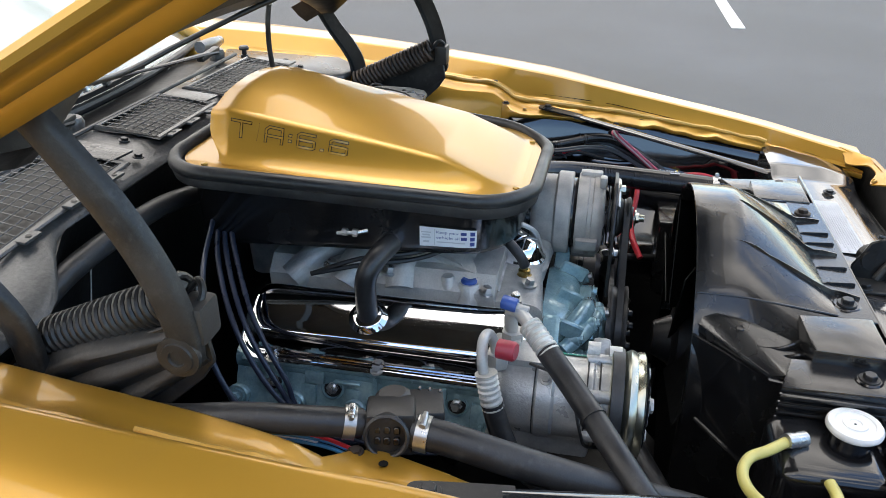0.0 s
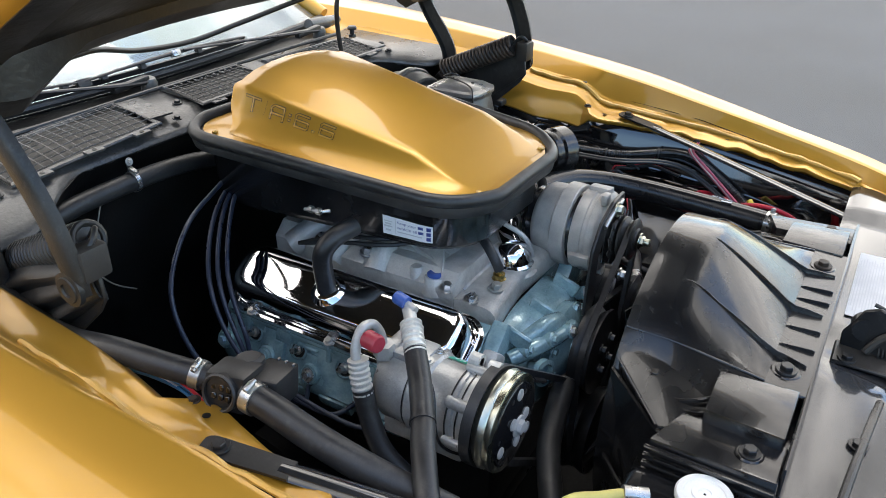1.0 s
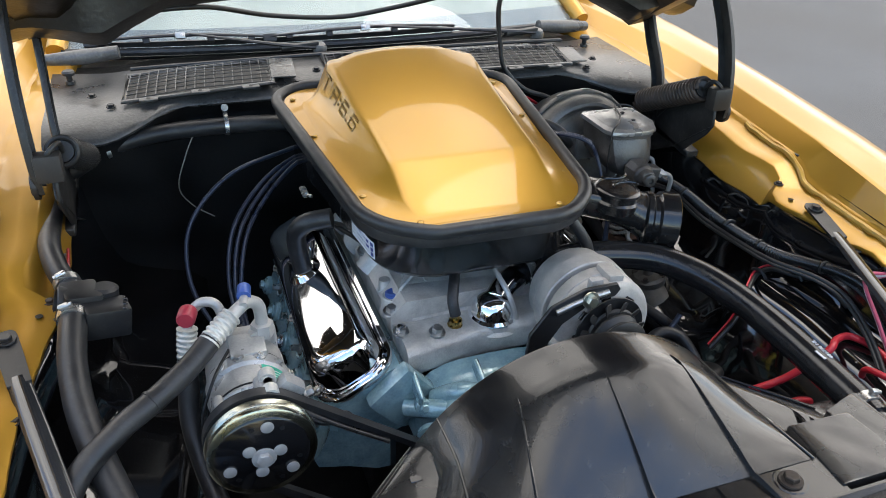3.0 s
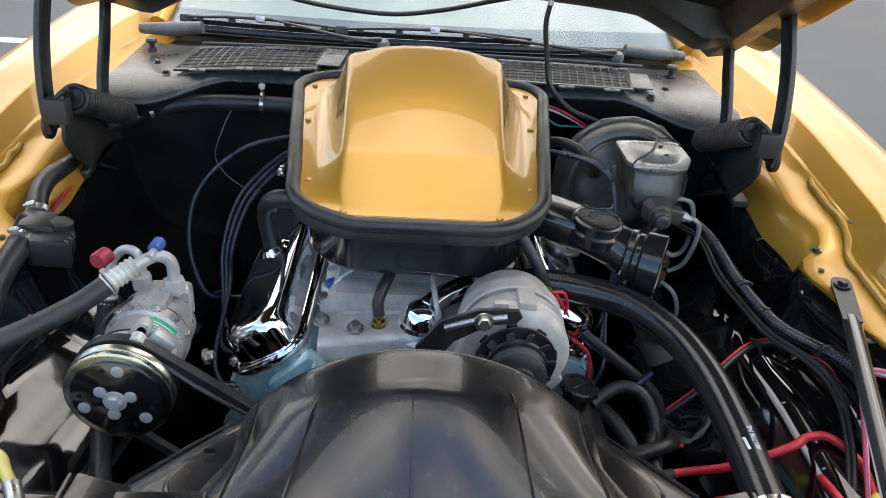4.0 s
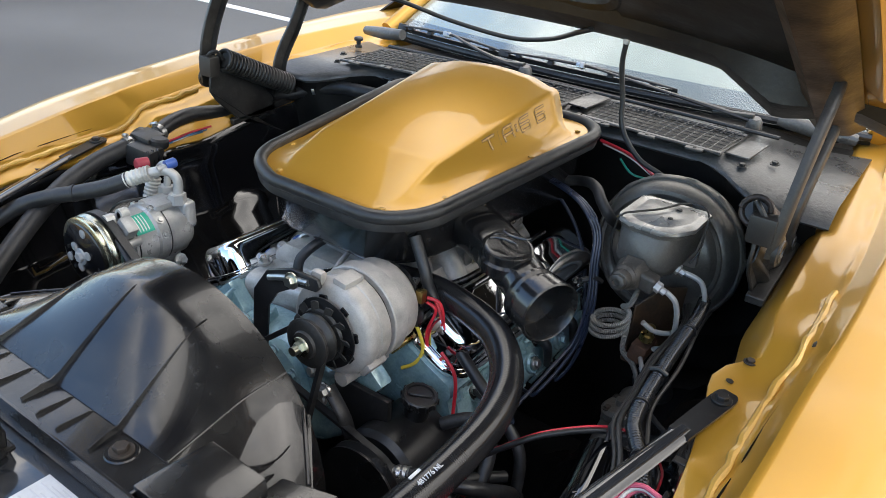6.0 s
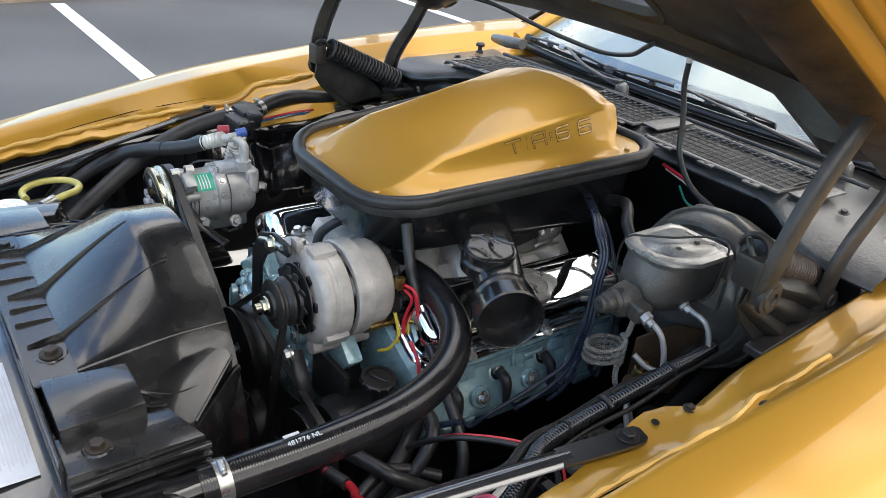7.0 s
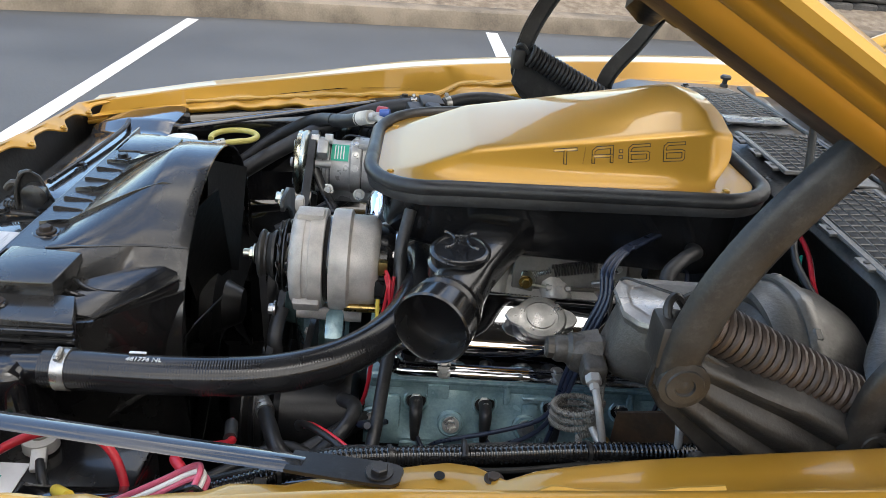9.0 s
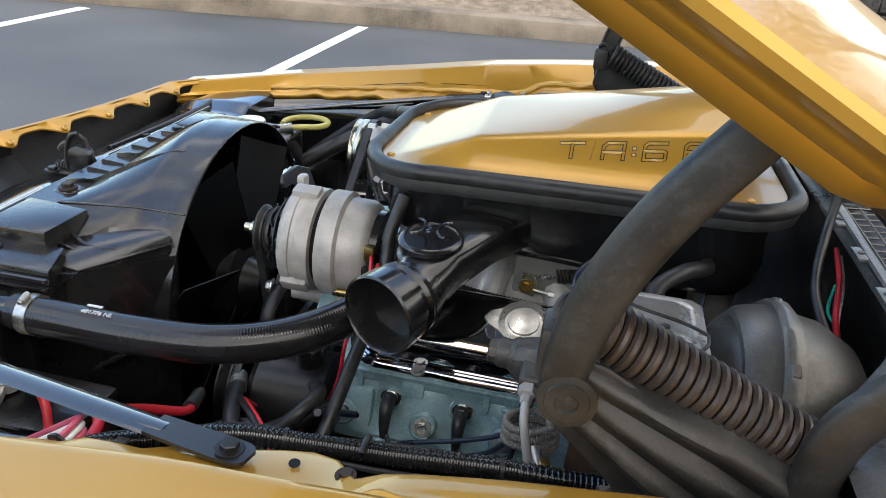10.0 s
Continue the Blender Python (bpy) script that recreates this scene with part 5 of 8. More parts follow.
def linkage():
    """Throttle side of the carburettor, seen past the snorkel."""
    c = thing("carburettor", (0.01, 0.22, 0.845), "grey and gold carburettor with throttle springs", "carburettor")
    part("body", b_box((0.01, 0.235, 0.848), (0.155, 0.19, 0.03), 0.008, 2), ALU, c)
    part("side_cover", b_box((0.105, 0.30, 0.815), (0.05, 0.12, 0.045), 0.008, 2), CASTGREY, c)
    part("choke_box", b_box((0.13, 0.37, 0.825), (0.05, 0.06, 0.05), 0.006, 2), CASTGREY, c)
    # side plate with levers, rods and springs on the throttle side
    part("side_plate", b_box((0.162, 0.285, 0.812), (0.006, 0.18, 0.058), 0.002, 1), CASTGREY, c)
    part("bracket", b_box((0.170, 0.345, 0.828), (0.014, 0.050, 0.030), 0.003, 1), CASTGREY, c)
    for dy in (-0.014, 0.008):
        part("bracket_screw", b_bolt((0.177, 0.345 + dy, 0.834), (1, 0, 0), 0.0045, 0.004), STEEL, c)
    part("bracket_arm", b_box((0.176, 0.338, 0.808), (0.006, 0.044, 0.010), 0.002, 1, (8, 0, 0)), STEEL, c)
    part("lever", b_slab([(-0.010, -0.012), (0.012, -0.016), (0.016, 0.004), (0.006, 0.020), (-0.008, 0.018)], Matrix.Translation((0.170, 0.215, 0.800)) @ pose(0, 0, 0, 90, 0, 90), 0.003, 0.0008), ZINC, c)
    part("lever_nut", b_bolt((0.173, 0.215, 0.800), (1, 0, 0), 0.007, 0.006), BRASS, c)
    part("pull_rod", b_tube([(0.172, 0.222, 0.796), (0.173, 0.26, 0.793), (0.173, 0.33, 0.795), (0.172, 0.38, 0.80)], 0.0026, 8, 4), ZINC, c)
    for dy in (0.0, 0.016, 0.030):
        part("linkage_nut", b_lathe([(0.0055, -0.004), (0.0055, 0.004)], (0.173, 0.252 + dy, 0.793), (0, 1, 0), 6), STEEL, c)
    part("dark_spring", b_spring((0.172, 0.255, 0.822), (0.172, 0.318, 0.834), 0.0085, 0.0018, 13, 6, 10), HINGE_DARK, c)
    part("return_spring", b_spring((0.170, 0.225, 0.812), (0.170, 0.252, 0.820), 0.004, 0.001, 8, 6, 10), STEEL, c)
    single("throttle_loom", b_tube([(0.165, 0.06, 0.79), (0.185, 0.14, 0.782), (0.19, 0.24, 0.778), (0.192, 0.34, 0.776), (0.19, 0.44, 0.775)], 0.007, 10, 8, ribs=0.0012, pitch=0.0055), PLASTIC, "black corrugated wiring sleeve beside the manifold", "wiring sleeve")


linkage()

# ---- front end ----
def shroud():
    s = thing("fan_shroud", (XC, -0.40, 0.70), "scuffed black moulded plastic radiator fan shroud", "fan shroud")
    cx, cz, R = 0.022, 0.662, 0.258
    yf, yc, yr = -0.478, -0.352, -0.284
    angs = [radians(-24 + 2.0 * k) for k in range(115)]
    def front(a):
        e = abs(math.degrees(a) - 90)
        sg = 1 if math.degrees(a) < 90 else -1
        if e <= 47:
            return (cx + sg * 0.207 * math.sin(radians(e)) / math.sin(radians(47)), 0.834)
        if e <= 64:
            t = (e - 47) / 17
            return (cx + sg * (0.207 + 0.120 * t), 0.834 - 0.050 * t)
        t = (e - 64) / 50
        return (cx + sg * (0.327 + 0.02 * t), 0.784 - 0.36 * t)
    def at(a, y):
        """A point of the funnel: a cone from the straight front edge, rounding over into the collar."""
        fx, fz = front(a)
        rx, rz = cx + R * math.cos(a), cz + R * math.sin(a)
        v = max(0.0, min(1.0, (y - yf) / (yc - yf)))
        m = 1.0 - (1.0 - v) ** 1.25
        return (fx + (rx - fx) * v, y, fz + (rz - fz) * (0.35 * v + 0.65 * m))
    ys = [yf + (yc - yf) * k / 14 for k in range(15)] + [yc + 0.02, yc + 0.045, yr - 0.004]
    rows = [[at(a, y) for a in angs] for y in ys]
    for y, rr in ((yr, R - 0.0008), (yr + 0.0008, R - 0.0025), (yr - 0.004, R - 0.005), (yr - 0.03, R - 0.006), (yc + 0.01, R - 0.008)):
        rows.append([(cx + rr * math.cos(a), y, cz + rr * math.sin(a)) for a in angs])
    part("funnel", b_sheet(rows, 0.0025), PLASTIC, s, sharp=50)
    def top(x, y):
        """Height of the funnel over the plan."""
        best = min(angs[24:91], key=lambda a: abs(at(a, max(y, yf))[0] - x))
        return at(best, max(y, yf))[2]
    part("flange", b_box((cx, -0.503, 0.830), (0.43, 0.056, 0.006), 0.002, 1), PLASTIC, s)
    part("flange_lip", b_box((cx, -0.5305, 0.814), (0.72, 0.005, 0.038), 0.002, 2), PLASTIC, s)
    for x in (-0.148, 0.178):
        part("flange_bolt", b_bolt((x, -0.498, 0.8345), (0, 0, 1), 0.009, 0.009), BROWNBOLT if x > 0 else SATIN, s)
        part("bolt_pad", b_lathe([(0.020, 0), (0.018, 0.002), (0, 0.002)], (x, -0.498, 0.8325), (0, 0, 1), 24), PLASTIC, s)
    # tapering fins that run up the funnel from the front edge
    for x0, x1, yl, hgt in ((-0.128, -0.088, -0.335, 0.0085), (0.014, 0.012, -0.345, 0.0095), (0.150, 0.120, -0.330, 0.0075)):
        bm = bmesh.new()
        loops = []
        for k in range(15):
            q = k / 14
            y = -0.520 + (yl + 0.520) * q
            wd = 1.0 - 0.6 * q
            px = x0 + (x1 - x0) * q
            z = top(px, y)
            h = hgt * (1 - q) ** 0.8 * min(1.0, 0.35 + q * 4) + 0.0003
            loops.append([bm.verts.new((px - 0.0028 * wd, y, z - 0.004)), bm.verts.new((px - 0.0010 * wd, y, z + h)), bm.verts.new((px + 0.0010 * wd, y, z + h)), bm.verts.new((px + 0.0028 * wd, y, z - 0.004))])
        for a, b in zip(loops, loops[1:]):
            for k in range(3):
                bm.faces.new((a[k], a[k + 1], b[k + 1], b[k]))
        bm.faces.new(loops[0])
        bm.faces.new(loops[-1][::-1])
        bmesh.ops.recalc_face_normals(bm, faces=bm.faces)
        part("fin", bm, PLASTIC, s)
    for x in (-0.088, -0.036, 0.052, 0.092):
        part("rib", b_slab([(0, 0), (0.052, 0), (0.040, 0.004), (0.004, 0.0065), (0, 0.005)], Matrix.Translation((x, -0.524, 0.832)) @ pose(0, 0, 0, 90, 0, 90), 0.0020, 0.0005), PLASTIC, s)
    for sd in (-1, 1):
        def Q(x, y, z):
            return (cx + sd * x, y, z)
        a47 = radians(90 - sd * 47)
        # the joint between the upper and the lower half
        part("seam", b_tube([(at(a47, y)[0], y, at(a47, y)[2] + 0.0005) for y in (-0.478, -0.45, -0.42, -0.39, -0.36, -0.33, -0.30, -0.286)], 0.0016, 6, 2), PLASTIC, s)
        def block(nm, lo, hi, bev=0.003):
            bm = b_loft([lo, hi])
            bmesh.ops.bevel(bm, geom=list(bm.edges), offset=bev, segments=2, profile=0.6, affect="EDGES")
            part(nm, bm, PLASTIC, s)
        # flat raised box beside the seam, the lower bolted plate outboard of it, and the ribbed outer edge
        block("shoulder_box", [Q(0.206, -0.524, 0.76), Q(0.316, -0.524, 0.76), Q(0.312, -0.425, 0.755), Q(0.206, -0.425, 0.755)], [Q(0.209, -0.522, 0.836), Q(0.312, -0.522, 0.836), Q(0.306, -0.427, 0.835), Q(0.216, -0.424, 0.835)])
        block("bolted_plate", [Q(0.300, -0.530, 0.745), Q(0.374, -0.530, 0.745), Q(0.372, -0.378, 0.735), Q(0.298, -0.400, 0.745)], [Q(0.302, -0.528, 0.818), Q(0.370, -0.528, 0.818), Q(0.366, -0.380, 0.812), Q(0.302, -0.402, 0.816)])
        for k in range(4):
            part("edge_rib", b_box(Q(0.3745, -0.452, 0.804 - 0.012 * k), (0.008, 0.150, 0.0055), 0.0018, 2), PLASTIC, s)
        part("box_bolt", b_bolt(Q(0.336, -0.490, 0.818), (0, 0, 1), 0.0085, 0.009), BROWNBOLT if sd == 1 else SATIN, s)
        part("bolt_pad", b_lathe([(0.017, 0), (0.015, 0.002), (0, 0.002)], Q(0.336, -0.490, 0.817), (0, 0, 1), 20), PLASTIC, s)
        # three-cornered web from the boxes back to the collar, with its raised edge and a hollow tongue
        block("web", [Q(0.205, -0.430, 0.70), Q(0.330, -0.430, 0.70), Q(0.322, -0.374, 0.69), Q(0.226, -0.290, 0.69), Q(0.190, -0.300, 0.70)], [Q(0.205, -0.430, 0.806), Q(0.318, -0.430, 0.802), Q(0.316, -0.376, 0.792), Q(0.222, -0.291, 0.805), Q(0.190, -0.300, 0.820)], 0.002)
        part("web_edge", b_tube([Q(0.223, -0.290, 0.806), Q(0.270, -0.332, 0.800), Q(0.317, -0.375, 0.793)], [0.0012, 0.0022, 0.0026], 8, 3), PLASTIC, s)
        tongue = [(0.248, -0.427, 0.812), (0.262, -0.412, 0.811), (0.270, -0.392, 0.807), (0.268, -0.372, 0.805), (0.262, -0.352, 0.804)]
        part("tongue_edge", b_tube([Q(*p) for p in tongue], [0.0030, 0.0034, 0.0030, 0.0022, 0.0008], 8, 4), PLASTIC, s)
        part("tongue_edge", b_tube([Q(p[0] + 0.028 - 0.03 * k / 4, p[1] - 0.002, p[2] - 0.0045) for k, p in enumerate(tongue)], [0.0034, 0.0036, 0.0030, 0.0020, 0.0008], 8, 4), PLASTIC, s)
        part("lower_rib", b_tube([Q(0.352, -0.44, 0.69), Q(0.29, -0.355, 0.702), Q(0.226, -0.286, 0.712)], 0.0030, 8, 4), PLASTIC, s)
        part("lower_rib", b_tube([Q(0.352, -0.44, 0.60), Q(0.31, -0.36, 0.64), Q(0.27, -0.30, 0.67)], 0.004, 8, 4), PLASTIC, s)
        part("side_wall", b_loft([[Q(0.336, -0.47, 0.40), Q(0.342, -0.47, 0.40), Q(0.342, -0.47, 0.79), Q(0.336, -0.47, 0.79)], [Q(0.322, -0.376, 0.40), Q(0.328, -0.376, 0.40), Q(0.324, -0.376, 0.79), Q(0.316, -0.376, 0.79)], [Q(0.236, yr, 0.40), Q(0.242, yr, 0.40), Q(0.230, yr, 0.79), Q(0.224, yr, 0.79)]]), PLASTIC, s)
    part("hole", b_box((-0.212, -0.345, 0.8125), (0.014, 0.010, 0.002), 0.0008, 1), BLACK, s)
    return s


shroud()


def radiator():
    r = thing("radiator", (XC, -0.50, 0.40), "black radiator with round side tank", "radiator")
    part("core", b_box((XC, -0.505, 0.60), (0.62, 0.045, 0.38), 0.004, 1), SATIN, r)
    part("tank", b_box((0.416, -0.466, 0.615), (0.092, 0.100, 0.34), 0.026, 4), BLACK, r)
    part("tank", b_box((-0.355, -0.50, 0.60), (0.07, 0.06, 0.34), 0.024, 4), BLACK, r)
    part("outlet", b_tube([(0.420, -0.44, 0.766), (0.423, -0.40, 0.770), (0.426, -0.37, 0.773)], 0.021, 16, 4), BLACK, r)
    return r


radiator()


def fan():
    f = thing("cooling_fan", (XC, -0.28, 0.635), "black bladed cooling fan behind the shroud", "fan")
    c = (0.018, -0.300, 0.635)
    part("hub", b_lathe([(0.0, -0.03), (0.05, -0.03), (0.075, -0.01), (0.075, 0.012), (0.045, 0.02), (0.03, 0.05), (0, 0.05)], c, (0, 1, 0), 32), SATIN, f)
    for k in range(7):
        a = radians(12 + 360 * k / 7)
        d, e = Vector((math.cos(a), 0, math.sin(a))), Vector((-math.sin(a), 0, math.cos(a)))
        rows = []
        for i in range(7):
            r = 0.06 + 0.190 * i / 6
            w = 0.038 + 0.014 * i / 6
            tw = 0.022
            rows.append([Vector(c) + d * r + e * (w * q) + Vector((0, tw * q + 0.006 * q * q, 0)) for q in (-1, -0.5, 0, 0.5, 1)])
        part("blade", b_sheet(rows, 0.002), DARK, f)
    return f


fan()


def pulley(parent, at, r, width, mt, name="pulley", groove=0.008):
    return part(name, b_lathe([(0.0, -width * 0.6), (r * 0.45, -width * 0.6), (r * 0.75, -width * 0.35), (r, -width * 0.5), (r, -width * 0.36), (r - groove, 0.0), (r, width * 0.36), (r, width * 0.5), (r * 0.6, width * 0.4), (0, width * 0.4)], at, (0, 1, 0), 40), mt, parent)


def b_belt(circles, y, width=0.011, thick=0.008):
    """A belt round circles given as (x, z, r), in order, on one side: the hull of the circles."""
    pts = []
    for x, z, r in circles:
        pts += [(x + r * math.cos(2 * math.pi * k / 64), z + r * math.sin(2 * math.pi * k / 64)) for k in range(64)]
    pts = sorted(set(pts))
    def half(ps):
        out = []
        for p in ps:
            while len(out) > 1 and (out[-1][0] - out[-2][0]) * (p[1] - out[-2][1]) - (out[-1][1] - out[-2][1]) * (p[0] - out[-2][0]) <= 0:
                out.pop()
            out.append(p)
        return out[:-1]
    hull = half(pts) + half(pts[::-1])
    cx, cz = sum(p[0] for p in hull) / len(hull), sum(p[1] for p in hull) / len(hull)
    rings = []
    n = len(hull)
    for k in range(n):
        a, b, c = hull[k - 1], hull[k], hull[(k + 1) % n]
        t = Vector((c[0] - a[0], c[1] - a[1])).normalized()
        nx, nz = t.y, -t.x
        rings.append([(b[0] + nx * o, y + w, b[1] + nz * o) for o, w in ((-thick, -width * 0.35), (0, -width / 2), (0, width / 2), (-thick, width * 0.35))])
    rings.append(rings[0])
    return b_loft(rings, caps=False)


ALT = (0.152, 0.808)
COMP = (-0.367, 0.772)


def drive():
    d = thing("pulley_set", (XC, -0.19, 0.55), "black engine pulleys on the water pump and crank", "pulley")
    pulley(d, (0.018, -0.185, 0.645), 0.078, 0.03, SATIN, "water_pump_pulley")
    pulley(d, (0.018, -0.19, 0.47), 0.085, 0.05, SATIN, "crank_pulley")
    pulley(d, (0.255, -0.185, 0.60), 0.070, 0.02, SATIN, "steering_pulley")
    for k in range(4):
        a = radians(45 + 90 * k)
        part("pulley_bolt", b_bolt((0.018 + 0.03 * math.cos(a), -0.203, 0.645 + 0.03 * math.sin(a)), (0, -1, 0), 0.006, 0.01), SATIN, d)
    single("drive_belt", b_belt([(ALT[0], ALT[1], 0.034), (0.018, 0.645, 0.076), (0.018, 0.47, 0.08)], -0.186), RUBBER, "black rubber belt round the alternator and water pump pulleys", "drive belt", "drive belts")
    single("drive_belt", b_belt([(COMP[0], COMP[1], 0.0705), (0.018, 0.47, 0.08)], -0.1745, 0.015, 0.010), RUBBER, "black rubber belt round the compressor pulley", "drive belt", "drive belts")
    single("drive_belt", b_belt([(0.255, 0.60, 0.066), (0.018, 0.645, 0.075), (0.018, 0.47, 0.08)], -0.170), RUBBER, "black rubber belt round the steering pump pulley", "drive belt", "drive belts")
    p = thing("steering_pump", (0.255, -0.08, 0.55), "black power steering pump with ribbed cap", "pump")
    part("body", b_lathe([(0.0, -0.09), (0.062, -0.09), (0.07, -0.08), (0.07, 0.02), (0.05, 0.03), (0, 0.03)], (0.255, -0.06, 0.60), (0, 1, 0), 32), SATIN, p)
    fc = part("filler", b_lathe([(0.020, 0), (0.020, 0.040), (0.028, 0.042), (0.028, 0.052), (0.026, 0.054), (0.022, 0.054), (0.021, 0.051), (0, 0.051)], (0.262, -0.07, 0.655), (0.15, 0, 1), 28), SATIN, p)
    for k in range(12):
        w = radians(30 * k)
        part("grip", b_box((0.2695 + 0.0285 * math.cos(w), -0.07 + 0.0285 * math.sin(w), 0.7015 - 0.15 * 0.0285 * math.cos(w)), (0.003, 0.005, 0.010), 0.001, 1, (0, 0, 30 * k)), SATIN, fc)
    part("cap_bar", b_box((0.2697, -0.07, 0.7065), (0.036, 0.006, 0.004), 0.0015, 1, (0, 8, 35)), SATIN, fc)
    part("bracket", b_box((0.19, -0.11, 0.66), (0.11, 0.012, 0.09), 0.006, 2), SATIN, p)


drive()


def alternator():
    a = thing("alternator", (ALT[0], -0.09, 0.72), "silver cast alternator with red and yellow wires", "alternator")
    x, z = ALT
    rear = (x, -0.145, z)
    R = 0.077
    part("front_housing", b_lathe([(0.0, -0.012), (0.030, -0.012), (0.034, -0.004), (0.052, 0.000), (0.068, 0.003), (R - 0.003, 0.007), (R - 0.001, 0.011), (R, 0.014), (R, 0.022), (R - 0.002, 0.0235), (R - 0.002, 0.030), (R, 0.0315), (R, 0.0495), (R - 0.001, 0.0515), (R - 0.014, 0.052)], rear, (0, 1, 0), 48), ALTM, a)
    part("stator_gap", b_lathe([(R - 0.015, 0.048), (R - 0.010, 0.0535), (R - 0.009, 0.064), (R - 0.015, 0.068)], rear, (0, 1, 0), 48), BLACK, a)
    part("rear_housing", b_lathe([(R - 0.010, 0.0605), (R - 0.001, 0.061), (R + 0.001, 0.063), (R + 0.001, 0.088), (R - 0.002, 0.090), (R - 0.006, 0.092), (R - 0.007, 0.122), (R - 0.012, 0.130), (R - 0.022, 0.136), (0.03, 0.140), (0, 0.140)], rear, (0, 1, 0), 48), ALTM, a)
    for k in range(8):
        w = radians(45 * k + 10)
        p = (x + 0.047 * math.cos(w), -0.1465, z + 0.047 * math.sin(w))
        part("vent", b_box(p, (0.022, 0.005, 0.015), 0.003, 2, (0, -math.degrees(w), 0)), BLACK, a)
    for k in range(3):
        w = radians(-38 + 120 * k)
        part("ear", b_box((x + (R - 0.001) * math.cos(w), -0.116, z + (R - 0.001) * math.sin(w)), (0.016, 0.040, 0.026), 0.004, 2, (0, -math.degrees(w), 0)), ALTM, a)
    part("mount_ear", b_tube([(x + 0.015, -0.135, z - 0.085), (x + 0.015, -0.06, z - 0.087), (x + 0.015, -0.035, z - 0.087)], 0.013, 14, 3), ALTM, a)
    part("top_ear", b_box((x - 0.026, -0.138, z + 0.077), (0.022, 0.014, 0.022), 0.006, 2), ALTM, a)
    part("fan_disc", b_lathe([(0.02, 0), (0.040, 0.002), (0.042, 0.006), (0.02, 0.008)], (x, -0.165, z), (0, 1, 0), 40), HINGE, a)
    # black disc added behind the fan as the shade between its blades
    part("fan_shade_disc", b_lathe([(0.02, 0), (0.056, 0.001), (0.0565, 0.003), (0.02, 0.004)], (x, -0.1545, z), (0, 1, 0), 40), SATIN, a)
    for k in range(11):
        w = radians(360 * k / 11 + 9)
        part("fan_blade", b_slab([(0.034, -0.006), (0.052, -0.008), (0.0545, -0.002), (0.053, 0.004), (0.034, 0.006)], Matrix.Translation((x, -0.1605, z)) @ pose(0, 0, 0, 90, 0, 0) @ pose(0, 0, 0, 0, 0, math.degrees(w)) @ pose(0, 0, 0, 22, 0, 0), 0.0018, 0.0005), HINGE, a)
    part("pulley", b_lathe([(0.0, -0.026), (0.020, -0.026), (0.022, -0.022), (0.034, -0.022), (0.0385, -0.019), (0.0385, -0.016), (0.031, -0.008), (0.0385, 0.000), (0.0385, 0.004), (0.02, 0.005)], (x, -0.172, z), (0, 1, 0), 40), HINGE, a)
    part("shaft_nut", b_bolt((x, -0.201, z), (0, -1, 0), 0.010, 0.009), ZINC, a)
    part("shaft", b_lathe([(0.007, 0), (0.007, 0.010), (0, 0.011)], (x, -0.209, z), (0, -1, 0), 14), ZINC, a)
    # black regulator cover and slotted back
    part("rear_cover", b_lathe([(0.058, 0), (0.058, 0.012), (0.050, 0.022), (0.03, 0.026), (0, 0.026)], (x, -0.012, z), (0, 1, 0), 32), PLASTIC, a)
    part("rear_stud", b_lathe([(0.004, 0), (0.004, 0.016), (0, 0.017)], (x + 0.035, 0.006, z + 0.03), (0, 1, 0), 10), STEEL, a)
    part("rear_nut", b_lathe([(0.0075, 0), (0.0075, 0.006)], (x + 0.035, 0.008, z + 0.03), (0, 1, 0), 6), STEEL, a)
    part("wire_plug", b_box((x + 0.062, -0.005, z + 0.022), (0.014, 0.014, 0.022), 0.003, 2), BRASS, a)
    part("terminal_block", b_box((x + 0.052, -0.008, z - 0.015), (0.03, 0.016, 0.03), 0.004, 2), PLASTIC, a)
    part("bolt", b_lathe([(0.007, 0), (0.007, 0.055)], (x + 0.05, -0.06, z - 0.055), (0, 1, 0), 12), BRASS, a)
    # slotted adjusting arm
    br = thing("alternator_bracket", (0.06, -0.15, 0.80), "black slotted alternator adjusting bracket with bolt", "bracket")
    m = Matrix.Translation((0.035, -0.158, 0.815)) @ pose(0, 0, 0, 90, 0, 0)
    outer = [(-0.03, -0.10), (0.0, -0.10), (0.01, 0.0), (0.03, 0.03), (0.075, 0.058), (0.11, 0.062), (0.118, 0.072), (0.112, 0.083), (0.06, 0.082), (0.01, 0.062), (-0.02, 0.02)]
    part("plate", b_slab(outer, m, 0.006, 0.001), SATIN, br)
    part("slot", b_tube([(0.052, -0.1655, 0.868), (0.09, -0.1655, 0.881), (0.132, -0.1655, 0.888)], 0.0048, 10, 4, flat=1.0), STEEL, br)
    part("adjusting_bolt", b_bolt((0.102, -0.168, 0.882), (0, -1, 0.1), 0.0085, 0.010), ZINC, br)
    part("lower_arm", b_tube([(0.165, -0.16, 0.722), (0.20, -0.165, 0.69), (0.21, -0.16, 0.655)], 0.012, 10, 5, flat=0.5), SATIN, br)
    part("lower_bolt", b_bolt((0.167, -0.168, 0.721), (0, -1, 0), 0.0085, 0.012), STEEL, br)
    # wires
    w = thing("alternator_wires", (x + 0.06, 0.0, z - 0.05), "red and yellow alternator wires", "wires")
    sx, sz = x + 0.07, z + 0.02
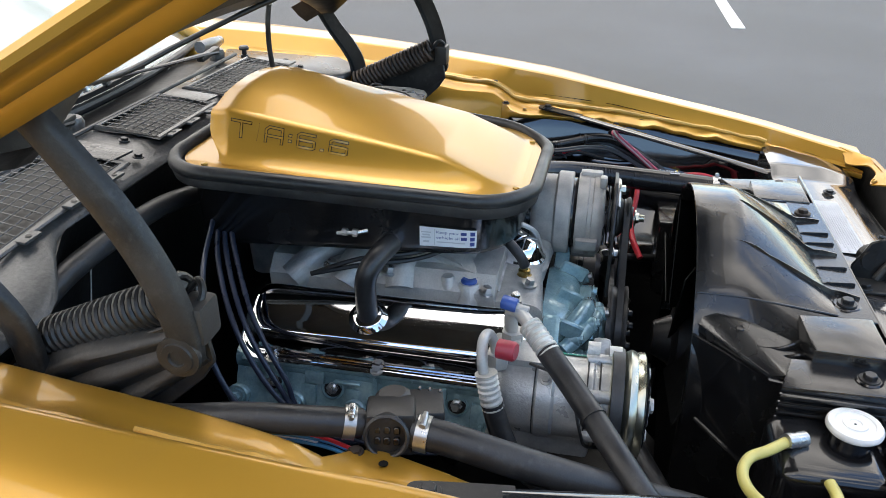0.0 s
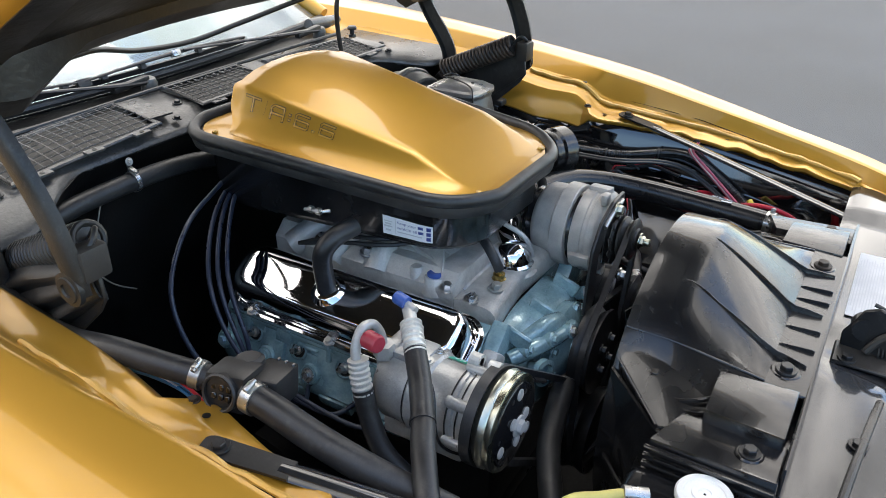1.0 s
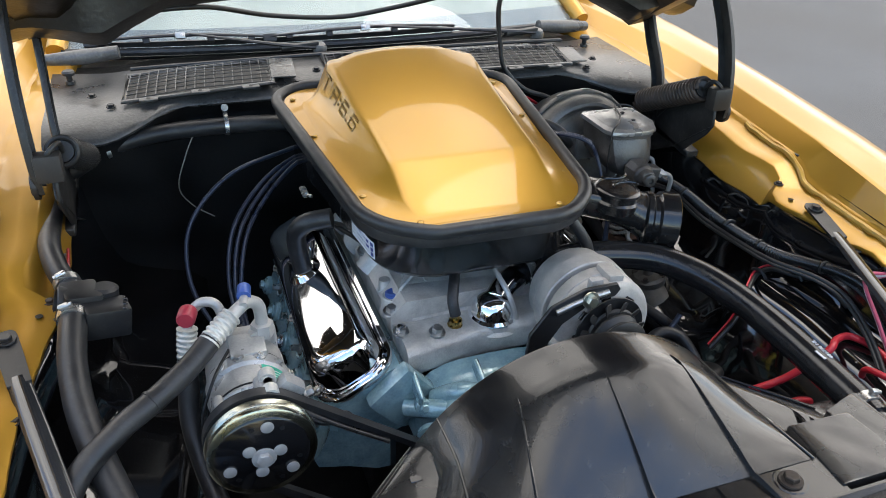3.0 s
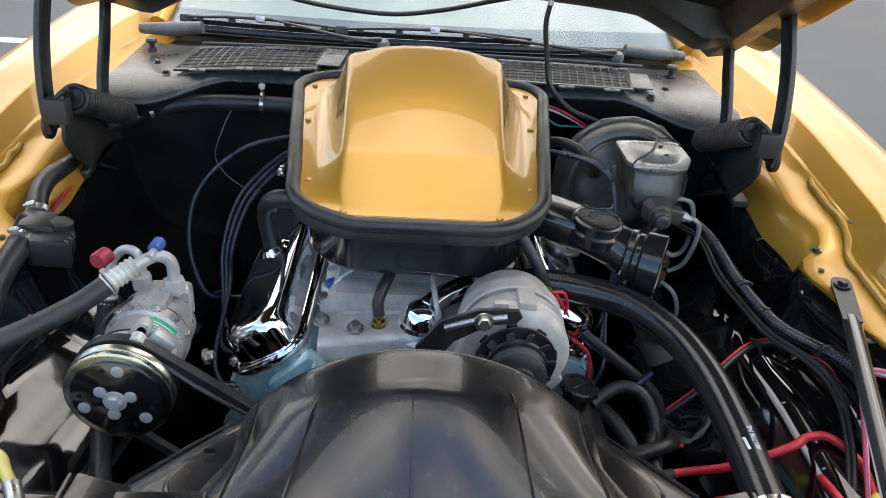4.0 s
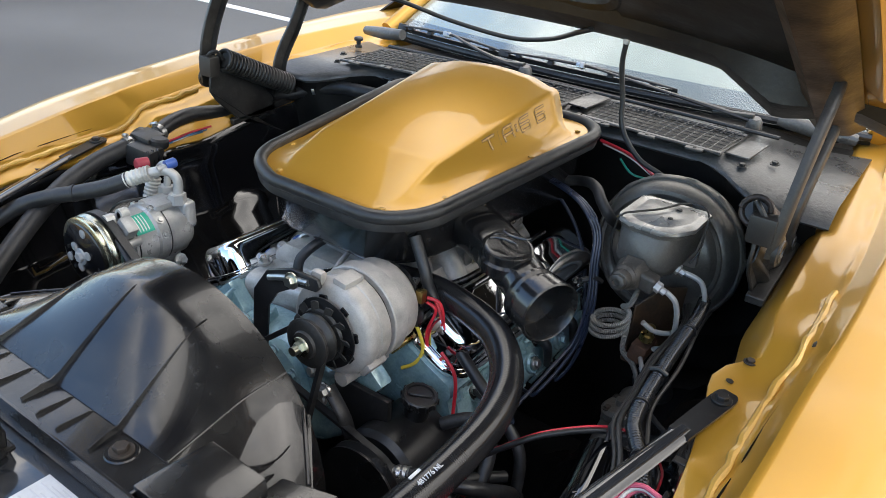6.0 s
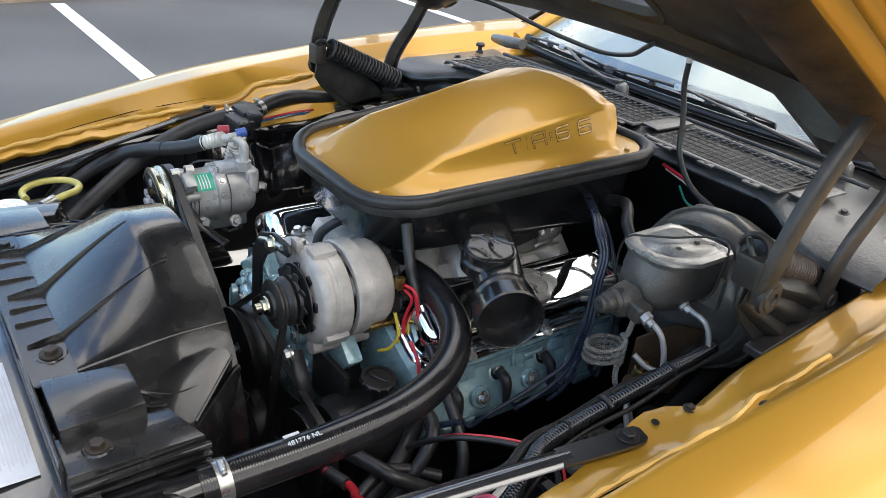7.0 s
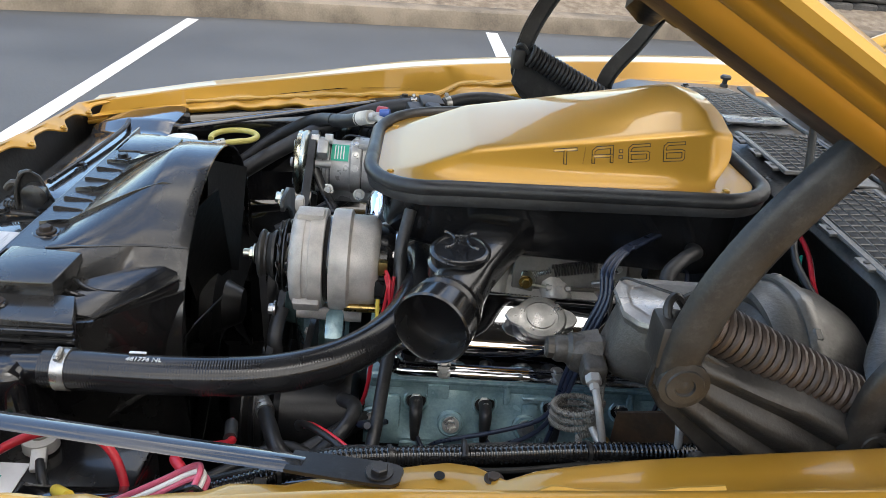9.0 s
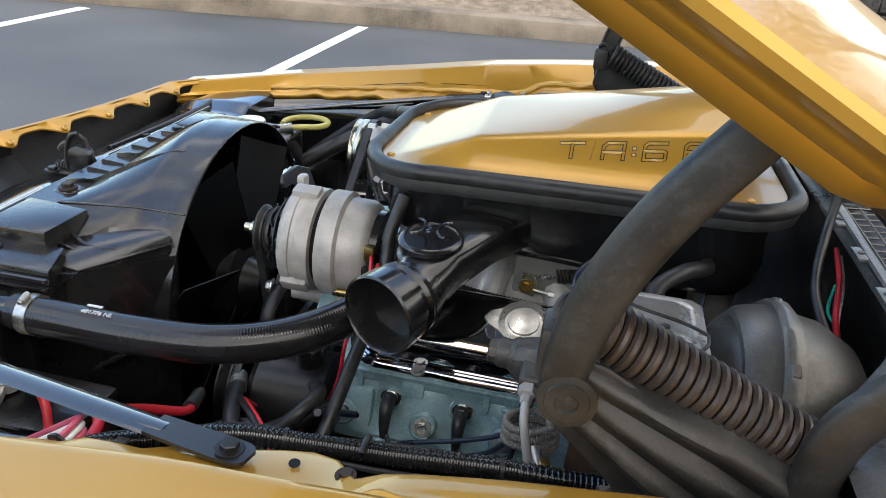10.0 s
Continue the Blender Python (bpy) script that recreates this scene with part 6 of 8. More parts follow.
    part("red_wire", b_tube([(sx, 0.0, sz), (sx + 0.02, 0.006, sz - 0.005), (sx + 0.028, 0.008, sz - 0.035), (sx + 0.018, 0.01, sz - 0.06), (sx + 0.024, 0.012, sz - 0.085), (sx + 0.036, 0.012, sz - 0.13), (sx + 0.040, -0.01, sz - 0.17), (sx + 0.048, -0.03, sz - 0.23)], 0.0027, 8, 8), RED, w)
    part("red_wire", b_tube([(sx, 0.0, sz - 0.008), (sx + 0.015, 0.004, sz - 0.02), (sx + 0.004, 0.000, sz - 0.06), (sx + 0.010, -0.002, sz - 0.10), (sx + 0.030, 0.0, sz - 0.105), (sx + 0.040, 0.006, sz - 0.07), (sx + 0.022, 0.01, sz - 0.03), (sx + 0.005, 0.012, sz - 0.005)], 0.0027, 8, 8), RED, w)
    part("yellow_wire", b_tube([(sx - 0.01, -0.01, sz - 0.05), (sx + 0.005, -0.01, sz - 0.085), (sx + 0.0, -0.02, sz - 0.11), (sx - 0.02, -0.03, sz - 0.125)], 0.003, 8, 8), YELLOW, w)


alternator()


def compressor():
    c = thing("air_conditioning_compressor", (COMP[0], -0.1, 0.69), "silver compressor with zinc clutch pulley and green label", "compressor")
    x, z = COMP
    y0 = -0.172
    part("body", b_lathe([(0.0, 0.0), (0.050, 0.0), (0.056, 0.006), (0.056, 0.018), (0.0535, 0.020), (0.0535, 0.026), (0.056, 0.028), (0.056, 0.032), (0.054, 0.036), (0.054, 0.075), (0.058, 0.079), (0.058, 0.098), (0.0545, 0.102), (0.0545, 0.142), (0.050, 0.148), (0.045, 0.158), (0, 0.158)], (x, y0, z), (0, 1, 0), 48), COMPM, c)
    part("clutch_pulley", b_lathe([(0.030, -0.030), (0.065, -0.030), (0.0685, -0.028), (0.0685, -0.022), (0.0672, -0.019), (0.069, -0.017), (0.070, -0.010), (0.066, -0.004), (0.061, 0.000), (0.061, 0.004), (0.066, 0.010), (0.068, 0.014), (0.054, 0.015), (0.03, 0.012)], (x, y0 - 0.008, z), (0, 1, 0), 64), ZINC, c)
    hub = part("clutch_plate", b_lathe([(0, -0.006), (0.029, -0.006), (0.033, -0.003), (0.056, -0.002), (0.0585, 0.0), (0.0585, 0.004), (0, 0.004)], (x, y0 - 0.039, z), (0, 1, 0), 48), BLACK, c)
    part("hub_nut", b_bolt((x, y0 - 0.045, z), (0, -1, 0), 0.010, 0.008), ALUP, hub)
    for k in range(3):
        a = radians(20 + 120 * k)
        part("rivet", b_lathe([(0.0082, 0), (0.0082, 0.002), (0.006, 0.003), (0, 0.003)], (x + 0.022 * math.cos(a), y0 - 0.045, z + 0.022 * math.sin(a)), (0, -1, 0), 16), ALUP, hub)
        b = radians(80 + 120 * k)
        part("rivet", b_lathe([(0.0082, 0), (0.0082, 0.002), (0.006, 0.003), (0, 0.003)], (x + 0.045 * math.cos(b), y0 - 0.041, z + 0.045 * math.sin(b)), (0, -1, 0), 16), ALUP, hub)
        for d in (-24, 24):
            part("plate_hole", b_lathe([(0.0035, 0), (0.0035, 0.0006), (0, 0.0006)], (x + 0.046 * math.cos(b + radians(d)), y0 - 0.0412, z + 0.046 * math.sin(b + radians(d))), (0, -1, 0), 10), SATIN, hub)
    for k in range(6):
        a = radians(20 + 60 * k)
        part("lug", b_tube([(x + 0.056 * math.cos(a), y0 + 0.004, z + 0.056 * math.sin(a)), (x + 0.056 * math.cos(a), y0 + 0.03, z + 0.056 * math.sin(a)), (x + 0.055 * math.cos(a), y0 + 0.036, z + 0.055 * math.sin(a))], 0.0085, 10, 3), COMPM, c)
        part("through_bolt", b_bolt((x + 0.056 * math.cos(a), y0 + 0.004, z + 0.056 * math.sin(a)), (0, -1, 0), 0.006, 0.008), STEEL, c)
    part("mount", b_box((x + 0.045, y0 + 0.02, z + 0.048), (0.035, 0.024, 0.03), 0.007, 2, (0, 40, 0)), COMPM, c)
    part("mount", b_box((x - 0.01, y0 + 0.09, z - 0.066), (0.03, 0.13, 0.035), 0.007, 2), COMPM, c)
    part("rear_head", b_box((x + 0.012, y0 + 0.152, z + 0.030), (0.075, 0.028, 0.055), 0.010, 3), COMPM, c)
    part("top_pad", b_box((x + 0.005, y0 + 0.115, z + 0.054), (0.05, 0.05, 0.014), 0.005, 2), COMPM, c)
    # green label wrapped on the body, inboard side
    rows = []
    for i in range(9):
        a = radians(29 + 42 * i / 8)
        rows.append([(x + 0.0556 * math.cos(a), yy, z + 0.0556 * math.sin(a)) for yy in (y0 + 0.037, y0 + 0.073)])
    lab = part("label", b_sheet(rows, 0), GREEN, c, "green and white maker's plate")
    for j in range(4):
        rows = []
        for i in range(5):
            a = radians(33 + 34 * i / 4)
            rows.append([(x + 0.0560 * math.cos(a), yy, z + 0.0560 * math.sin(a)) for yy in (y0 + 0.044 + 0.006 * j, y0 + 0.046 + 0.006 * j)])
        part("print_bar", b_sheet(rows, 0), PAPER, lab)
    for dy in (0.0185, 0.034, 0.0775, 0.1005):
        part("joint_line", b_lathe([(0.0548, 0), (0.0566, 0.0002), (0.0566, 0.0018), (0.0548, 0.002)], (x, y0 + dy, z), (0, 1, 0), 48), SATIN, c)
    part("coil_plate", b_lathe([(0.03, 0), (0.060, 0.0), (0.060, 0.004), (0.03, 0.004)], (x, y0 - 0.0005, z), (0, 1, 0), 40), SATIN, c)
    for k in range(5):
        w = radians(15 + 28 * k)
        part("body_screw", b_bolt((x + 0.058 * math.cos(w), y0 + 0.088, z + 0.058 * math.sin(w)), (math.cos(w), 0, math.sin(w)), 0.005, 0.005), STEEL, c)
    for dy, dz in ((0.002, 0.066), (0.03, 0.0695), (0.135, 0.061)):
        part("mount_ear", b_lathe([(0.011, -0.008), (0.011, 0.008), (0.006, 0.008), (0.006, -0.008)], (x + 0.02, y0 + dy, z + dz - 0.006), (0, 1, 0), 18), ALU, c)
    for dy, dz in ((0.035, -0.028), (0.10, -0.035)):
        part("lug_bolt", b_bolt((x + 0.075, y0 + dy, z + dz), (1, 0, 0.3), 0.008, 0.014), STEEL, c)
    part("bracket_arm", b_tube([(x + 0.055, y0 + 0.005, z + 0.012), (x + 0.085, y0 + 0.03, z - 0.03), (x + 0.13, y0 + 0.06, z - 0.055)], 0.011, 10, 6, flat=0.45), SATIN, c)
    part("bracket_arm", b_tube([(x + 0.05, y0 - 0.002, z + 0.035), (x + 0.10, y0 - 0.005, z - 0.005), (x + 0.17, y0 - 0.005, z - 0.055)], 0.009, 10, 6, flat=0.45), SATIN, c)
    part("clutch_wire", b_tube([(x - 0.02, y0 + 0.11, z + 0.058), (x - 0.045, y0 + 0.06, z + 0.052), (x - 0.067, y0 + 0.04, z + 0.0), (x - 0.055, y0 + 0.03, z - 0.035), (x - 0.03, y0 - 0.0, z - 0.055)], 0.0022, 6, 6), WIREBLACK, c)
    # fittings and valve caps
    f = thing("refrigerant_fittings", (x, -0.03, 0.84), "silver hose fittings with red and blue valve caps", "hose fitting")
    part("suction_pipe", b_tube([(-0.338, -0.035, 0.825), (-0.337, -0.030, 0.852), (-0.340, -0.030, 0.874), (-0.354, -0.038, 0.886), (-0.370, -0.052, 0.884), (-0.385, -0.064, 0.878)], 0.0090, 14, 6), ALUP, f)
    part("suction_nut", b_lathe([(0.016, 0), (0.016, 0.020)], (-0.337, -0.033, 0.825), (0, 0, 1), 6), ALUP, f)
    part("suction_crimp", b_tube([(-0.378, -0.058, 0.881), (-0.398, -0.075, 0.872), (-0.412, -0.088, 0.864)], 0.0152, 16, 4, ribs=0.0020, pitch=0.008), ALU, f)
    part("discharge_pipe", b_tube([(-0.388, -0.020, 0.825), (-0.388, -0.015, 0.855), (-0.396, -0.008, 0.873), (-0.415, -0.004, 0.874), (-0.432, -0.006, 0.855), (-0.437, -0.012, 0.83)], 0.0070, 14, 6), ALUP, f)
    part("discharge_nut", b_lathe([(0.015, 0), (0.015, 0.020)], (-0.388, -0.020, 0.822), (0, 0, 1), 6), ALUP, f)
    part("discharge_crimp", b_tube([(-0.436, -0.012, 0.842), (-0.440, -0.018, 0.815), (-0.442, -0.024, 0.793)], 0.0145, 16, 4, ribs=0.0020, pitch=0.008), ALU, f)
    part("valve_stem", b_lathe([(0.006, 0), (0.006, 0.02)], (-0.360, -0.054, 0.891), (0.15, 0.97, 0.15), 12), ALUP, f)
    part("blue_cap", b_lathe([(0.0095, 0), (0.0095, 0.019), (0.008, 0.021), (0, 0.021)], (-0.3575, -0.0385, 0.8955), (0.15, 0.97, 0.15), 18), CAPBLUE, f)
    part("red_cap", b_lathe([(0.0125, 0), (0.0125, 0.020), (0.0105, 0.023), (0, 0.023)], (-0.431, -0.0255, 0.877), (-0.22, -0.96, 0.05), 18), CAPRED, f)


compressor()


def reservoir():
    r = thing("washer_bottle", (-0.40, -0.44, 0.62), "black washer bottle with round white cap", "bottle")
    part("bottle", b_box((-0.408, -0.430, 0.678), (0.12, 0.13, 0.20), 0.022, 3), BLACK, r)
    part("neck", b_lathe([(0.024, 0), (0.024, 0.03)], (-0.387, -0.460, 0.770), (0, 0, 1), 24), BLACK, r)
    part("cap", b_lathe([(0.0315, 0), (0.033, 0.002), (0.033, 0.006), (0.031, 0.009), (0.0235, 0.0095), (0.0225, 0.0082), (0.0150, 0.0082), (0.0142, 0.0100), (0.0075, 0.0104), (0.0065, 0.0088), (0.003, 0.0088), (0, 0.007)], (-0.387, -0.460, 0.792), (0, 0, 1), 48), WHITE, r)
    h = thing("washer_hose", (-0.45, -0.38, 0.76), "pale yellow rubber hose by the washer bottle", "hose")
    part("hose", b_tube([(-0.405, -0.400, 0.782), (-0.420, -0.377, 0.784)] + [(-0.487 + 0.051 * math.cos(radians(q)), -0.371 + 0.051 * math.sin(radians(q)), 0.784 - 0.010 * q / 290) for q in range(20, 291, 30)], 0.0068, 12, 8), YELLOWHOSE, h)
    part("clip", b_tube([(-0.405, -0.402, 0.782), (-0.420, -0.377, 0.786)], 0.0098, 12, 4, smooth=False), STEEL, h)


reservoir()


def battery():
    b = thing("battery", (0.52, -0.37, 0.5), "black car battery with labels and clamped posts", "battery")
    part("case", b_box((0.52, -0.375, 0.585), (0.19, 0.20, 0.17), 0.008, 2), PLASTIC, b)
    part("lid", b_box((0.52, -0.375, 0.676), (0.195, 0.205, 0.016), 0.005, 2), PLASTIC, b)
    part("post", b_lathe([(0.011, 0), (0.010, 0.022), (0, 0.023)], (0.468, -0.400, 0.684), (0, 0, 1), 18), CASTGREY, b)
    part("post_clamp", b_lathe([(0.012, 0), (0.021, 0.001), (0.021, 0.016), (0.012, 0.017)], (0.468, -0.400, 0.686), (0, 0, 1), 20), ALUP, b)
    part("clamp_lug", b_box((0.492, -0.392, 0.692), (0.04, 0.018, 0.012), 0.004, 2, (0, 20, 15)), ALUP, b)
    part("top_label", b_box((0.535, -0.43, 0.6855), (0.075, 0.06, 0.0015), 0.0005, 1), PAPER, b)
    part("label_bar", b_box((0.555, -0.43, 0.687), (0.012, 0.055, 0.001), 0.0003, 1), YELLOW, b)
    part("label_bar", b_box((0.53, -0.435, 0.687), (0.02, 0.025, 0.001), 0.0003, 1), GREEN, b)
    c = thing("battery_cables", (0.5, -0.35, 0.69), "red and black battery cables with yellow end", "cables")
    part("red_cable", b_tube([(0.545, -0.46, 0.680), (0.548, -0.42, 0.735), (0.530, -0.36, 0.762), (0.53, -0.30, 0.752), (0.555, -0.27, 0.715), (0.58, -0.27, 0.66)], 0.0052, 10, 8), RED, c)
    part("black_cable", b_tube([(0.50, -0.388, 0.692), (0.525, -0.375, 0.690), (0.545, -0.36, 0.665), (0.56, -0.35, 0.62)], 0.0055, 10, 6), WIREBLACK, c)
    part("yellow_end", b_tube([(0.565, -0.34, 0.712), (0.585, -0.325, 0.728), (0.60, -0.31, 0.738)], 0.0065, 10, 4), YELLOW, c)
    part("yellow_lead", b_tube([(0.44, -0.425, 0.70), (0.45, -0.415, 0.703), (0.462, -0.405, 0.70)], 0.003, 8, 4), YELLOW, c)


battery()


def support_brace(s):
    """Strap from the wing flange to the radiator support."""
    b = thing("support_brace", (0.66 if s == 1 else -0.62, 0, 0.85), "grey painted steel brace bolted across the engine bay corner", "brace", "pair of braces")
    def P(p):
        return Vector(p) if s == 1 else Vector((0.012 - p[0], p[1], p[2]))
    a, k, e = P((0.672, 0.010, 0.851)), P((0.650, -0.075, 0.842)), P((0.520, -0.520, 0.780))
    d = (k - a).normalized()
    side = d.cross(Vector((0, 0, 1))).normalized()
    ring = []
    for t, w in ((-0.24, 0.008), (-0.21, 0.0115), (-0.16, 0.0140), (-0.08, 0.0150), (0.0, 0.0152), (0.5, 0.0150), (1.0, 0.0140)):
        c = a + (k - a) * t
        ring.append([c + side * w, c + side * w + Vector((0, 0, 0.004)), c - side * w + Vector((0, 0, 0.004)), c - side * w])
    part("end_plate", b_loft(ring), SATIN, b)
    part("bar", b_tube([k - d * 0.015, k, k.lerp(e, 0.1), k.lerp(e, 0.5), e], [0.0130, 0.0140, 0.0140, 0.0135, 0.0135], 8, 2, smooth=False, flat=0.38), SUPPORT, b)
    part("brace_bolt", b_bolt(a + Vector((0, 0, 0.004)), (0, 0, 1), 0.0085, 0.008), SATIN, b)


for s in (1, -1):
    support_brace(s)


def latch():
    l = thing("hood_latch", (0.005, -0.60, 0.79), "dark greasy bonnet latch on the radiator support", "latch")
    part("bracket", b_slab([(-0.032, 0), (0.034, 0), (0.036, 0.026), (0.026, 0.046), (0.016, 0.070), (-0.004, 0.080), (-0.020, 0.074), (-0.026, 0.050), (-0.034, 0.030)], Matrix.Translation((0.020, -0.585, 0.788)) @ pose(0, 0, 0, 90, 0, 84), 0.007, 0.002), SATIN, l)
    part("edge_strip", b_tube([(0.028, -0.612, 0.800), (0.029, -0.608, 0.840), (0.029, -0.596, 0.862), (0.030, -0.580, 0.868)], 0.003, 8, 5), HINGE, l)
    part("drum", b_lathe([(0.018, -0.008), (0.020, 0.0), (0.020, 0.014), (0.012, 0.018), (0, 0.018)], (0.028, -0.578, 0.828), (1, 0.1, 0), 20), SATIN, l)
    part("hook", b_tube([(0.01, -0.585, 0.80), (0.014, -0.60, 0.825), (0.012, -0.62, 0.838), (0.008, -0.635, 0.825)], 0.006, 8, 5), HINGE_DARK, l)
    part("spring", b_spring((0.018, -0.60, 0.80), (0.018, -0.64, 0.80), 0.007, 0.0015, 8, 6, 10), HINGE, l)
    part("base", b_box((0.005, -0.60, 0.791), (0.06, 0.11, 0.006), 0.002, 1), HINGE_DARK, l)
    for dx, dy in ((-0.018, 0.035), (0.03, 0.03), (-0.02, -0.035), (0.03, -0.035)):
        part("latch_bolt", b_bolt((0.005 + dx, -0.60 + dy, 0.794), (0, 0, 1), 0.008, 0.008), SATIN, l)
    # release rod lying on the panel
    single("latch_rod", b_tube([(-0.10, -0.615, 0.797), (-0.25, -0.60, 0.799), (-0.40, -0.59, 0.802), (-0.48, -0.60, 0.80)], 0.005, 8, 5), SATIN, "thin black rod along the radiator support", "rod")
    p = thing("caution_label", (0.228, -0.575, 0.795), "faded white printed paper label on the radiator support", "label")
    part("sheet", b_box((0.228, -0.575, 0.7955), (0.236, 0.056, 0.001), 0.0003, 1), AGEDPAPER, p)
    for k in range(12):
        part("print_bar", b_box((0.221 + 0.004 * (k % 3), -0.598 + 0.0042 * k, 0.7963), (0.21 - 0.02 * (k % 3), 0.0016, 0.0006), 0, 1), GREYINK, p)
    for x in (-0.2, 0.4):
        single("panel_bolt", b_bolt((x, -0.60, 0.794), (0, 0, 1), 0.008, 0.006), SATIN, "small black bolt in the radiator support", "bolt", "support bolts")


latch()

# ---- bulkhead, brakes, hinges, cowl ----
def brakes():
    b = thing("brake_booster", (0.432, 0.46, 0.70), "dusty grey brake servo drum on the bulkhead", "brake servo")
    c = (0.432, 0.430, 0.815)
    ax = (0, -1, 0.10)
    prof = [(0.08, -0.135), (0.115, -0.12), (0.130, -0.085), (0.132, -0.055), (0.139, -0.052), (0.1405, -0.046), (0.1405, -0.038), (0.137, -0.033), (0.133, -0.034), (0.131, -0.026), (0.126, -0.010), (0.119, -0.002),
            (0.112, -0.001), (0.108, -0.006), (0.102, -0.007), (0.096, 0.000), (0.088, 0.006), (0.074, 0.010), (0.066, 0.016), (0.05, 0.017), (0.03, 0.017), (0.002, 0.017)]
    m = Matrix.Translation(c) @ frame_of(ax)
    rows = []
    for r0, h0 in prof:
        row = []
        for k in range(97):
            a = 2 * math.pi * k / 96
            lobe = 0.0016 * max(0.0, math.sin(14 * a)) ** 2 if r0 > 0.1385 else 0.0
            # pressed lobes round the face
            press = 0.0055 * math.sin(3 * a + 0.6) * math.exp(-((r0 - 0.092) / 0.016) ** 2) + 0.002 * math.sin(5 * a) * math.exp(-((r0 - 0.115) / 0.01) ** 2)
            row.append(m @ Vector(((r0 + lobe) * math.cos(a), (r0 + lobe) * math.sin(a), h0 + press)))
        rows.append(row)
    part("drum", b_sheet(rows, 0.001), BOOST, b)
    for k in range(7):
        a = radians(360 * k / 7 + 8)
        p = m @ Vector((0.1400 * math.cos(a), 0.1400 * math.sin(a), -0.042))
        part("crimp", b_box(p, (0.006, 0.010, 0.016), 0.002, 1, (0, -math.degrees(a), 0)), BOOST, b)
    part("valve_grommet", b_lathe([(0.0165, 0), (0.0165, 0.006), (0.0135, 0.008), (0.0125, 0.007), (0.0110, 0.007), (0.0105, 0.0095), (0.007, 0.0100), (0.006, 0.0085), (0, 0.0085)], (0.360, 0.410, 0.862), ax, 24), OLIVE, b, "olive rubber check valve grommet")
    part("vacuum_hose", b_tube([(0.360, 0.398, 0.862), (0.352, 0.372, 0.878), (0.330, 0.37, 0.905), (0.300, 0.40, 0.918), (0.26, 0.43, 0.91), (0.2, 0.44, 0.89)], 0.010, 12, 8), RUBBER, b)
    part("bracket", b_box((0.432, 0.55, 0.80), (0.16, 0.13, 0.15), 0.01, 2), BLACK, b)
    m = thing("master_cylinder", (0.445, 0.32, 0.79), "grey cast iron brake master cylinder with wire bail", "master cylinder")
    x0, x1, y0, y1 = 0.396, 0.508, 0.266, 0.404
    def ring(i, z, lean=0.0):
        f = y0 + i + lean
        return [(x0 + i, f + 0.030, z), (x0 + i + 0.008, f + 0.012, z), (x0 + i + 0.028, f + 0.002, z), (x1 - i - 0.040, f, z), (x1 - i - 0.018, f + 0.012, z), (x1 - i, f + 0.050, z), (x1 - i, y1 - i - 0.01, z), (x1 - i - 0.01, y1 - i, z), (x0 + i + 0.01, y1 - i, z), (x0 + i, y1 - i - 0.01, z)]
    part("reservoir", b_loft([ring(0.024, 0.835, -0.02), ring(0.014, 0.846, -0.018), ring(0.004, 0.864, -0.008), ring(0.0, 0.896, 0.006), ring(0.0, 0.912, 0.012), ring(-0.003, 0.914, 0.012), ring(-0.003, 0.921, 0.012)]), MCM, m)
    part("lid", b_loft([ring(-0.005, 0.921, 0.012), ring(-0.0065, 0.924, 0.012), ring(-0.0055, 0.929, 0.012), ring(0.004, 0.9315, 0.012), ring(0.007, 0.9302, 0.012), ring(0.010, 0.9302, 0.012), ring(0.014, 0.9335, 0.012)]), LIDM, m, "worn bright metal lid")
    part("cylinder", b_lathe([(0.0, 0), (0.010, 0), (0.0145, 0.002), (0.0165, 0.006), (0.0165, 0.016), (0.0205, 0.021), (0.021, 0.19), (0, 0.19)], (0.443, 0.206, 0.856), (0.05, 1, -0.02), 28), MCM, m)
    part("end_plug", b_lathe([(0.0135, -0.004), (0.0135, 0.006), (0.0105, 0.008), (0.006, 0.008), (0.005, 0.005), (0, 0.005)], (0.443, 0.206, 0.856), (-0.05, -1, 0.02), 8), MCM, m)
    part("end_block", b_loft([[(0.446 + a * 0.019 * k, 0.226 + 0.034 * u, 0.853 + b * 0.019 * k) for a, b in ((1, 0.55), (0.55, 1), (-0.55, 1), (-1, 0.55), (-1, -0.55), (-0.55, -1), (0.55, -1), (1, -0.55))] for u, k in ((0, 0.88), (0.12, 1.05), (0.5, 1.2), (1.0, 1.35))]), MCM, m)
    for yy, zz in ((0.325, 0.933), (0.368, 0.934)):
        part("lid_screw", b_lathe([(0.0045, 0), (0.0045, 0.002), (0.002, 0.003), (0, 0.003)], (0.468, yy, zz), (0, 0, 1), 10), HINGE, m)
    part("bail", b_tube([(0.402, 0.292, 0.838), (0.394, 0.284, 0.866), (0.393, 0.282, 0.905), (0.400, 0.288, 0.932), (0.420, 0.304, 0.9385), (0.445, 0.340, 0.9390), (0.462, 0.385, 0.9385), (0.474, 0.408, 0.936)], 0.0018, 8, 6), HINGE, m)
    part("bail", b_tube([(0.474, 0.408, 0.936), (0.498, 0.404, 0.937), (0.512, 0.388, 0.930), (0.515, 0.378, 0.905), (0.513, 0.372, 0.870), (0.505, 0.360, 0.850)], 0.0018, 8, 6), HINGE, m)
    part("port_block", b_box((0.474, 0.250, 0.850), (0.034, 0.028, 0.030), 0.007, 3, (0, 12, 0)), MCM, m)
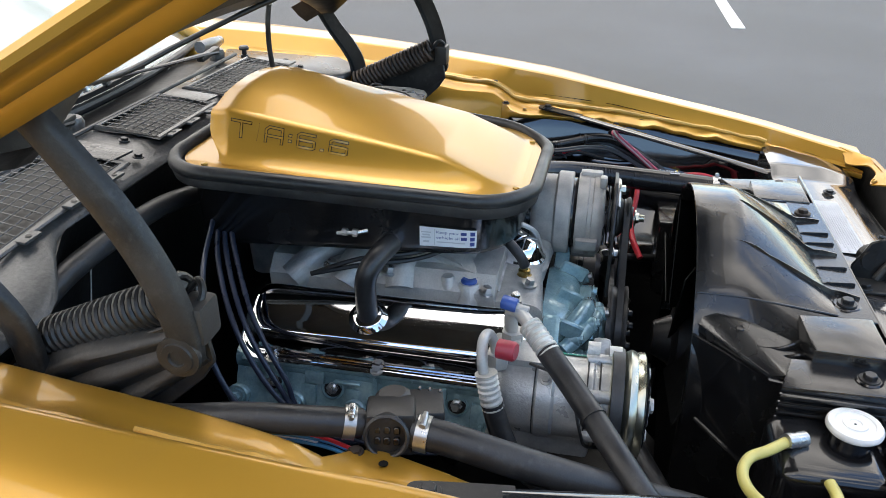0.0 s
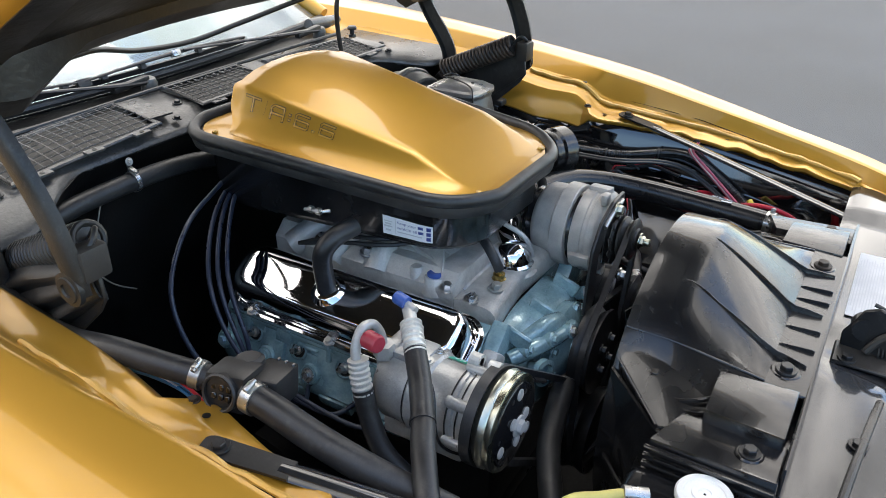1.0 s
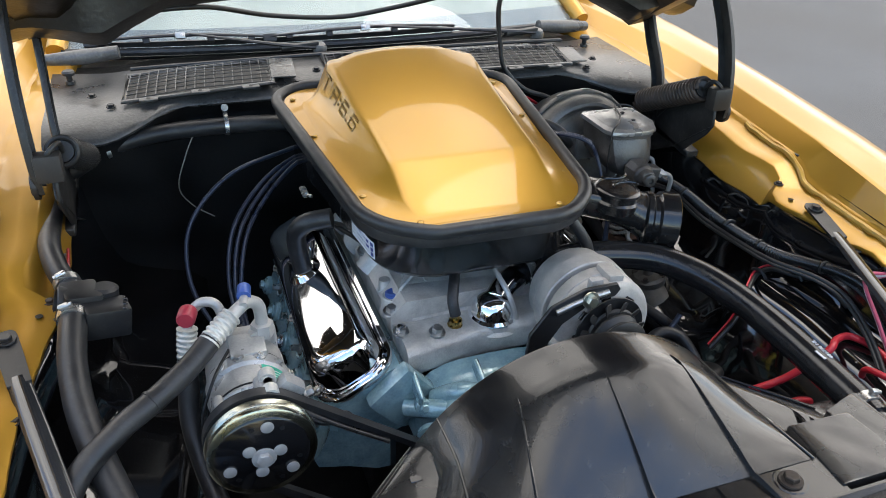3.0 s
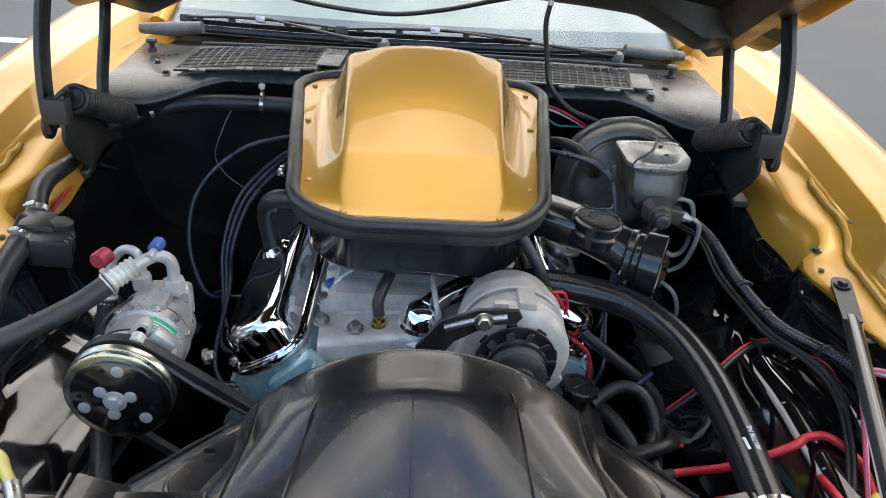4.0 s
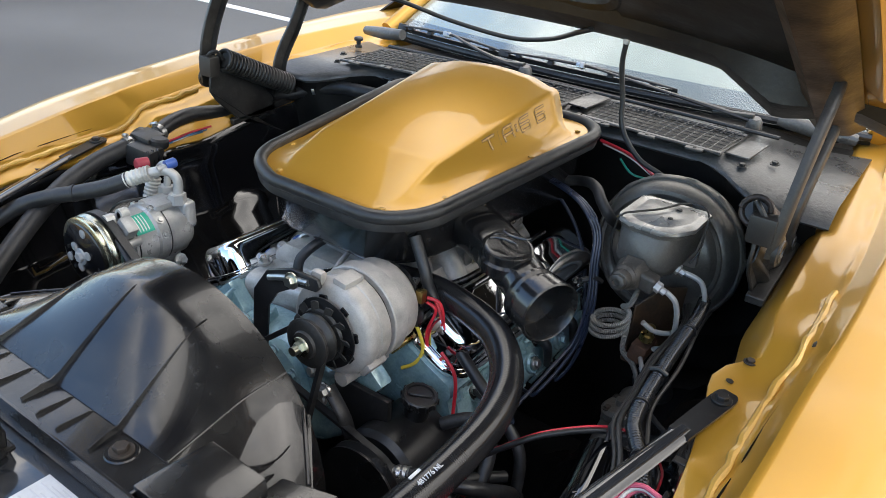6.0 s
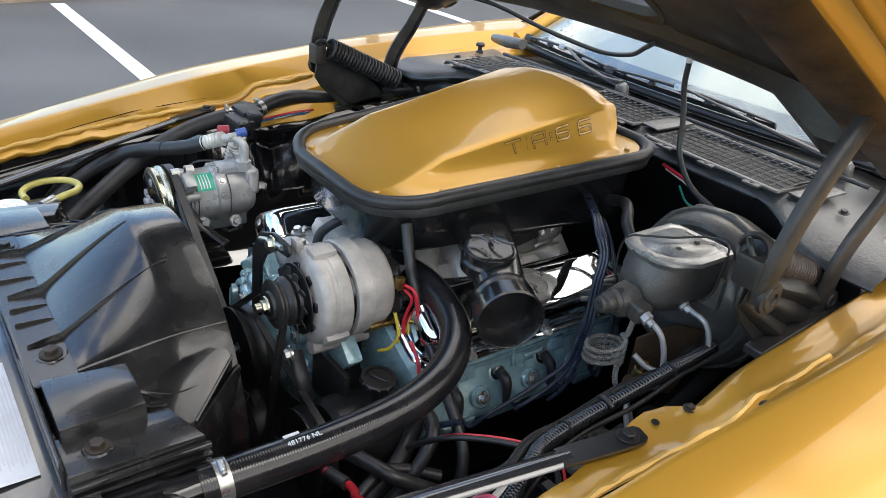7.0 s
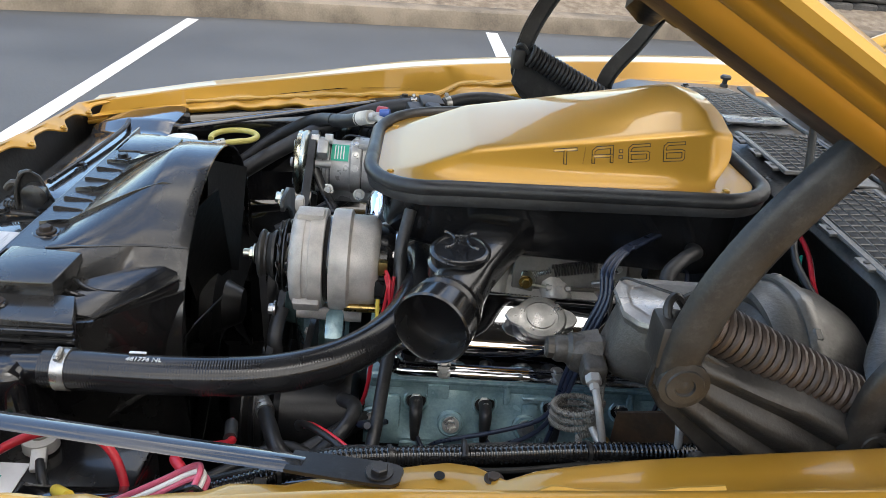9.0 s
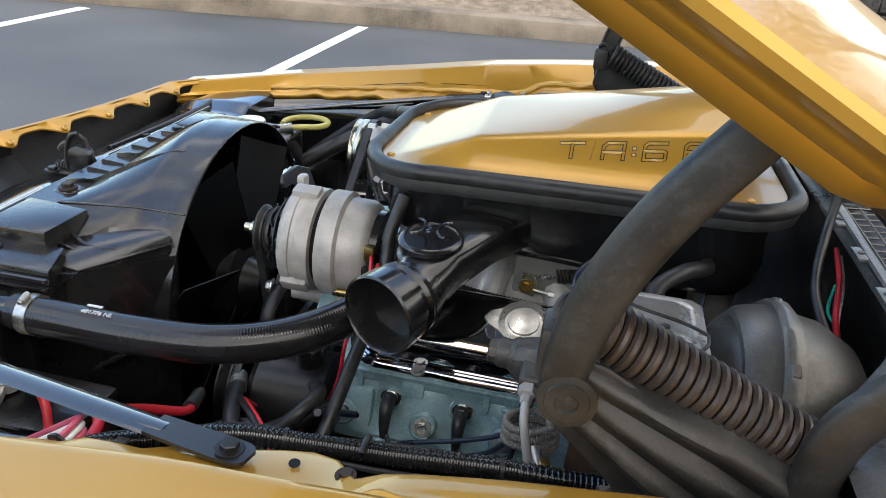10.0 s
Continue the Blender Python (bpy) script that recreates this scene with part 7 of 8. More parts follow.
    for y in (0.247, 0.332):
        part("port", b_lathe([(0.0095, 0), (0.0095, 0.010), (0.006, 0.012), (0.006, 0.020), (0, 0.020)], (0.490, y, 0.850), (1, 0, -0.4), 6), ALUP, m)
    part("flange", b_box((0.450, 0.415, 0.846), (0.11, 0.014, 0.055), 0.006, 2), CASTGREY, m)
    # pipes, coils and the distribution block
    p = thing("brake_pipes", (0.44, 0.27, 0.72), "coiled steel brake pipes and rusty junction block", "brake pipes")
    part("pipe", b_tube([(0.510, 0.247, 0.845), (0.528, 0.250, 0.828), (0.532, 0.262, 0.78), (0.522, 0.272, 0.735), (0.50, 0.280, 0.715)], 0.0045, 10, 8), ALUP, p)
    part("pipe", b_tube([(0.510, 0.332, 0.845), (0.538, 0.336, 0.835), (0.550, 0.338, 0.80), (0.545, 0.325, 0.765), (0.525, 0.295, 0.752), (0.50, 0.275, 0.752), (0.478, 0.262, 0.768)], 0.0045, 10, 8), ALUP, p)
    coil = []
    for k in range(46):
        a = 2 * math.pi * k / 14
        coil.append((0.425 + 0.030 * math.cos(a), 0.256 + 0.030 * math.sin(a), 0.730 + 0.011 * k / 14 + 0.006 * math.sin(a + 0.9)))
    part("coil", b_tube(coil, 0.0044, 8, 2, ribs=0.0013, pitch=0.003), CASTGREY, p)
    part("coil_tail", b_tube([coil[-1], (0.448, 0.275, 0.785), (0.458, 0.270, 0.825)], 0.0048, 8, 6, ribs=0.0012, pitch=0.003), CASTGREY, p)
    part("coil_tail", b_tube([coil[0], (0.455, 0.262, 0.70), (0.475, 0.275, 0.67), (0.485, 0.30, 0.60), (0.49, 0.33, 0.48)], 0.0048, 8, 6, ribs=0.0012, pitch=0.003), CASTGREY, p)
    part("junction_block", b_box((0.478, 0.290, 0.703), (0.030, 0.055, 0.034), 0.006, 2, (0, 10, 0)), RUST, p)
    part("junction_switch", b_lathe([(0.012, 0), (0.012, 0.012), (0.008, 0.014), (0.008, 0.03), (0.004, 0.032), (0, 0.034)], (0.485, 0.275, 0.730), (0.2, 0, 1), 14), BRASS, p)
    part("rusty_bracket", b_box((0.458, 0.305, 0.672), (0.032, 0.045, 0.014), 0.005, 2, (0, 15, 10)), RUST, p)
    # rusty carrier plate below the servo and the dark steering gear under it
    part("carrier_plate", b_slab([(-0.052, -0.060), (0.030, -0.075), (0.060, -0.020), (0.064, 0.050), (0.010, 0.062), (-0.050, 0.036)], Matrix.Translation((0.470, 0.345, 0.735)) @ pose(0, 0, 0, 90, 0, 62), 0.004, 0.001), BROWN, p, "brown surface-rusted carrier plate")
    part("tee_pipe", b_tube([(0.487, 0.262, 0.700), (0.505, 0.235, 0.690), (0.52, 0.240, 0.64), (0.515, 0.28, 0.56), (0.51, 0.31, 0.46)], 0.0042, 10, 6), ALUP, p)


brakes()


def steering_gear():
    g = thing("steering_gear", (0.49, 0.25, 0.40), "dark greasy cast steering gear below the brake servo", "steering gear")
    part("casing", b_lathe([(0.0, -0.075), (0.034, -0.073), (0.044, -0.060), (0.046, 0.0), (0.050, 0.006), (0.050, 0.018), (0.042, 0.024), (0.040, 0.070), (0.026, 0.082), (0, 0.082)], (0.500, 0.225, 0.575), (-0.05, 1, 0.22), 32), MCM, g)
    part("top_cover", b_lathe([(0.036, 0), (0.036, 0.012), (0.030, 0.018), (0.012, 0.020), (0.010, 0.030), (0, 0.030)], (0.492, 0.215, 0.612), (-0.2, 0, 1), 28), MCM, g)
    for k in range(4):
        a = radians(45 + 90 * k)
        part("cover_bolt", b_bolt((0.490 + 0.027 * math.cos(a), 0.215 + 0.027 * math.sin(a), 0.628 + 0.005 * math.cos(a)), (-0.2, 0, 1), 0.0055, 0.006), BROWNBOLT, g)
    part("shaft", b_tube([(0.496, 0.30, 0.592), (0.488, 0.40, 0.622), (0.478, 0.53, 0.665)], 0.014, 14, 4), HINGE_DARK, g)
    part("coupling", b_lathe([(0.014, -0.012), (0.034, -0.010), (0.036, 0.0), (0.034, 0.010), (0.014, 0.012)], (0.493, 0.345, 0.605), (-0.08, 1, 0.3), 28), RUBBER, g)


steering_gear()


def hinge(s):
    """Bonnet hinge: base plate, two arms, coil spring and pivots."""
    name = "dusty brown" if s == 1 else "dark oily"
    h = thing("spring_hinge", (0.63 if s == 1 else -0.61, 0.35, 0.87), name + " steel bonnet hinge with a heavy coil spring", "bonnet hinge", "pair of bonnet hinges")
    mt = HINGE
    def P(p):
        return Vector(p) if s == 1 else Vector((0.02 - p[0], p[1], p[2]))
    def plate(nm, poly, x, thick, bevel=0.002, m=mt):
        m4 = Matrix(((0, 0, s, P((x, 0, 0)).x), (1, 0, 0, 0), (0, 1, 0, 0), (0, 0, 0, 1)))
        return part(nm, b_slab(poly, m4, thick, bevel), m, h)
    plate("base_plate", [(0.258, 0.930), (0.262, 0.962), (0.282, 0.975), (0.309, 0.969), (0.36, 0.943), (0.415, 0.917), (0.445, 0.885), (0.455, 0.850), (0.340, 0.845), (0.275, 0.905)], 0.612, 0.006)
    # pressed plate with two broad ridges, running from the pivot down to the wing
    rows = []
    for i in range(19):
        u = i / 18
        cy, cz, hw = 0.272 + 0.250 * u, 0.950 - 0.128 * u, 0.026 + 0.026 * min(1.0, u * 2.0)
        row = []
        for k in range(25):
            v = -1 + k / 12
            ridge = 0.011 * min(1.0, u * 3) * (0.5 + 0.5 * math.cos(2 * math.pi * 1.5 * v)) ** 0.8 - 0.010 * abs(v) ** 6
            row.append(P((0.622 + ridge, cy + 0.43 * hw * v, cz + 0.90 * hw * v)))
        rows.append(row)
    part("pressed_plate", b_sheet(rows, 0.0025), mt, h)
    plate("foot_flange", [(0.32, 0.850), (0.56, 0.882), (0.57, 0.864), (0.32, 0.836)], 0.612, 0.03)
    # front arm, a curved channel
    def arm(nm, pts, w, depth):
        line = spline([P(p) for p in pts], 6)
        rings = []
        for i, q in enumerate(line):
            t = (line[min(i + 1, len(line) - 1)] - line[max(i - 1, 0)]).normalized()
            across = Vector((1, 0, 0)).cross(t).normalized()
            ww = w * (1.0 + 0.15 * math.sin(math.pi * i / len(line)))
            out = Vector((s, 0, 0))
            outer = []
            for k in range(9):
                a = math.pi * k / 8
                ca, sa = math.cos(a), math.sin(a)
                outer.append(q + across * (ww * 0.5 * math.copysign(abs(ca) ** 0.6, ca)) + out * (depth * (sa ** 0.6 - 0.5)))
            rings.append(outer + [q - across * ww * 0.40 - out * depth * 0.5, q - across * ww * 0.34 + out * depth * 0.25, q + across * ww * 0.34 + out * depth * 0.25, q + across * ww * 0.40 - out * depth * 0.5])
        return part(nm, b_loft(rings), mt, h)
    arm("front_arm", [(0.640, 0.276, 0.945), (0.643, 0.277, 0.985), (0.646, 0.292, 1.045), (0.649, 0.322, 1.110), (0.651, 0.362, 1.170), (0.652, 0.405, 1.225)], 0.036, 0.014)
    arm("rear_arm", [(0.628, 0.482, 0.868), (0.629, 0.481, 0.915), (0.631, 0.487, 0.955), (0.633, 0.508, 0.992), (0.636, 0.545, 1.040), (0.640, 0.590, 1.110)], 0.036, 0.012)
    for at, r in (((0.648, 0.281, 0.953), 0.019), ((0.633, 0.492, 0.885), 0.014)):
        part("pivot", b_lathe([(r * 1.25, -0.006), (r * 1.25, 0.001), (r * 0.95, 0.002), (r * 0.9, 0.004), (r * 0.5, 0.0045), (r * 0.45, 0.002), (0.004, 0.002), (0, 0.004)], P(at), (s, 0, 0), 28), mt, h)
    a, b = P((0.600, 0.290, 1.000)), P((0.590, 0.480, 0.912))
    part("spring", b_spring(a, b, 0.0215, 0.0046, 21, 8, 16), SPRING if s == 1 else HINGE, h)
    d = (b - a).normalized()
    part("spring_core", b_tube([a + d * 0.004, a.lerp(b, 0.5), b - d * 0.004], 0.0165, 12, 3), HINGE_DARK, h)
    part("spring_hook", b_tube([a, a - d * 0.018 + Vector((0, 0, 0.012)), a - d * 0.03 + Vector((s * 0.012, 0, 0.0)), P((0.628, 0.268, 0.992))], 0.0042, 8, 5), mt, h)
    part("spring_hook", b_tube([b, b + d * 0.02 + Vector((0, 0, -0.01)), P((0.615, 0.500, 0.900))], 0.0042, 8, 5), mt, h)
    part("anchor", b_box(P((0.620, 0.268, 0.985)), (0.04, 0.03, 0.045), 0.006, 2), HINGE_DARK, h)


for s in (1, -1):
    hinge(s)


def cowl_items():
    # three plenum grilles
    for name, x0, x1, y0, y1 in (("r", -0.492, -0.215, 0.600, 0.730), ("c", -0.088, 0.105, 0.612, 0.726), ("l", 0.178, 0.452, 0.588, 0.700)):
        cxm = (x0 + x1) / 2
        g = thing("cowl_grille", (cxm, 0.66, 0.985), "black mesh air intake grille set in the cowl", "grille", "cowl grilles")
        def z(x, y):
            u = abs(x - XC)
            return 0.992 - 0.010 * (u / 0.6) ** 2 - 0.018 * max(0, min(1, (u - 0.42) / 0.17)) - 0.12 * max(0, 0.66 - y) + 0.002
        bars = []
        n = int((x1 - x0) / 0.0175)
        for k in range(n + 1):
            x = x0 + (x1 - x0) * k / n
            xb = x + 0.012
            bars.append(b_tube([(x, y0, z(x, y0)), ((x + xb) / 2, (y0 + y1) / 2, z(x, (y0 + y1) / 2)), (xb, y1, z(xb, y1))], 0.0011, 5, 1, smooth=False))
        for k in range(8):
            y = y0 + (y1 - y0) * k / 7
            bars.append(b_tube([(x0 + 0.012 * k / 7, y, z(x0, y) + 0.001), (cxm, y, z(cxm, y) + 0.001), (x1 + 0.012 * k / 7, y, z(x1, y) + 0.001)], 0.0011, 5, 1, smooth=False))
        part("mesh", join(*bars), COWLM, g)
        part("frame", b_tube([(x0 - 0.006, y0 - 0.006, z(x0, y0) - 0.001), (x1 + 0.004, y0 - 0.006, z(x1, y0) - 0.001), (x1 + 0.02, y1 + 0.005, z(x1, y1) - 0.001), (x0 + 0.004, y1 + 0.005, z(x0, y1) - 0.001)], 0.0075, 8, 1, closed=True, smooth=False, flat=0.5), COWLM, g)
        # dark sheet under the mesh paints the shade of the plenum
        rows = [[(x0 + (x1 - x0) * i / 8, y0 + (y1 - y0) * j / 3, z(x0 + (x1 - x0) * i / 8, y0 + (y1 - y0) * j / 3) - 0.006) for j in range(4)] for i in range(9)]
        part("plenum_shade", b_sheet(rows, 0), DARK, g)
        part("end_plate", b_box((x1 + 0.034, (y0 + y1) / 2 + 0.004, z(x1 + 0.034, (y0 + y1) / 2) - 0.003), (0.050, (y1 - y0) * 0.86, 0.004), 0.0015, 2, (3, 0, -6)), COWLM, g)
        for k in range(3):
            x = x0 + (x1 - x0) * (0.15 + 0.35 * k)
            part("tab", b_box((x, y0 - 0.014, z(x, y0) - 0.003), (0.034, 0.016, 0.005), 0.002, 2, (4, 0, 0)), COWLM, g)
            part("tab_hole", b_lathe([(0.004, 0), (0.004, 0.0006), (0, 0.0006)], (x, y0 - 0.015, z(x, y0)), (0, -0.1, 1), 10), DARK, g)
    # rubber posts and bumpers on the cowl's ends
    for x in (-0.600, 0.594):
        p = thing("cowl_stop", (x, 0.77, 0.955), "black rubber bonnet stop on the cowl end", "rubber stop", "cowl stops")
        part("stem", b_lathe([(0.010, 0), (0.009, 0.006), (0.006, 0.008), (0.006, 0.022)], (x, 0.77, 0.958), (0, 0, 1), 16), SATIN, p)
        part("head", b_lathe([(0.006, 0), (0.012, 0.001), (0.013, 0.006), (0.010, 0.010), (0, 0.011)], (x, 0.77, 0.976), (0, 0, 1), 16), RUBBER, p)
        s = 1 if x > 0 else -1
        w = thing("cowl_end_seal", (x, 0.84, 0.97), "grey rubber seal rolled at the cowl's end", "seal", "cowl end seals")
        part("roll", b_tube([(x - s * 0.10, 0.835, 1.000), (x - s * 0.03, 0.842, 0.992), (x + s * 0.05, 0.860, 0.985)], [0.014, 0.017, 0.012], 12, 6), COWLM, w)
    for x, y in ((-0.52, 0.60), (-0.16, 0.605), (-0.11, 0.66), (0.155, 0.60), (0.50, 0.585), (0.545, 0.64), (-0.555, 0.66)):
        u = abs(x - XC)
        z = 0.987 - 0.020 * max(0, min(1, (u - 0.40) / 0.17)) - 0.12 * max(0, 0.66 - y)
        single("cowl_bolt", b_bolt((x, y, z - 0.004), (0, -0.15, 1), 0.006, 0.006), SATIN, "small dark bolt in the cowl panel", "bolt", "cowl bolts")
    for x in (-0.186, -0.166, 0.490):
        single("cowl_hole_plug", b_lathe([(0.008, 0), (0.007, 0.0012), (0.003, 0.0016), (0, 0.0014)], (x, 0.675, 0.9915 if x < 0 else 0.979), (0, -0.1, 1), 16), BLACK, "black plug in a cowl hole", "plug", "cowl plugs")
    single("washer_pipe", b_tube([(-0.48, 0.755, 0.984), (-0.30, 0.742, 0.990), (-0.08, 0.735, 0.994), (0.12, 0.735, 0.994), (0.34, 0.742, 0.990), (0.52, 0.758, 0.982)], 0.0045, 8, 6), RUBBER, "thin black washer pipe along the cowl", "pipe")
    # wipers
    for pivot, tip, heel in ((0.462, -0.19, 0.27), (-0.078, -0.57, -0.17)):
        wv = thing("wiper", (pivot, 0.775, 0.985), "black windscreen wiper arm and blade at rest", "wiper", "pair of wipers")
        def on_glass(x, up):
            u = (x - XC) / 0.64
            return Vector((x, 0.838 + 0.10 * u * u - up * 0.45, 0.994 - 0.010 * u * u + up))
        xs = [tip + (heel - tip) * k / 8 for k in range(9)]
        part("blade", b_loft([[on_glass(x, 0.004) + Vector((0, -w, 0)), on_glass(x, 0.004) + Vector((0, w, 0.001)), on_glass(x, 0.017) + Vector((0, w * 1.6, 0)), on_glass(x, 0.017) + Vector((0, -w * 1.6, 0))] for x in xs for w in (0.0022,)]), RUBBER, wv)
        part("bridge", b_tube([on_glass(tip + (heel - tip) * q, 0.019 + 0.012 * math.sin(math.pi * q)) for q in (0.0, 0.15, 0.3, 0.5, 0.7, 0.85, 1.0)], [0.0035, 0.0042, 0.005, 0.006, 0.005, 0.0042, 0.0035], 8, 5, flat=0.7), SATIN, wv)
        for q in (0.12, 0.32, 0.66, 0.88):
            c = on_glass(tip + (heel - tip) * q, 0.018)
            part("claw", b_box(c, (0.016, 0.012, 0.014), 0.002, 1, (-25, 0, 0)), SATIN, wv)
        part("tip_block", b_box(on_glass(tip + 0.012, 0.016), (0.030, 0.013, 0.018), 0.003, 2, (-25, 0, 0)), RUBBER, wv)
        mid = on_glass(tip + (heel - tip) * 0.5, 0.034)
        part("arm", b_tube([(pivot, 0.772, 1.000), (pivot - 0.07, 0.772, 1.008), ((pivot + mid.x) / 2, 0.785, 1.018), (mid.x + 0.02, mid.y - 0.004, mid.z)], [0.011, 0.009, 0.006, 0.004], 8, 6, flat=0.6), SATIN, wv)
        part("arm_spring_cover", b_box((pivot - 0.045, 0.772, 1.005), (0.085, 0.017, 0.012), 0.004, 2, (0, -5, 0)), SATIN, wv)
        part("pivot_cap", b_lathe([(0.016, -0.016), (0.016, 0.006), (0.011, 0.014), (0, 0.015)], (pivot, 0.773, 0.994), (0, -0.2, 1), 18), COWLM, wv)
        part("blade_joint", b_box(mid - Vector((0, 0, 0.004)), (0.022, 0.014, 0.014), 0.003, 2, (-25, 0, 0)), STEEL, wv)
    # hanging lead from the bonnet to the bulkhead, and loose cable under the bonnet
    single("hood_lamp_lead", b_tube([(0.255, 0.540, 1.150), (0.252, 0.545, 1.11), (0.262, 0.55, 1.05), (0.275, 0.545, 0.99), (0.32, 0.535, 0.945), (0.37, 0.535, 0.925), (0.42, 0.55, 0.90)], 0.0052, 10, 8), RUBBER, "black rubber lead hanging from the bonnet", "cable")
    single("lead_connector", b_lathe([(0.004, 0), (0.0065, 0.002), (0.0065, 0.014), (0.004, 0.017), (0, 0.017)], (0.2553, 0.539, 1.150), (0.05, -0.1, 1), 14), WHITE, "small white plug holding the lead to the bonnet", "connector")
    single("hood_cable", b_tube([(0.20, 0.50, 1.172), (0.15, 0.545, 1.152), (0.05, 0.625, 1.112), (-0.06, 0.655, 1.092), (-0.20, 0.63, 1.108), (-0.32, 0.575, 1.142), (-0.42, 0.535, 1.150)], 0.005, 10, 8), WIREBLACK, "thin black cable sagging under the bonnet edge", "cable")
    # bulkhead loom by the servo
    l = thing("bulkhead_loom", (0.40, 0.57, 0.85), "wiring loom with red and white wires at the bulkhead", "wiring loom")
    part("red_wire", b_tube([(0.22, 0.58, 0.945), (0.29, 0.57, 0.935), (0.34, 0.56, 0.915), (0.38, 0.56, 0.89)], 0.0035, 8, 6), RED, l)
    part("white_wire", b_tube([(0.225, 0.585, 0.938), (0.29, 0.575, 0.928), (0.345, 0.562, 0.908), (0.385, 0.56, 0.885)], 0.003, 8, 6), WHITE, l)
    part("green_wire", b_tube([(0.27, 0.575, 0.92), (0.30, 0.565, 0.90), (0.33, 0.57, 0.895), (0.37, 0.56, 0.90)], 0.0022, 6, 6), GREEN, l)
    part("sleeve", b_tube([(0.38, 0.56, 0.89), (0.42, 0.565, 0.86), (0.45, 0.57, 0.80), (0.50, 0.56, 0.74), (0.53, 0.5, 0.70)], 0.012, 12, 8, ribs=0.0015, pitch=0.006), PLASTIC, l)


cowl_items()


# ---- hoses and wiring ----
def upper_hose():
    h = thing("radiator_hose", (0.40, -0.2, 0.75), "thick glossy black rubber radiator top hose", "hose")
    pts = [(0.424, -0.402, 0.771), (0.428, -0.36, 0.773), (0.434, -0.24, 0.777), (0.428, -0.13, 0.783), (0.398, -0.045, 0.794), (0.338, 0.015, 0.806), (0.25, 0.045, 0.811), (0.17, 0.052, 0.810), (0.085, 0.040, 0.803)]
    part("hose", b_tube(pts, 0.0245, 24, 8, ribs=0.00014, pitch=0.0034), HOSE, h)
    part("clamp", b_clamp((0.426, -0.378, 0.7722), (0.05, 1, 0.04), 0.0248, 0.016, (0.3, 0, 1)), STEEL, h)
    part("clamp", b_clamp((0.108, 0.0445, 0.8055), (1, 0.2, 0.08), 0.0248, 0.014, (0, -0.5, 1)), STEEL, h)
    # printed code along the hose
    p, q = Vector((0.431, -0.300, 0.7752)), Vector((0.434, -0.22, 0.7782))
    ex = (q - p).normalized()
    up = Vector((0.10, 0, 1)).normalized()
    ez = (up - ex * up.dot(ex)).normalized()
    m = Matrix(((*ex, 0), (*ez.cross(ex), 0), (*ez, 0), (0, 0, 0, 1))).transposed()
    for line, off in (("481776 NL", -0.006),):
        words(line, 0.0095, Matrix.Translation(p + ez * 0.0246 + ez.cross(ex) * off) @ m, AGEDPAPER, "words", h, 0.0006)
    part("print_bar", b_box(tuple(p + ez * 0.0240 + ez.cross(ex) * 0.010 + ex * 0.01), (0.004, 0.020, 0.0012), 0, 1), AGEDPAPER, h)
    # ribbed vacuum hose down past the alternator
    single("vacuum_hose", b_tube([(0.17, 0.03, 0.905), (0.200, 0.02, 0.86), (0.214, 0.02, 0.825), (0.250, 0.02, 0.772), (0.309, 0.01, 0.726), (0.385, 0.0, 0.668), (0.42, -0.01, 0.63), (0.43, -0.03, 0.57)], 0.0095, 12, 8), RUBBER, "black rubber hose running down beside the alternator", "hose")


upper_hose()


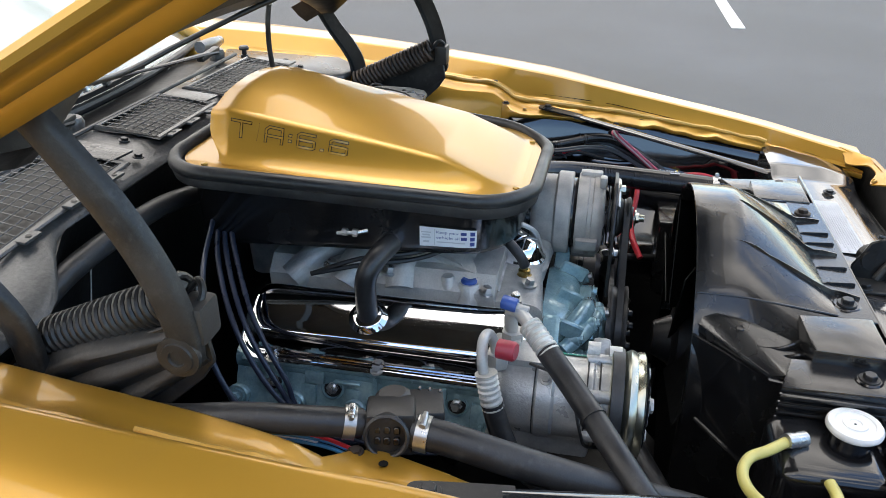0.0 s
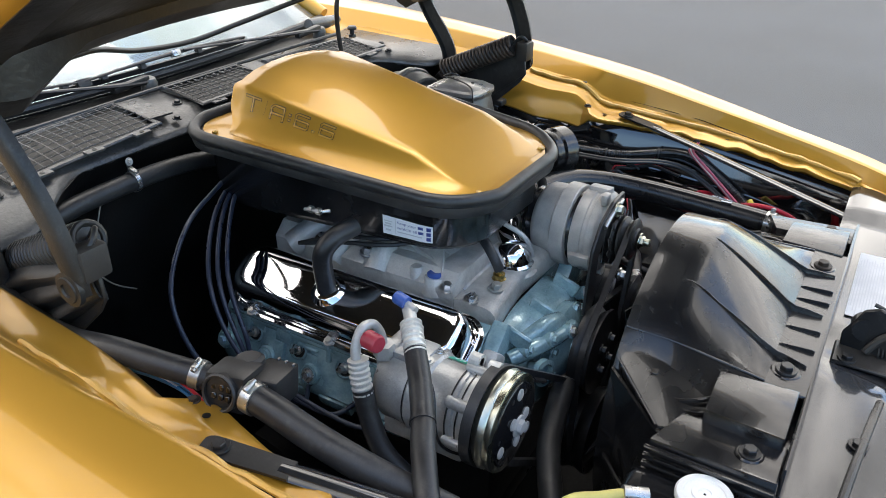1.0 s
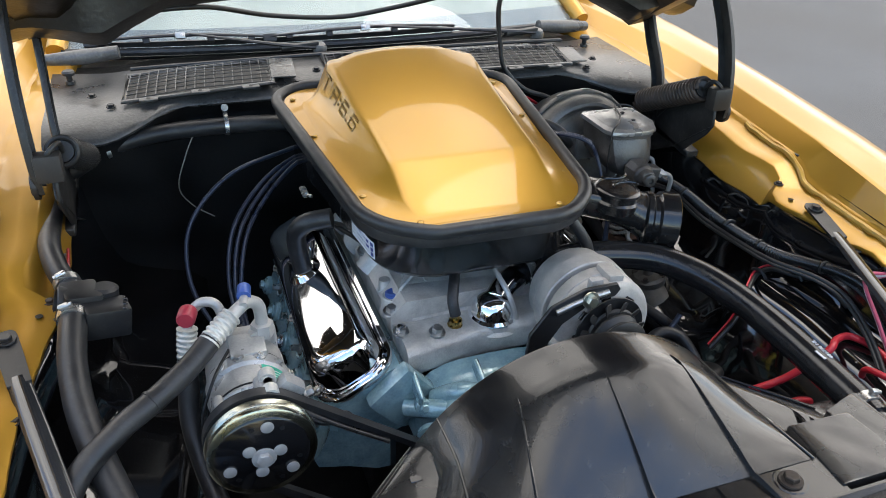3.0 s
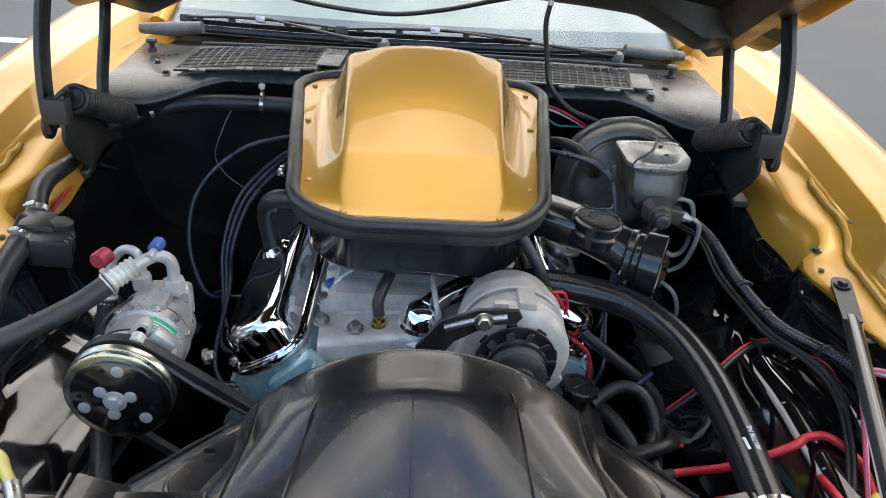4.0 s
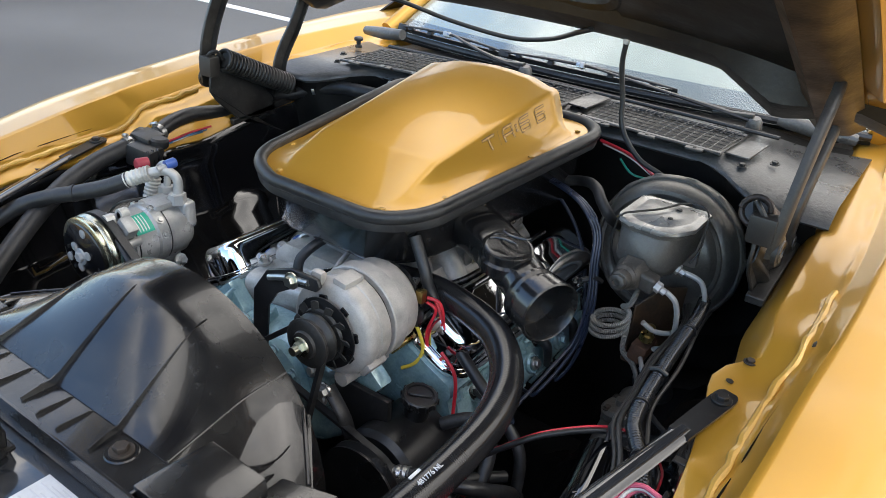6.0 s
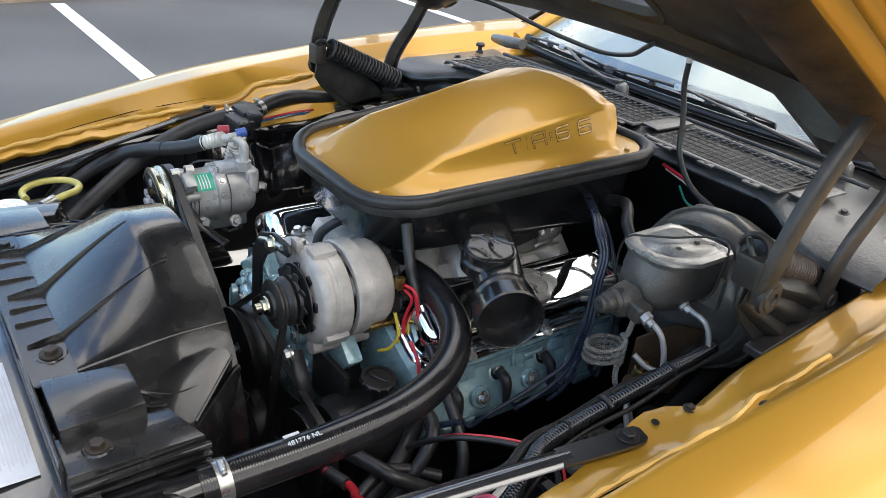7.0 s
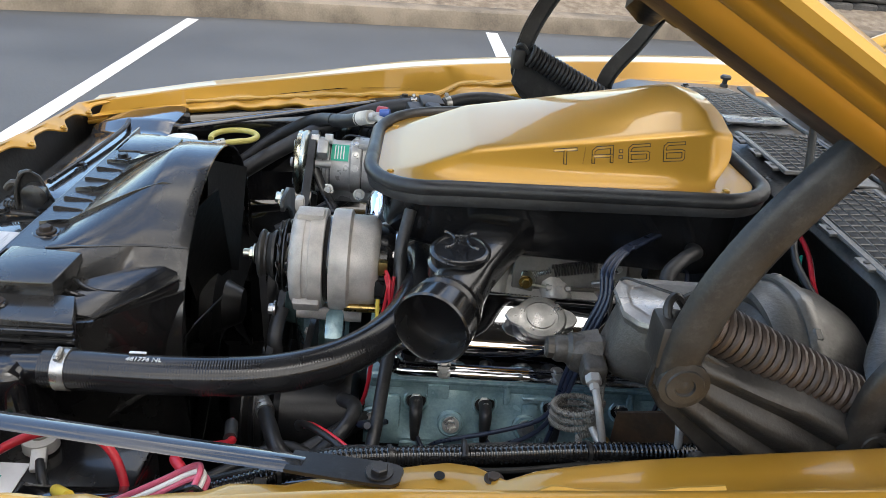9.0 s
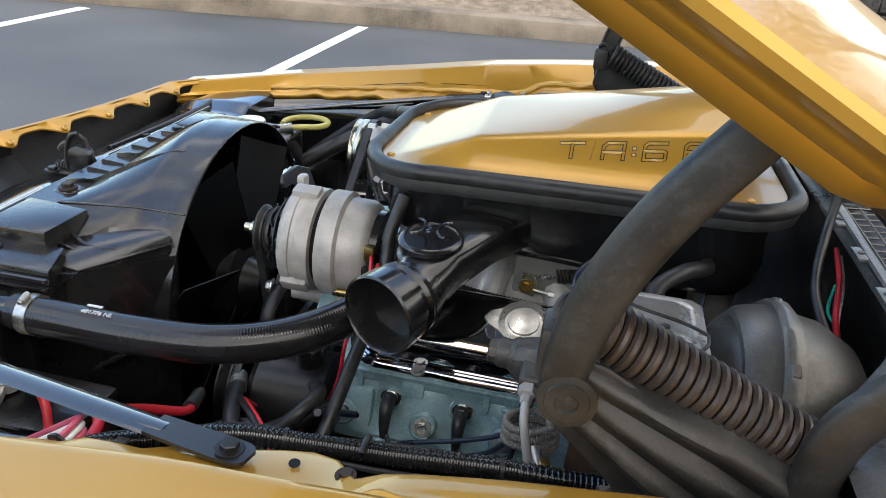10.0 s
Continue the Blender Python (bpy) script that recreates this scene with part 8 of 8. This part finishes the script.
def hoses_right():
    r = thing("heater_hose", (-0.5, 0.5, 0.85), "black rubber heater hose clamped along the bulkhead", "hose")
    part("hose", b_tube([(-0.03, 0.525, 0.880), (-0.10, 0.540, 0.896), (-0.20, 0.552, 0.912), (-0.31, 0.554, 0.918), (-0.44, 0.555, 0.914), (-0.53, 0.545, 0.898), (-0.59, 0.51, 0.880), (-0.62, 0.45, 0.875), (-0.625, 0.33, 0.865), (-0.618, 0.22, 0.878), (-0.604, 0.15, 0.874), (-0.584, 0.102, 0.863)], 0.0165, 16, 8), RUBBER, r)
    for at, ax in (((-0.314, 0.554, 0.918), (1, 0, 0)), ((-0.540, 0.541, 0.896), (1, 0.4, 0.2))):
        part("clip", b_clamp(at, ax, 0.0172, 0.008, (0, -0.2, 1)), STEEL, r)
        part("clip_strap", b_box((at[0], at[1] + 0.004, at[2] + 0.028), (0.009, 0.003, 0.022), 0.001, 1), HINGE_DARK, r)
        part("clip_bolt", b_bolt((at[0], at[1] + 0.002, at[2] + 0.036), (0, -1, 0.2), 0.0045, 0.005), ALUP, r)
    v = thing("heater_valve", (-0.58, 0.08, 0.80), "black plastic heater valve between hose clamps", "valve")
    part("body", b_box((-0.572, 0.072, 0.856), (0.050, 0.054, 0.050), 0.006, 2, (0, 10, 14)), SATIN, v)
    face = Vector((-0.94, -0.12, 0.32)).normalized()
    c = Vector((-0.596, 0.070, 0.862))
    part("socket", b_lathe([(0.024, -0.012), (0.025, 0.006), (0.0225, 0.008), (0.0205, 0.007), (0.020, -0.004), (0.0, -0.005)], c, tuple(face), 28), RUBBER, v)
    m = Matrix.Translation(c - face * 0.003) @ frame_of(face)
    for k in range(3):
        for j in range(2):
            bm = b_box((0.0105 * (k - 1), 0.012 * (j - 0.5), 0.002), (0.0075, 0.009, 0.008), 0.0015, 1)
            bmesh.ops.transform(bm, matrix=m, verts=bm.verts)
            part("cell", bm, BLACK, v)
    part("side_box", b_box((-0.540, 0.042, 0.846), (0.060, 0.044, 0.044), 0.005, 2, (0, 10, 14)), SATIN, v)
    part("actuator", b_lathe([(0.018, -0.010), (0.020, -0.006), (0.020, 0.006), (0.015, 0.010), (0, 0.010)], (-0.540, 0.078, 0.866), (0.1, 0.1, 1), 20), SATIN, v)
    for k in range(3):
        part("rib", b_box((-0.512, 0.030 + 0.012 * k, 0.848), (0.006, 0.004, 0.036), 0.001, 1), PLASTIC, v)
    part("spout", b_tube([(-0.582, 0.088, 0.862), (-0.584, 0.118, 0.864)], 0.0135, 14, 3, smooth=False), PLASTIC, v)
    part("spout", b_tube([(-0.578, 0.060, 0.860), (-0.580, 0.030, 0.857)], 0.0135, 14, 3, smooth=False), PLASTIC, v)
    l = thing("heater_return_hose", (-0.56, -0.1, 0.75), "thick black heater hose running to the radiator", "hose")
    part("hose", b_tube([(-0.579, 0.046, 0.859), (-0.580, 0.0, 0.853), (-0.579, -0.06, 0.838), (-0.568, -0.13, 0.814), (-0.542, -0.21, 0.778), (-0.505, -0.30, 0.73), (-0.47, -0.38, 0.68)], 0.0185, 18, 8), RUBBER, l)
    part("clamp", b_clamp((-0.580, 0.034, 0.8575), (0.02, 1, 0.1), 0.019, 0.014, (-0.3, 0, 1)), STEEL, l)
    part("clamp", b_clamp((-0.589, 0.114, 0.866), (0.3, -1, -0.2), 0.0172, 0.013, (-0.3, 0, 1)), STEEL, r)
    # refrigerant hoses
    a = thing("suction_hose", (-0.45, -0.12, 0.8), "black rubber refrigerant suction hose", "hose")
    part("hose", b_tube([(-0.408, -0.084, 0.866), (-0.440, -0.112, 0.850), (-0.485, -0.145, 0.835), (-0.530, -0.175, 0.822), (-0.580, -0.22, 0.795), (-0.61, -0.30, 0.74), (-0.60, -0.40, 0.66)], 0.0150, 16, 8), RUBBER, a)
    part("tie", b_lathe([(0.0155, -0.002), (0.0165, -0.002), (0.0165, 0.002), (0.0155, 0.002)], (-0.487, -0.146, 0.8345), (0.8, 0.55, 0.2), 20), SATIN, a)
    d = thing("discharge_hose", (-0.44, -0.05, 0.72), "black rubber refrigerant discharge hose", "hose")
    part("hose", b_tube([(-0.441, -0.022, 0.80), (-0.446, -0.035, 0.76), (-0.450, -0.06, 0.715), (-0.44, -0.11, 0.67), (-0.42, -0.18, 0.63), (-0.40, -0.26, 0.59)], 0.0145, 14, 8), RUBBER, d)
    single("lower_hose", b_tube([(-0.33, -0.27, 0.57), (-0.28, -0.24, 0.585), (-0.20, -0.20, 0.605), (-0.09, -0.175, 0.640)], 0.019, 16, 6), RUBBER, "black rubber lower radiator hose", "hose")
    # breather elbow
    o, t, n = bank(-1)
    base = o + n * 0.062
    g = thing("breather_hose", (-0.25, 0.2, 0.79), "black rubber breather elbow with chrome grommet", "hose")
    part("grommet", b_lathe([(0.030, 0), (0.031, 0.004), (0.024, 0.010), (0.021, 0.012)], (base.x, 0.203, base.z - 0.002), tuple(n), 28), CHROME, g)
    part("hose", b_tube([(base.x - 0.002, 0.203, base.z - 0.004), (base.x - 0.010, 0.203, base.z + 0.045), (base.x - 0.010, 0.200, base.z + 0.080), (base.x + 0.008, 0.188, base.z + 0.103), (base.x + 0.045, 0.175, base.z + 0.112)], 0.0165, 18, 8), RUBBER, g)


hoses_right()


def plug_wires():
    right = [0.006, 0.11, 0.21, 0.31]
    for k in range(4):
        d = 0.010 * (k - 1.5)
        oy = right[k]
        pts = [(-0.03 - 0.02 * k, 0.50, 0.90), (-0.16, 0.47 + d, 0.885), (-0.25 - d, 0.43 + d, 0.855), (-0.325 - d * 1.2, 0.375 + d, 0.79), (-0.352 - d, 0.32 + d, 0.71), (-0.348 - d * 0.6, 0.27, 0.645), (-0.330, 0.19 + (oy - 0.19) * 0.5, 0.600), (-0.285, oy + 0.01, 0.600)]
        if k == 3:
            pts = [(-0.10, 0.50, 0.90), (-0.22, 0.46, 0.89), (-0.33, 0.42, 0.87), (-0.41, 0.38, 0.80), (-0.425, 0.33, 0.71), (-0.39, 0.28, 0.63), (-0.35, 0.30, 0.605), (-0.285, 0.32, 0.60)]
        w = thing("spark_plug_wire", pts[-1], "dark blue spark plug wire with black boot", "spark plug wire", "spark plug wires")
        part("wire", b_tube(pts, 0.0042, 10, 8), WIREBLUE, w)
        part("boot", b_tube([pts[-1], (pts[-1][0] + 0.018, oy + 0.005, 0.612), (pts[-1][0] + 0.03, oy, 0.62)], [0.006, 0.008, 0.009], 12, 3), RUBBER, w)
    part("wire_tie", b_tube([(-0.335, 0.26, 0.632), (-0.35, 0.262, 0.640), (-0.366, 0.265, 0.635)], 0.004, 8, 4), SATIN, bpy.data.objects["spark_plug_wire"])
    left = [(0.277, 0.057), (0.262, 0.159), (0.27, 0.262), (0.27, 0.365)]
    for k, (px, oy) in enumerate(left):
        d = 0.009 * (k - 1)
        pts = [(0.12, 0.45 + d, 0.895), (0.21, 0.39 + d * 0.6, 0.912), (0.30, 0.318 + d * 0.6, 0.925), (0.345 + d * 0.3, 0.286 + d * 0.6, 0.916), (0.366 + d * 0.3, 0.282 + d * 0.5, 0.884), (0.376 + d * 0.3, 0.266 + d * 0.6, 0.838), (0.388 + d * 0.4, 0.249 + d * 0.6, 0.776), (0.384 + d * 0.6, 0.236 + d * 0.6, 0.707),
               (0.372 + d * 0.6, 0.205 + (oy - 0.15) * 0.25, 0.660 - d), (0.355 + d * 0.5, 0.150 + (oy - 0.15) * 0.62, 0.622 - d * 0.7), (0.334, oy + 0.016, 0.600), (0.321, oy + 0.004, 0.612)]
        if k == 3:
            pts = [(0.10, 0.46, 0.90), (0.19, 0.45, 0.87), (0.27, 0.43, 0.80), (0.31, 0.41, 0.70), (0.330, oy + 0.012, 0.600), (0.319, oy, 0.607)]
        w = thing("spark_plug_wire", pts[-1], "dark blue spark plug wire with black boot", "spark plug wire", "spark plug wires")
        part("wire", b_tube(pts, 0.0034, 10, 8), WIREBLUE, w)
        part("boot", b_tube([(0.319, oy, 0.606), (0.3185, oy, 0.628), (0.313, oy, 0.648), (0.293, oy, 0.656)], [0.0055, 0.0080, 0.0095, 0.0100], 12, 4), RUBBER, w)
    t = single("wire_clip", b_tube([(0.366, 0.246, 0.812), (0.382, 0.262, 0.816), (0.392, 0.272, 0.808)], 0.005, 8, 4), SATIN, "black clip holding the plug wires together", "clip")
    d = thing("distributor", (0.03, 0.49, 0.80), "black distributor cap behind the air cleaner", "distributor")
    part("cap", b_lathe([(0.055, 0), (0.060, 0.03), (0.055, 0.06), (0.03, 0.075), (0, 0.075)], (0.03, 0.49, 0.81), (0, 0, 1), 28), PLASTIC, d)
    part("base", b_lathe([(0.03, -0.12), (0.035, -0.02), (0.05, 0)], (0.03, 0.49, 0.81), (0, 0, 1), 24), ALU, d)


plug_wires()


def oil_cap():
    o, t, n = bank(1)
    b = o + n * 0.061 + t * 0.006
    n = Vector((math.sin(radians(24)), -0.05, math.cos(radians(24)))).normalized()
    c = thing("oil_filler_cap", (b.x, 0.225, b.z), "chrome winged oil filler cap on the valve cover", "filler cap")
    part("neck", b_lathe([(0.022, -0.006), (0.022, 0.014), (0.028, 0.016)], (b.x, 0.225, b.z), tuple(n), 28), STEEL, c)
    part("cap", b_lathe([(0.034, 0.012), (0.037, 0.014), (0.037, 0.019), (0.034, 0.0225), (0.025, 0.0235), (0.0245, 0.0215), (0.0205, 0.0215), (0.020, 0.0235), (0.004, 0.0240), (0, 0.0240)], (b.x, 0.225, b.z), tuple(n), 36), STEEL, c)
    q = b + n * 0.017
    for s in (-1, 1):
        part("wing", b_slab([(-0.022, 0.0), (0.022, 0.0), (0.012, 0.020), (0.0, 0.027), (-0.012, 0.020)], Matrix.Translation((q.x, 0.225 + s * 0.026, q.z)) @ pose(0, 0, 0, 0, 24, 0) @ pose(0, 0, 0, 0, 0, 0 if s == 1 else 180), 0.004, 0.0015), STEEL, c)


oil_cap()


def looms_left():
    l = thing("engine_loom", (0.56, 0.0, 0.75), "black corrugated wiring loom along the inner wing", "wiring loom")
    part("sleeve", b_tube([(0.545, 0.36, 0.792), (0.556, 0.29, 0.798), (0.560, 0.227, 0.798), (0.563, 0.129, 0.790), (0.571, 0.034, 0.789), (0.582, -0.025, 0.792), (0.600, -0.062, 0.796), (0.627, -0.107, 0.799), (0.645, -0.153, 0.794), (0.650, -0.20, 0.772), (0.640, -0.27, 0.73), (0.61, -0.34, 0.69)], 0.0108, 14, 10, ribs=0.0013, pitch=0.0056), PLASTIC, l)
    part("tie", b_tube([(0.552, 0.10, 0.797), (0.565, 0.10, 0.802), (0.578, 0.10, 0.797)], 0.0035, 8, 4), SATIN, l)
    for k, (mt, dx, dz) in enumerate(((PINK, 0.0, 0.003), (WHITE, 0.003, -0.003), (PINK, 0.006, -0.008))):
        part("wire", b_tube([(0.690, -0.165 + dx, 0.818 + dz), (0.668, -0.162 + dx, 0.816 + dz), (0.643, -0.160 + dx, 0.818 + dz), (0.624 + dx, -0.172, 0.806 + dz), (0.616 + dx, -0.22, 0.77 + dz), (0.60 + dx, -0.30, 0.71 + dz)], 0.0030, 8, 6), mt, l)
    part("tie", b_tube([(0.672, -0.166, 0.824), (0.672, -0.158, 0.826), (0.672, -0.150, 0.818)], 0.003, 6, 3), SATIN, l)
    for k, (dx, dz, r) in enumerate(((-0.019, -0.002, 0.004), (-0.026, -0.005, 0.003), (0.017, -0.004, 0.0035))):
        part("side_wire", b_tube([(0.545 + dx, 0.34, 0.788 + dz), (0.558 + dx * 0.6, 0.26, 0.795 + dz), (0.563 + dx, 0.15, 0.788 + dz), (0.570 + dx * 0.8, 0.04, 0.785 + dz), (0.585 + dx * 1.1, -0.03, 0.788 + dz), (0.615 + dx, -0.10, 0.790 + dz), (0.630 + dx, -0.16, 0.780 + dz), (0.625 + dx, -0.23, 0.745 + dz), (0.60 + dx, -0.31, 0.70 + dz)], r, 8, 6), WIREBLACK, l)
    for y, xx, zz in ((0.235, 0.560, 0.798), (0.02, 0.5725, 0.7895), (-0.09, 0.617, 0.798)):
        part("tie", b_lathe([(0.0105, -0.002), (0.0126, -0.002), (0.0126, 0.002), (0.0105, 0.002)], (xx, y, zz), (-0.2, 1, 0), 18), SATIN, l)
    g = thing("relay_lead", (0.55, -0.02, 0.74), "black and red leads arching over the inner wing", "leads")
    arc = [(0.40, -0.10, 0.68), (0.44, -0.095, 0.72), (0.473, -0.075, 0.742), (0.515, -0.040, 0.752), (0.55, -0.016, 0.754), (0.590, -0.008, 0.752), (0.622, -0.030, 0.745), (0.640, -0.075, 0.755), (0.642, -0.14, 0.742)]
    part("black_lead", b_tube(arc, 0.0042, 10, 8), WIREBLACK, g)
    part("red_lead", b_tube([(x + 0.002, y + 0.008, z + 0.003) for x, y, z in arc], 0.0020, 8, 8), RED, g)
    for k in (4, 6):
        part("tie", b_tube([(arc[k][0] - 0.004, arc[k][1] + 0.012, arc[k][2] + 0.004), (arc[k][0], arc[k][1] - 0.004, arc[k][2] + 0.009), (arc[k][0] + 0.004, arc[k][1] - 0.018, arc[k][2] - 0.002)], 0.003, 6, 3), SATIN, g)
    c = thing("starter_cable", (0.52, -0.17, 0.63), "thick glossy red battery cable crossing the bay", "cable")
    part("cable", b_tube([(0.345, -0.20, 0.64), (0.40, -0.19, 0.650), (0.46, -0.215, 0.690), (0.527, -0.221, 0.733), (0.556, -0.206, 0.738), (0.590, -0.205, 0.736), (0.62, -0.24, 0.722), (0.61, -0.31, 0.710)], 0.0062, 12, 8), RED, c)
    for at in ((0.372, -0.195, 0.645),):
        part("sleeve", b_tube([(0.352, -0.199, 0.642), at, (0.392, -0.192, 0.649)], 0.0092, 12, 3), RUBBER, c)
    p = thing("steering_hoses", (0.33, -0.13, 0.6), "black steering pump hoses with crimped metal ends", "hose")
    part("hose", b_tube([(0.315, -0.16, 0.640), (0.36, -0.145, 0.645), (0.41, -0.12, 0.640), (0.43, -0.06, 0.60), (0.42, 0.0, 0.54)], 0.0115, 14, 8), RUBBER, p)
    part("crimp", b_tube([(0.290, -0.170, 0.634), (0.305, -0.164, 0.638), (0.322, -0.157, 0.6405)], 0.0135, 14, 3, ribs=0.0014, pitch=0.008), STEEL, p)
    part("hose", b_tube([(0.30, -0.05, 0.655), (0.345, -0.03, 0.675), (0.385, -0.045, 0.665), (0.40, -0.09, 0.62), (0.39, -0.14, 0.56)], 0.0105, 14, 8), RUBBER, p)
    part("hose", b_tube([(0.27, 0.0, 0.60), (0.31, -0.02, 0.63), (0.36, -0.09, 0.61), (0.37, -0.17, 0.56), (0.36, -0.22, 0.50)], 0.013, 14, 8), RUBBER, p)
    w = thing("loose_wiring", (0.45, -0.1, 0.66), "tangle of black, red and blue wires beside the engine", "wiring")
    runs = [(RED, [(0.262, -0.01, 0.75), (0.292, -0.012, 0.72), (0.300, -0.02, 0.66), (0.315, -0.05, 0.60), (0.36, -0.09, 0.585), (0.44, -0.10, 0.62)], 0.0030),
            (WIREBLUE, [(0.30, 0.02, 0.62), (0.36, -0.02, 0.66), (0.40, -0.01, 0.69)], 0.005), (WIREBLACK, [(0.45, -0.28, 0.58), (0.40, -0.20, 0.60), (0.38, -0.12, 0.63), (0.42, -0.05, 0.62)], 0.009),
            (RED, [(0.40, -0.24, 0.60), (0.45, -0.22, 0.625), (0.52, -0.22, 0.63), (0.57, -0.25, 0.60)], 0.007)]
    for mt, pts, r in runs:
        part("wire", b_tube(pts, r, 10, 8), mt, w)
    # red lead tidy by the left strut tower and plug ends by the support
    x = thing("wing_wiring", (-0.62, 0.1, 0.83), "small blue and red wires under the wing flange", "wiring")
    for mt, pts in ((RED, [(-0.600, 0.26, 0.846), (-0.596, 0.20, 0.846), (-0.592, 0.15, 0.842), (-0.598, 0.10, 0.834)]), (WIRECYAN, [(-0.606, 0.24, 0.836), (-0.600, 0.19, 0.838), (-0.597, 0.14, 0.834), (-0.604, 0.09, 0.824), (-0.62, 0.02, 0.82)]), (WIRECYAN, [(-0.604, 0.25, 0.840), (-0.596, 0.19, 0.842), (-0.594, 0.13, 0.837), (-0.606, 0.07, 0.822)]), (WHITE, [(-0.604, 0.25, 0.842), (-0.598, 0.20, 0.84), (-0.596, 0.15, 0.836)])):
        part("wire", b_tube(pts, 0.0025, 8, 6), mt, x)
    # thin stray wire across the bulkhead
    single("stray_wire", b_tube([(-0.38, 0.56, 0.90), (-0.40, 0.555, 0.86), (-0.42, 0.55, 0.80), (-0.40, 0.545, 0.76), (-0.36, 0.54, 0.73)], 0.0014, 6, 8), CASTGREY, "thin grey wire dangling at the bulkhead", "wire")
    # spark lead bundles and small lines over the right cover
    for d in (0.0, 0.012):
        single("vacuum_line", b_tube([(-0.17, 0.32, 0.80), (-0.15, 0.24, 0.815 + d), (-0.12, 0.15, 0.822 + d), (-0.08, 0.09, 0.838 + d), (-0.03, 0.07, 0.845)], 0.004, 8, 8), WIREBLACK, "thin black vacuum line over the manifold", "vacuum line", "vacuum lines")
    single("sender_hose", b_tube([(-0.040, -0.018, 0.785), (-0.042, -0.008, 0.806), (-0.030, 0.02, 0.828), (-0.015, 0.06, 0.842)], 0.009, 12, 8), RUBBER, "short black hose rising from the brass sender", "hose")
    single("fuel_pipe", b_tube([(0.05, 0.07, 0.84), (0.04, 0.03, 0.835), (0.045, -0.02, 0.815), (0.055, -0.035, 0.78), (0.06, -0.04, 0.73)], 0.0045, 10, 8), ALUP, "bent grey steel fuel pipe at the manifold front", "pipe")


looms_left()
